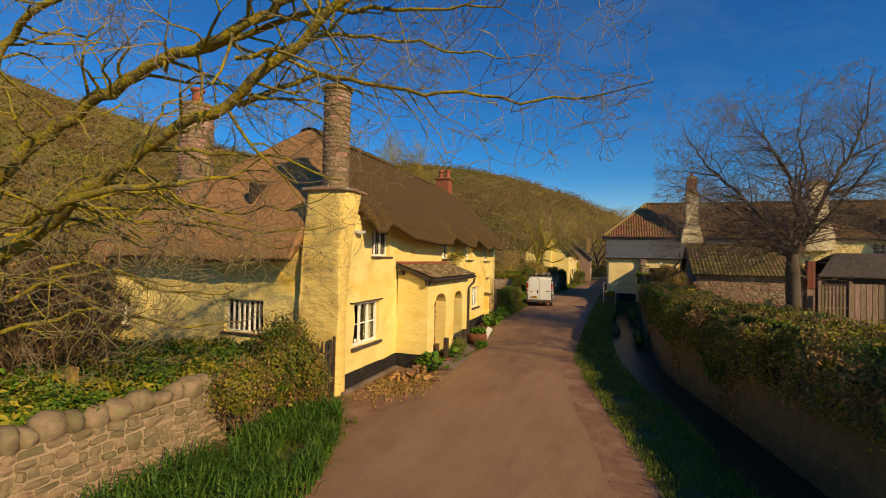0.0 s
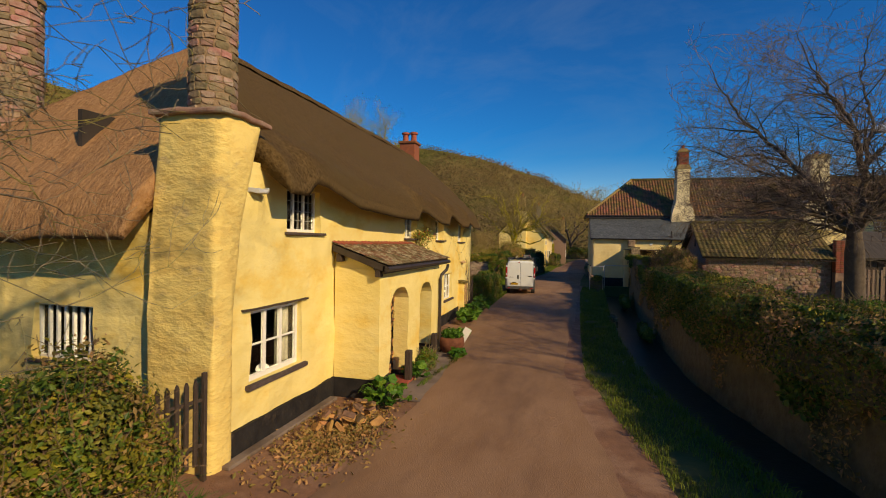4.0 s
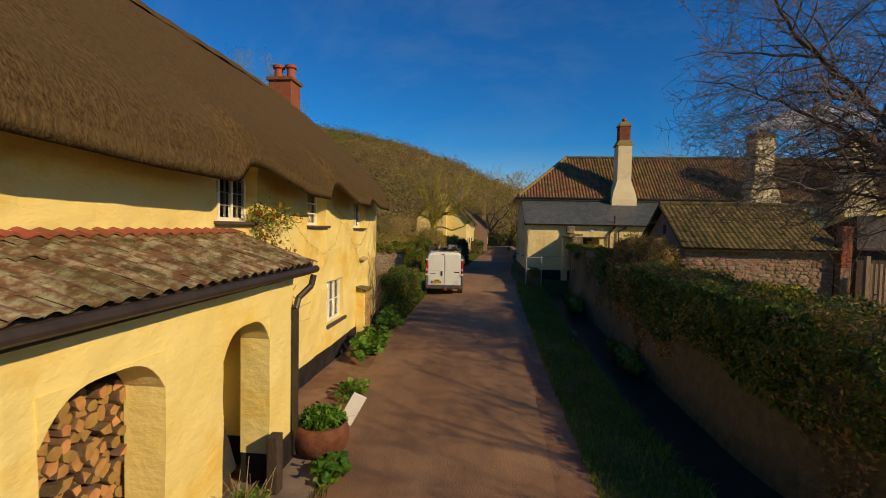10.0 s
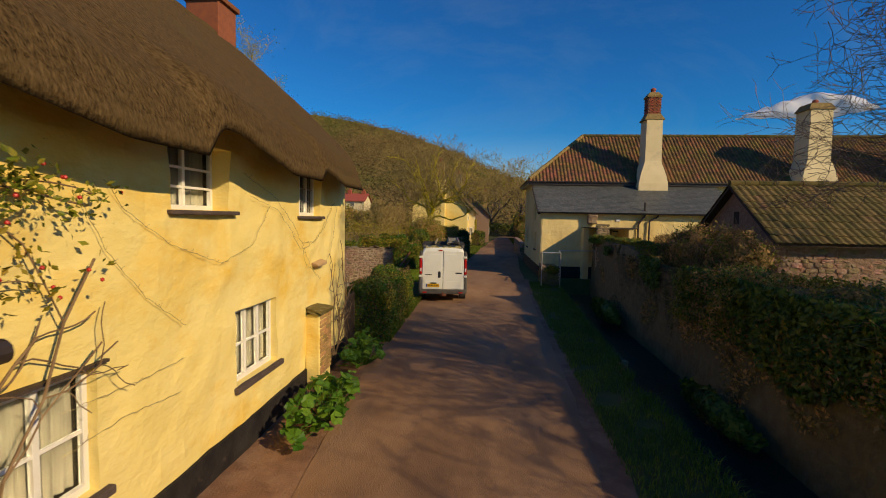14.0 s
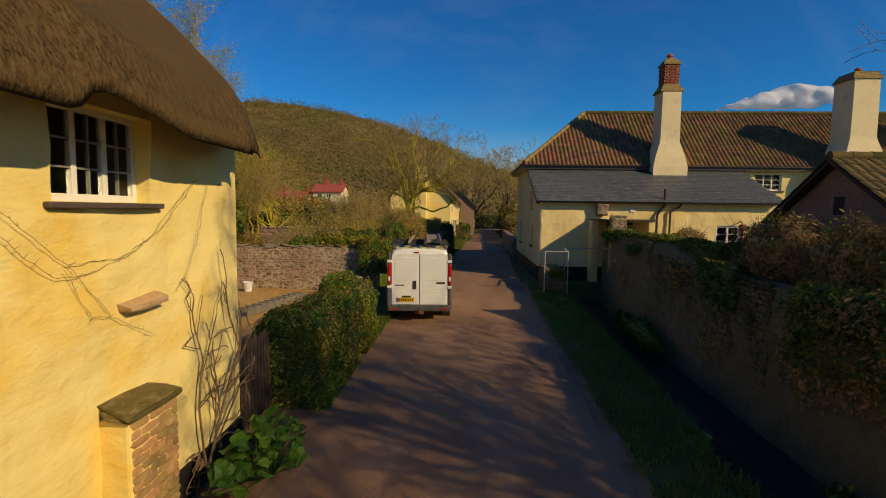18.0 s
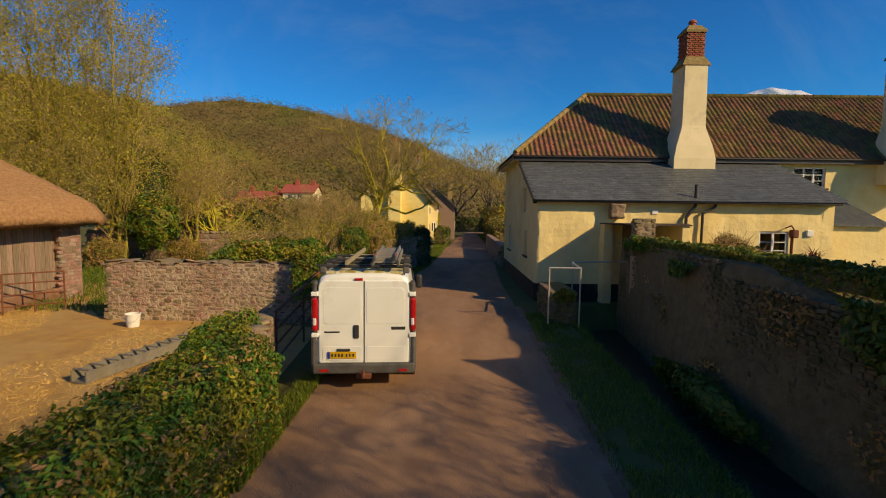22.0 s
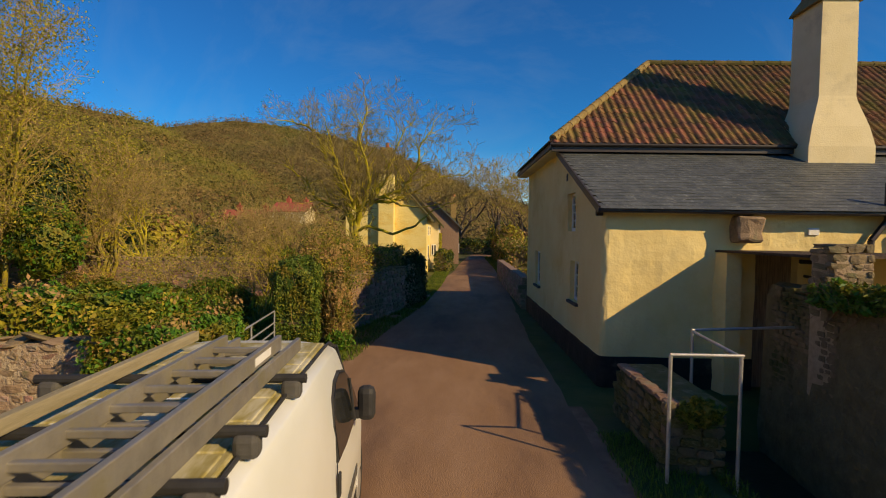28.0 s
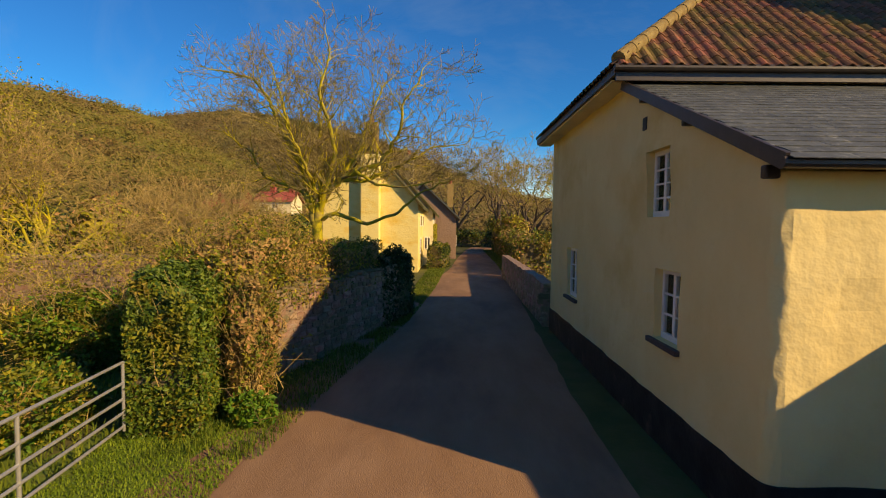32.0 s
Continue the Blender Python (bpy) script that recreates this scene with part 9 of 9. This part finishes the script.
simple_house("village_house", -42.6, -35.2, 116, 122, 4.5, 6.6, "pale", "red_tile", "distant pale village house with a red tile roof", "x", [("S", -41.5, -40.6, 2.6, 3.6), ("S", -38.5, -37.6, 2.6, 3.6)], [(-40.5, 119, 7.6, 0.4, "brick"), (-35.9, 119, 7.6, 0.4, "brick")])
simple_house("village_house", -34.4, -28.6, 118, 124, 6.6, 8.1, "pale", "red_tile", "pale village house with a red tile roof among the trees", "x", [("S", -33.4, -32.5, 5.4, 6.2), ("S", -31.6, -30.7, 5.4, 6.2)], [(-32.5, 121, 9.0, 0.4, "brick"), (-29.4, 121, 8.9, 0.4, "brick")])
shrub("hedgerow_tree", (-31.5, 112, 2.8), (6.0, 2.0, 3.1), "brown winter thicket before the village houses", [("dry_leaf", 0.5), ("leaf", 0.3), ("bud", 0.2)], 7000, 0.26, 524, "tan_twig", 160, category="tree")
shrub("hedgerow_tree", (-38.5, 111, 1.8), (5.0, 2.0, 2.4), "brown winter thicket below the village houses", [("dry_leaf", 0.4), ("leaf", 0.4), ("bud", 0.2)], 5000, 0.26, 525, "tan_twig", 120, category="tree")

# ---- trees ----
limbed_tree("roadside_tree", (-8.6, 4.4, 0), "gnarled leafless roadside tree with mossy yellow-green limbs", [
    (0.10, 0.055, [(-8.5, 4.4, 4.3), (-6.73, 4.6, 5.45), (-5.34, 4.6, 5.91), (-4.45, 4.6, 6.05), (-3.4, 4.7, 6.5)]),
    (0.10, 0.05, [(-8.5, 4.4, 3.0), (-7.66, 4.6, 3.64), (-6.16, 4.6, 4.54), (-5.21, 4.6, 4.97), (-4.33, 4.6, 5.22), (-3.54, 4.6, 5.74), (-2.7, 4.6, 6.3)]),
    (0.08, 0.04, [(-8.5, 4.3, 3.3), (-7.67, 4.2, 3.73), (-6.19, 4.2, 4.12), (-5.2, 4.5, 4.3)]),
    (0.035, 0.012, [(-4.35, 4.8, 5.3), (-3.49, 5.2, 5.75), (-2.24, 5.2, 5.44), (-0.9, 5.2, 5.16), (-0.3, 5.3, 5.2)]),
    (0.05, 0.018, [(-5.0, 4.7, 6.0), (-3.38, 5.0, 6.44), (-1.9, 5.0, 6.25)]),
    (0.07, 0.03, [(-8.5, 4.4, 4.8), (-8.1, 4.4, 6.35), (-7.3, 4.4, 6.8), (-6.2, 4.3, 6.9)]),
    (0.03, 0.01, [(-5.7, 4.7, 4.8), (-3.98, 5.0, 4.71), (-3.1, 5.2, 4.4)]),
    (0.03, 0.01, [(-4.4, 4.8, 5.9), (-3.05, 5.0, 6.12), (-1.31, 5.0, 5.71)]),
    (0.04, 0.012, [(-8.4, 4.4, 3.6), (-7.4, 5.6, 4.0), (-6.3, 6.3, 3.9), (-5.3, 6.6, 3.6)]),
    (0.035, 0.01, [(-8.4, 4.4, 2.6), (-7.4, 4.7, 3.0), (-6.4, 4.9, 3.2), (-5.6, 5.0, 3.0)]),
    (0.04, 0.01, [(-8.4, 4.4, 2.9), (-7.2, 5.0, 3.3), (-6.0, 5.3, 2.9), (-5.0, 5.4, 2.9)]),
    (0.035, 0.01, [(-8.4, 4.4, 2.2), (-7.2, 5.2, 2.6), (-6.2, 5.8, 2.3), (-5.4, 6.2, 2.4)]),
    (0.04, 0.01, [(-8.4, 4.4, 3.8), (-7.0, 5.4, 4.4), (-5.6, 6.0, 4.1), (-4.4, 6.2, 4.2)]),
    (0.03, 0.01, [(-6.2, 4.6, 4.5), (-5.4, 5.4, 3.9), (-4.6, 5.9, 3.8), (-3.9, 6.2, 3.9)]),
    (0.055, 0.018, [(-3.4, 4.7, 6.5), (-2.0, 4.6, 7.5), (-0.5, 4.6, 8.2), (1.0, 4.8, 8.6)]),
    (0.04, 0.014, [(-2.9, 4.65, 6.75), (-1.2, 5.1, 7.7), (0.4, 5.3, 8.1), (1.4, 5.4, 8.3)]),
], 165, "moss_bark", "pale_twig", [((-8.7, 4.4, -0.1), 0.34), ((-8.6, 4.45, 1.4), 0.27), ((-8.5, 4.35, 2.8), 0.22), ((-8.45, 4.4, 4.9), 0.12)], 1.15, 0.26, 3, lambda x, y, z: z < 4.5 - 1.0 * max(0.0, -3.2 - x) or (x > 0.5 and z < 7.0) or y < 2.4, 0.25)
def shades_front(x, y, z):
    """Whether a twig there would throw its shade on the open part of the cottage front, which stays sunlit."""
    run = (x + 6.2) / 0.853
    low, far_y = z - 0.5317 * run, y + 0.522 * run
    return low > 0.5 + 1.2 * max(0.0, far_y - 26.0) and far_y < 27.8


limbed_tree("bare_tree", (7.0, 22.2, 0), "leafless spreading tree with grey-brown limbs and fine twigs behind the hedge", [
    (0.12, 0.02, [(6.92, 22.2, 3.7), (6.4, 22.6, 4.7), (5.9, 23.0, 5.7), (5.1, 23.2, 6.7), (4.2, 23.3, 7.6), (3.4, 23.4, 8.9)]),
    (0.12, 0.02, [(6.95, 22.1, 3.9), (7.12, 22.0, 5.45), (6.7, 22.0, 7.1), (6.3, 22.1, 7.9), (5.6, 22.2, 9.1)]),
    (0.11, 0.02, [(7.0, 22.2, 3.8), (7.6, 22.2, 5.0), (8.0, 22.1, 6.25), (8.7, 22.0, 7.6), (9.2, 22.0, 9.0), (9.3, 22.0, 10.1)]),
    (0.07, 0.014, [(6.9, 22.2, 4.0), (5.95, 22.5, 4.5), (5.0, 22.8, 4.8), (3.7, 23.0, 4.9)]),
    (0.06, 0.014, [(7.1, 22.0, 5.6), (7.5, 22.6, 7.4), (7.3, 22.9, 8.7), (7.5, 23.0, 10.0)]),
    (0.07, 0.014, [(8.0, 22.1, 6.2), (9.2, 22.2, 6.55), (10.0, 22.3, 6.75), (10.9, 22.4, 7.1)]),
    (0.05, 0.012, [(8.7, 22.0, 7.6), (9.85, 21.9, 8.2), (10.7, 21.8, 8.7)]),
    (0.05, 0.012, [(6.72, 22.0, 7.0), (6.2, 22.8, 8.6), (6.0, 23.2, 9.9)]),
    (0.06, 0.012, [(6.3, 22.7, 4.85), (4.9, 23.4, 5.85), (3.7, 23.9, 6.6), (2.95, 24.2, 6.95)]),
    (0.06, 0.014, [(7.5, 22.2, 4.8), (8.8, 22.6, 5.3), (9.8, 22.9, 5.6)]),
    (0.07, 0.014, [(7.0, 22.2, 3.8), (7.1, 21.2, 4.9), (7.2, 20.2, 5.8), (7.5, 19.4, 6.6)]),
    (0.06, 0.014, [(7.1, 22.2, 4.2), (8.0, 21.2, 5.6), (8.6, 20.4, 6.9), (9.0, 19.8, 7.8)]),
    (0.07, 0.014, [(6.95, 22.3, 4.0), (6.4, 23.7, 5.1), (5.8, 24.9, 6.2), (5.4, 25.9, 6.9)]),
    (0.06, 0.012, [(7.1, 22.1, 5.4), (7.7, 23.8, 7.0), (8.1, 24.9, 8.3)]),
    (0.05, 0.012, [(6.9, 22.2, 3.9), (5.8, 21.6, 4.3), (4.7, 21.2, 4.5), (3.6, 21.0, 4.3)]),
    (0.05, 0.012, [(6.9, 22.3, 3.8), (6.1, 23.8, 4.3), (5.3, 25.2, 4.6), (4.5, 26.4, 4.6)]),
    (0.05, 0.012, [(5.5, 23.1, 6.2), (4.4, 23.0, 6.4), (3.2, 22.8, 6.2)]),
    (0.04, 0.01, [(4.6, 23.2, 7.2), (3.7, 23.8, 7.5), (2.7, 24.2, 7.7)]),
    (0.07, 0.014, [(6.97, 22.3, 3.9), (7.5, 24.2, 4.9), (7.8, 26.2, 5.5), (7.8, 28.2, 5.7)]),
    (0.06, 0.012, [(7.5, 24.2, 4.9), (6.9, 25.8, 5.2), (6.5, 27.4, 5.2), (6.0, 28.6, 4.9)]),
    (0.06, 0.012, [(7.8, 25.8, 5.4), (8.8, 26.8, 6.0), (9.4, 27.8, 6.2)]),
], 171, "bark", "dark_twig", [((7.1, 22.2, -0.1), 0.36), ((7.05, 22.25, 1.4), 0.27), ((6.97, 22.2, 3.2), 0.25), ((6.95, 22.2, 4.1), 0.15)], 1.5, 0.17, 3, clear=lambda x, y, z: x < 2.0 or z > 11.0 or (z < 3.6 and x < 4.6) or shades_front(x, y, z), rmin=0.0062, bend=0.13, up=0.0)
# a second tree of the same kind, whose twigs shade the lane
limbed_tree("bare_tree", (10.2, 13.6, 0), "leafless tree beside the lane that dapples the road with shade", [
    (0.14, 0.03, [(10.2, 13.6, 2.4), (10.0, 13.4, 4.4), (9.6, 13.0, 5.9), (9.3, 12.6, 7.2)]),
    (0.12, 0.03, [(10.2, 13.6, 2.6), (9.4, 14.2, 4.2), (8.7, 14.8, 5.4), (8.1, 15.3, 6.4)]),
    (0.12, 0.03, [(10.2, 13.6, 2.5), (10.9, 14.4, 4.4), (11.4, 15.2, 6.0), (11.6, 15.9, 7.3)]),
    (0.1, 0.025, [(10.2, 13.6, 2.7), (9.4, 12.8, 3.9), (8.6, 12.2, 4.8), (8.0, 11.8, 5.6)]),
    (0.1, 0.025, [(10.2, 13.6, 2.8), (11.3, 13.2, 4.3), (12.2, 12.8, 5.6), (12.8, 12.6, 6.7)]),
    (0.09, 0.022, [(9.9, 13.5, 4.6), (9.8, 14.8, 5.9), (9.7, 16.0, 6.8)]),
], 173, "bark", "dark_twig", [((10.25, 13.6, -0.1), 0.3), ((10.2, 13.6, 1.4), 0.25), ((10.2, 13.6, 2.8), 0.18)], 1.8, 0.28, 3, clear=lambda x, y, z: x < 7.2 or z > 8.2 or shades_front(x, y, z), rmin=0.008)
limbed_tree("lichen_tree", (-7.3, 57.0, 0), "leafless tree bright with yellow lichen beside the lane", [
    (0.13, 0.03, [(-7.4, 57.0, 2.9), (-7.85, 57.0, 4.9), (-8.75, 57.1, 6.5), (-9.1, 57.2, 7.4), (-9.65, 57.2, 8.05), (-10.6, 57.2, 8.3)]),
    (0.12, 0.025, [(-7.35, 57.0, 3.2), (-7.3, 57.2, 4.0), (-7.45, 57.6, 5.8), (-7.6, 58.0, 7.1), (-7.45, 58.2, 8.4)]),
    (0.11, 0.025, [(-7.3, 57.0, 3.6), (-7.0, 56.8, 4.5), (-6.65, 56.5, 5.5), (-6.8, 56.2, 6.45), (-7.05, 56.0, 7.25), (-6.7, 55.9, 8.5)]),
    (0.10, 0.022, [(-7.0, 56.9, 4.4), (-6.75, 57.2, 4.5), (-6.1, 57.6, 5.65), (-5.7, 57.9, 7.1), (-5.2, 58.0, 8.2)]),
    (0.10, 0.022, [(-7.0, 56.9, 4.2), (-6.5, 56.7, 4.7), (-5.15, 56.5, 5.15), (-4.5, 56.3, 6.2), (-4.35, 56.2, 7.15), (-3.85, 56.2, 7.9)]),
    (0.08, 0.018, [(-6.5, 56.8, 4.6), (-5.9, 57.0, 4.6), (-4.6, 57.2, 5.15), (-3.55, 57.3, 5.8), (-2.6, 57.3, 5.9)]),
    (0.08, 0.018, [(-7.2, 57.0, 3.3), (-6.75, 56.9, 3.5), (-5.65, 56.8, 3.15), (-4.6, 56.8, 3.55), (-3.9, 56.8, 4.2), (-2.6, 56.9, 4.8)]),
    (0.09, 0.02, [(-7.5, 57.0, 3.5), (-7.85, 57.0, 4.2), (-9.2, 57.2, 4.7), (-10.0, 57.4, 5.75), (-10.8, 57.5, 6.3)]),
    (0.08, 0.018, [(-7.6, 57.0, 4.3), (-8.1, 56.6, 5.7), (-8.3, 56.3, 7.0), (-8.6, 56.2, 8.1)]),
    (0.07, 0.018, [(-7.3, 57.0, 4.0), (-7.6, 55.8, 5.3), (-7.9, 54.9, 6.4)]),
    (0.07, 0.018, [(-7.2, 57.2, 4.2), (-6.4, 58.3, 5.6), (-6.1, 59.2, 6.9)]),
    (0.06, 0.016, [(-6.0, 56.6, 4.9), (-5.2, 56.0, 4.4), (-4.3, 55.6, 4.3), (-3.4, 55.4, 4.5)]),
], 181, "lichen_bark", "lichen_twig", [((-7.2, 57.0, -0.1), 0.28), ((-7.3, 57.0, 1.2), 0.23), ((-7.4, 57.0, 3.0), 0.17), ((-7.35, 57.0, 3.8), 0.1)], 1.05, 0.15, 3, clear=lambda x, y, z: z < 2.8 or (z < 4.6 and x > -6.6), rmin=0.0085, bend=0.13, up=0.06)


def upright_tree(base, height, spread, stems, label, seed, buds):
    """A tall tree of several upright stems with steep shoots, breaking into small leaf."""
    t = thing("willow", base, label, "tree")
    r = np.random.default_rng(seed)
    b = Vector(base)
    fine = []
    for k in range(stems):
        a = 2 * math.pi * (k + r.uniform(-0.3, 0.3)) / stems
        lean = Vector((math.cos(a), math.sin(a) * 0.7, 0)) * spread * r.uniform(0.5, 1.0)
        h = height * r.uniform(0.8, 1.05)
        pts = [b + lean * 0.12 + Vector((0, 0, -0.1))]
        n = int(h / 0.55)
        for i in range(1, n + 1):
            u = i / n
            pts.append(b + lean * (0.12 + 0.88 * u ** 1.3) + Vector((r.normal(0, 0.07), r.normal(0, 0.07), h * u)))
        v, f = stem_skin(pts, [0.1 * (1 - i / n) + 0.012 for i in range(n + 1)], 6)
        raw("stem", v, f, "moss_bark", t, smooth=True)
        for i, p in enumerate(pts):
            if i < 3:
                continue
            u = i / n
            for q in range(3):
                d = Vector((r.normal(0, 1), r.normal(0, 1), r.uniform(0.9, 2.0)))
                grow(p, d, (2.7 - 1.7 * u) * r.uniform(0.6, 1.2), 0.022, 2, r, fine, 0.16, 2, 0.1, 0.6)
    segs = [(*s[:6], max(s[6], 0.009), max(s[7], 0.007)) for lv, s in fine]
    v, f = tubes_mesh(segs, 4)
    raw("spray", v, f, "tan_twig", t, kind="stuff")
    ends = np.array([s[3:6] for s in segs])
    pick = ends[r.integers(0, len(ends), buds)] + r.normal(0, 0.3, (buds, 3))
    v, f = leaf_quads(pick, 0.08, seed=seed)
    raw("crown", v, f, "bud", t, kind="stuff")
    return t


upright_tree((-25.3, 53.5, 0), 16.0, 2.2, 5, "tall willow just breaking into yellow-green leaf", 191, 26000)
upright_tree((-21.8, 54.5, 0), 15.5, 2.4, 5, "tall willow with pale upright stems and yellow-green leaf", 192, 26000)
upright_tree((-19.4, 57.5, 0), 6.3, 1.8, 4, "younger willow with a little yellow-green leaf beside the taller ones", 193, 4000)
upright_tree((-28.5, 51.5, 0), 14.0, 2.6, 4, "tall willow behind the barn breaking into leaf", 194, 26000)
r = np.random.default_rng(23)
for k in range(6):
    x, y = r.uniform(-14.5, -9.0), r.uniform(50.5, 60)
    s = r.uniform(0.6, 1.0)
    bare_tree("brushwood", (x, y, 0), [((x, y, 0.1), (r.normal(0, 0.5), r.normal(0, 0.4), 1), 1.5 * s, 0.045) for q in range(4)], "leafless yellow-brown brushwood in rough grass", 200 + k, "lichen_bark", "tan_twig", 4, 3, 0.2, 0.05, None, 0.7, 900, "bud", 0.06, rmin=0.005)
for x, y, s, sd in ((-18.3, 58.9, 1.25, 231), (-9.8, 53.5, 0.8, 232), (-12.5, 61.5, 0.9, 233)):
    bare_tree("pollard", (x, y, 0), [((x, y, 1.0 * s), (r.normal(0, 0.5), r.normal(0, 0.4), 1.5), 1.6 * s, 0.07 * s) for q in range(8)], "small spreading bare tree with lichened limbs", sd, "lichen_bark", "tan_twig", 5, 3, 0.2, 0.08, [((x, y, -0.1), 0.16 * s), ((x, y, 1.2 * s), 0.12 * s)], 0.7, rmin=0.006, bark_min=0.012)
shrub("laurel", (-11.6, 46.6, 0.9), (1.6, 1.3, 1.2), "green laurel bush behind the yard wall", [("leaf", 0.6), ("bright_leaf", 0.2), ("ivy", 0.2)], 7000, 0.09, 306, "bark", 30)
shrub("russet_shrub", (-25.0, 52.5, 1.8), (2.6, 1.6, 2.3), "tall orange-brown winter thicket below the willows", [("dry_leaf", 0.6), ("bud", 0.4)], 14000, 0.09, 310, "twig", 300)
shrub("russet_shrub", (-14.5, 52.5, 0.4), (2.2, 1.2, 0.7), "orange-brown winter shrub in the field", [("dry_leaf", 0.5), ("bud", 0.5)], 9000, 0.06, 307, "tan_twig", 260)
shrub("russet_shrub", (-21.6, 52.9, 0.8), (1.5, 0.8, 1.1), "low orange-brown thicket round the willow stems", [("dry_leaf", 0.65), ("leaf", 0.2), ("bud", 0.15)], 6000, 0.07, 311, "tan_twig", 160)
shrub("russet_shrub", (-18.6, 55.6, 0.7), (1.6, 0.8, 1.0), "orange-brown winter shrub before the field wall", [("dry_leaf", 0.7), ("bud", 0.3)], 5000, 0.07, 312, "tan_twig", 140)
shrub("bramble_mound", (-10.6, 50.5, 0.8), (1.6, 1.4, 1.2), "green bramble mound in the rough field", [("leaf", 0.7), ("bright_leaf", 0.3)], 9000, 0.07, 308, "tan_twig", 160)
# spiky purple plant before the lean-to window
cp = thing("spiky_plant", (9.5, 43.8, 1.6), "purple-red spiky cordyline above the garden wall", "plant")
pp = np.tile([[9.5, 43.8, 1.55]], (90, 1)) + r.normal(0, 0.03, (90, 3))
v, f = blades(pp, 0.75, 0.035, 1.1, 309)
M["purple"] = material("purple_leaves", (0.16, 0.035, 0.03), (0.24, 0.07, 0.05), 2, 0.5, bump=0, island=0.3)
raw("leaves", v, f, "purple", cp, kind="stuff")
part("stem", tubem((9.5, 43.8, -0.02), (9.5, 43.8, 1.6), 0.05), "twig", cp)
shrub("evergreen", (-21.8, 57.0, 4.5), (2.1, 2.0, 3.0), "dark evergreen holm oak", [("dark_leaf", 0.8), ("leaf", 0.2)], 11000, 0.17, 301, "bark", 30)
shrub("evergreen", (-20.1, 55.0, 2.5), (1.75, 1.5, 2.1), "rounded bright green laurel bush", [("leaf", 0.6), ("bright_leaf", 0.25), ("dark_leaf", 0.15)], 11000, 0.12, 302, "bark", 30)
shrub("evergreen", (-19.8, 59.3, 1.6), (1.5, 1.4, 1.8), "dark green bush by the field wall", [("dark_leaf", 0.6), ("leaf", 0.4)], 5000, 0.17, 303, "bark", 30)
for k in range(60):
    x = r.uniform(-75, -9) if k < 42 else r.uniform(3, 40)
    y = r.uniform(62, 115) if k < 42 else r.uniform(75, 120)
    if -12 < x < 3 and y < 92:
        continue
    h = r.uniform(1.6, 3.0)
    mt, lf, sz = (("bud", "dry_leaf"), ("dry_leaf", "bud"), ("leaf", "dark_leaf"))[k % 3], r.uniform(0.22, 0.3), h
    shrub("hedgerow_tree", (x, y, h * 1.0), (h * 1.1, h * 1.1, h * 1.15), "winter hedgerow tree at the village edge", [(mt[0], 0.6), (mt[1], 0.4)], 2200, 0.26, 400 + k, "tan_twig", 60, category="tree")
for k, (x, y, s) in enumerate(((-1.5, 118, 2.2), (4.5, 112, 2.3), (8, 104, 1.9), (12, 100, 2.0), (-7, 112, 2.0), (5, 92, 1.4))):
    bare_tree("far_tree", (x, y, 0), [((x, y, 1.2 * s), (r.normal(0, 0.4), r.normal(0, 0.4), 1), 2.1 * s, 0.12 * s) for q in range(4)], "bare tree at the end of the lane", 500 + k, "bark", "tan_twig", 5, 3, 0.16, 0.1, [((x, y, -0.1), 0.16 * s), ((x, y, 1.4 * s), 0.11 * s)], 0.68, 500, "bud", 0.2, rmin=0.015)
hedge("far_hedge", (-9, 108), (14, 110), 0.0, 2.2, 3.0, "dark hedge across the end of the lane", [("dark_leaf", 0.5), ("leaf", 0.5)], 9000, 0.22, 521, 0.3)
hedge("lane_hedge", (2.2, 70), (3.4, 100), 0.0, 2.4, 2.0, "lane hedge beyond the farmhouse", [("leaf", 0.6), ("dry_leaf", 0.4)], 12000, 0.15, 522, 0.3)
hedge("lane_hedge", (-3.9, 74.5), (-3.4, 77), 0.0, 1.7, 1.2, "rounded clipped bush by the cottage", [("dark_leaf", 0.5), ("leaf", 0.5)], 3000, 0.1, 523, 0.2)
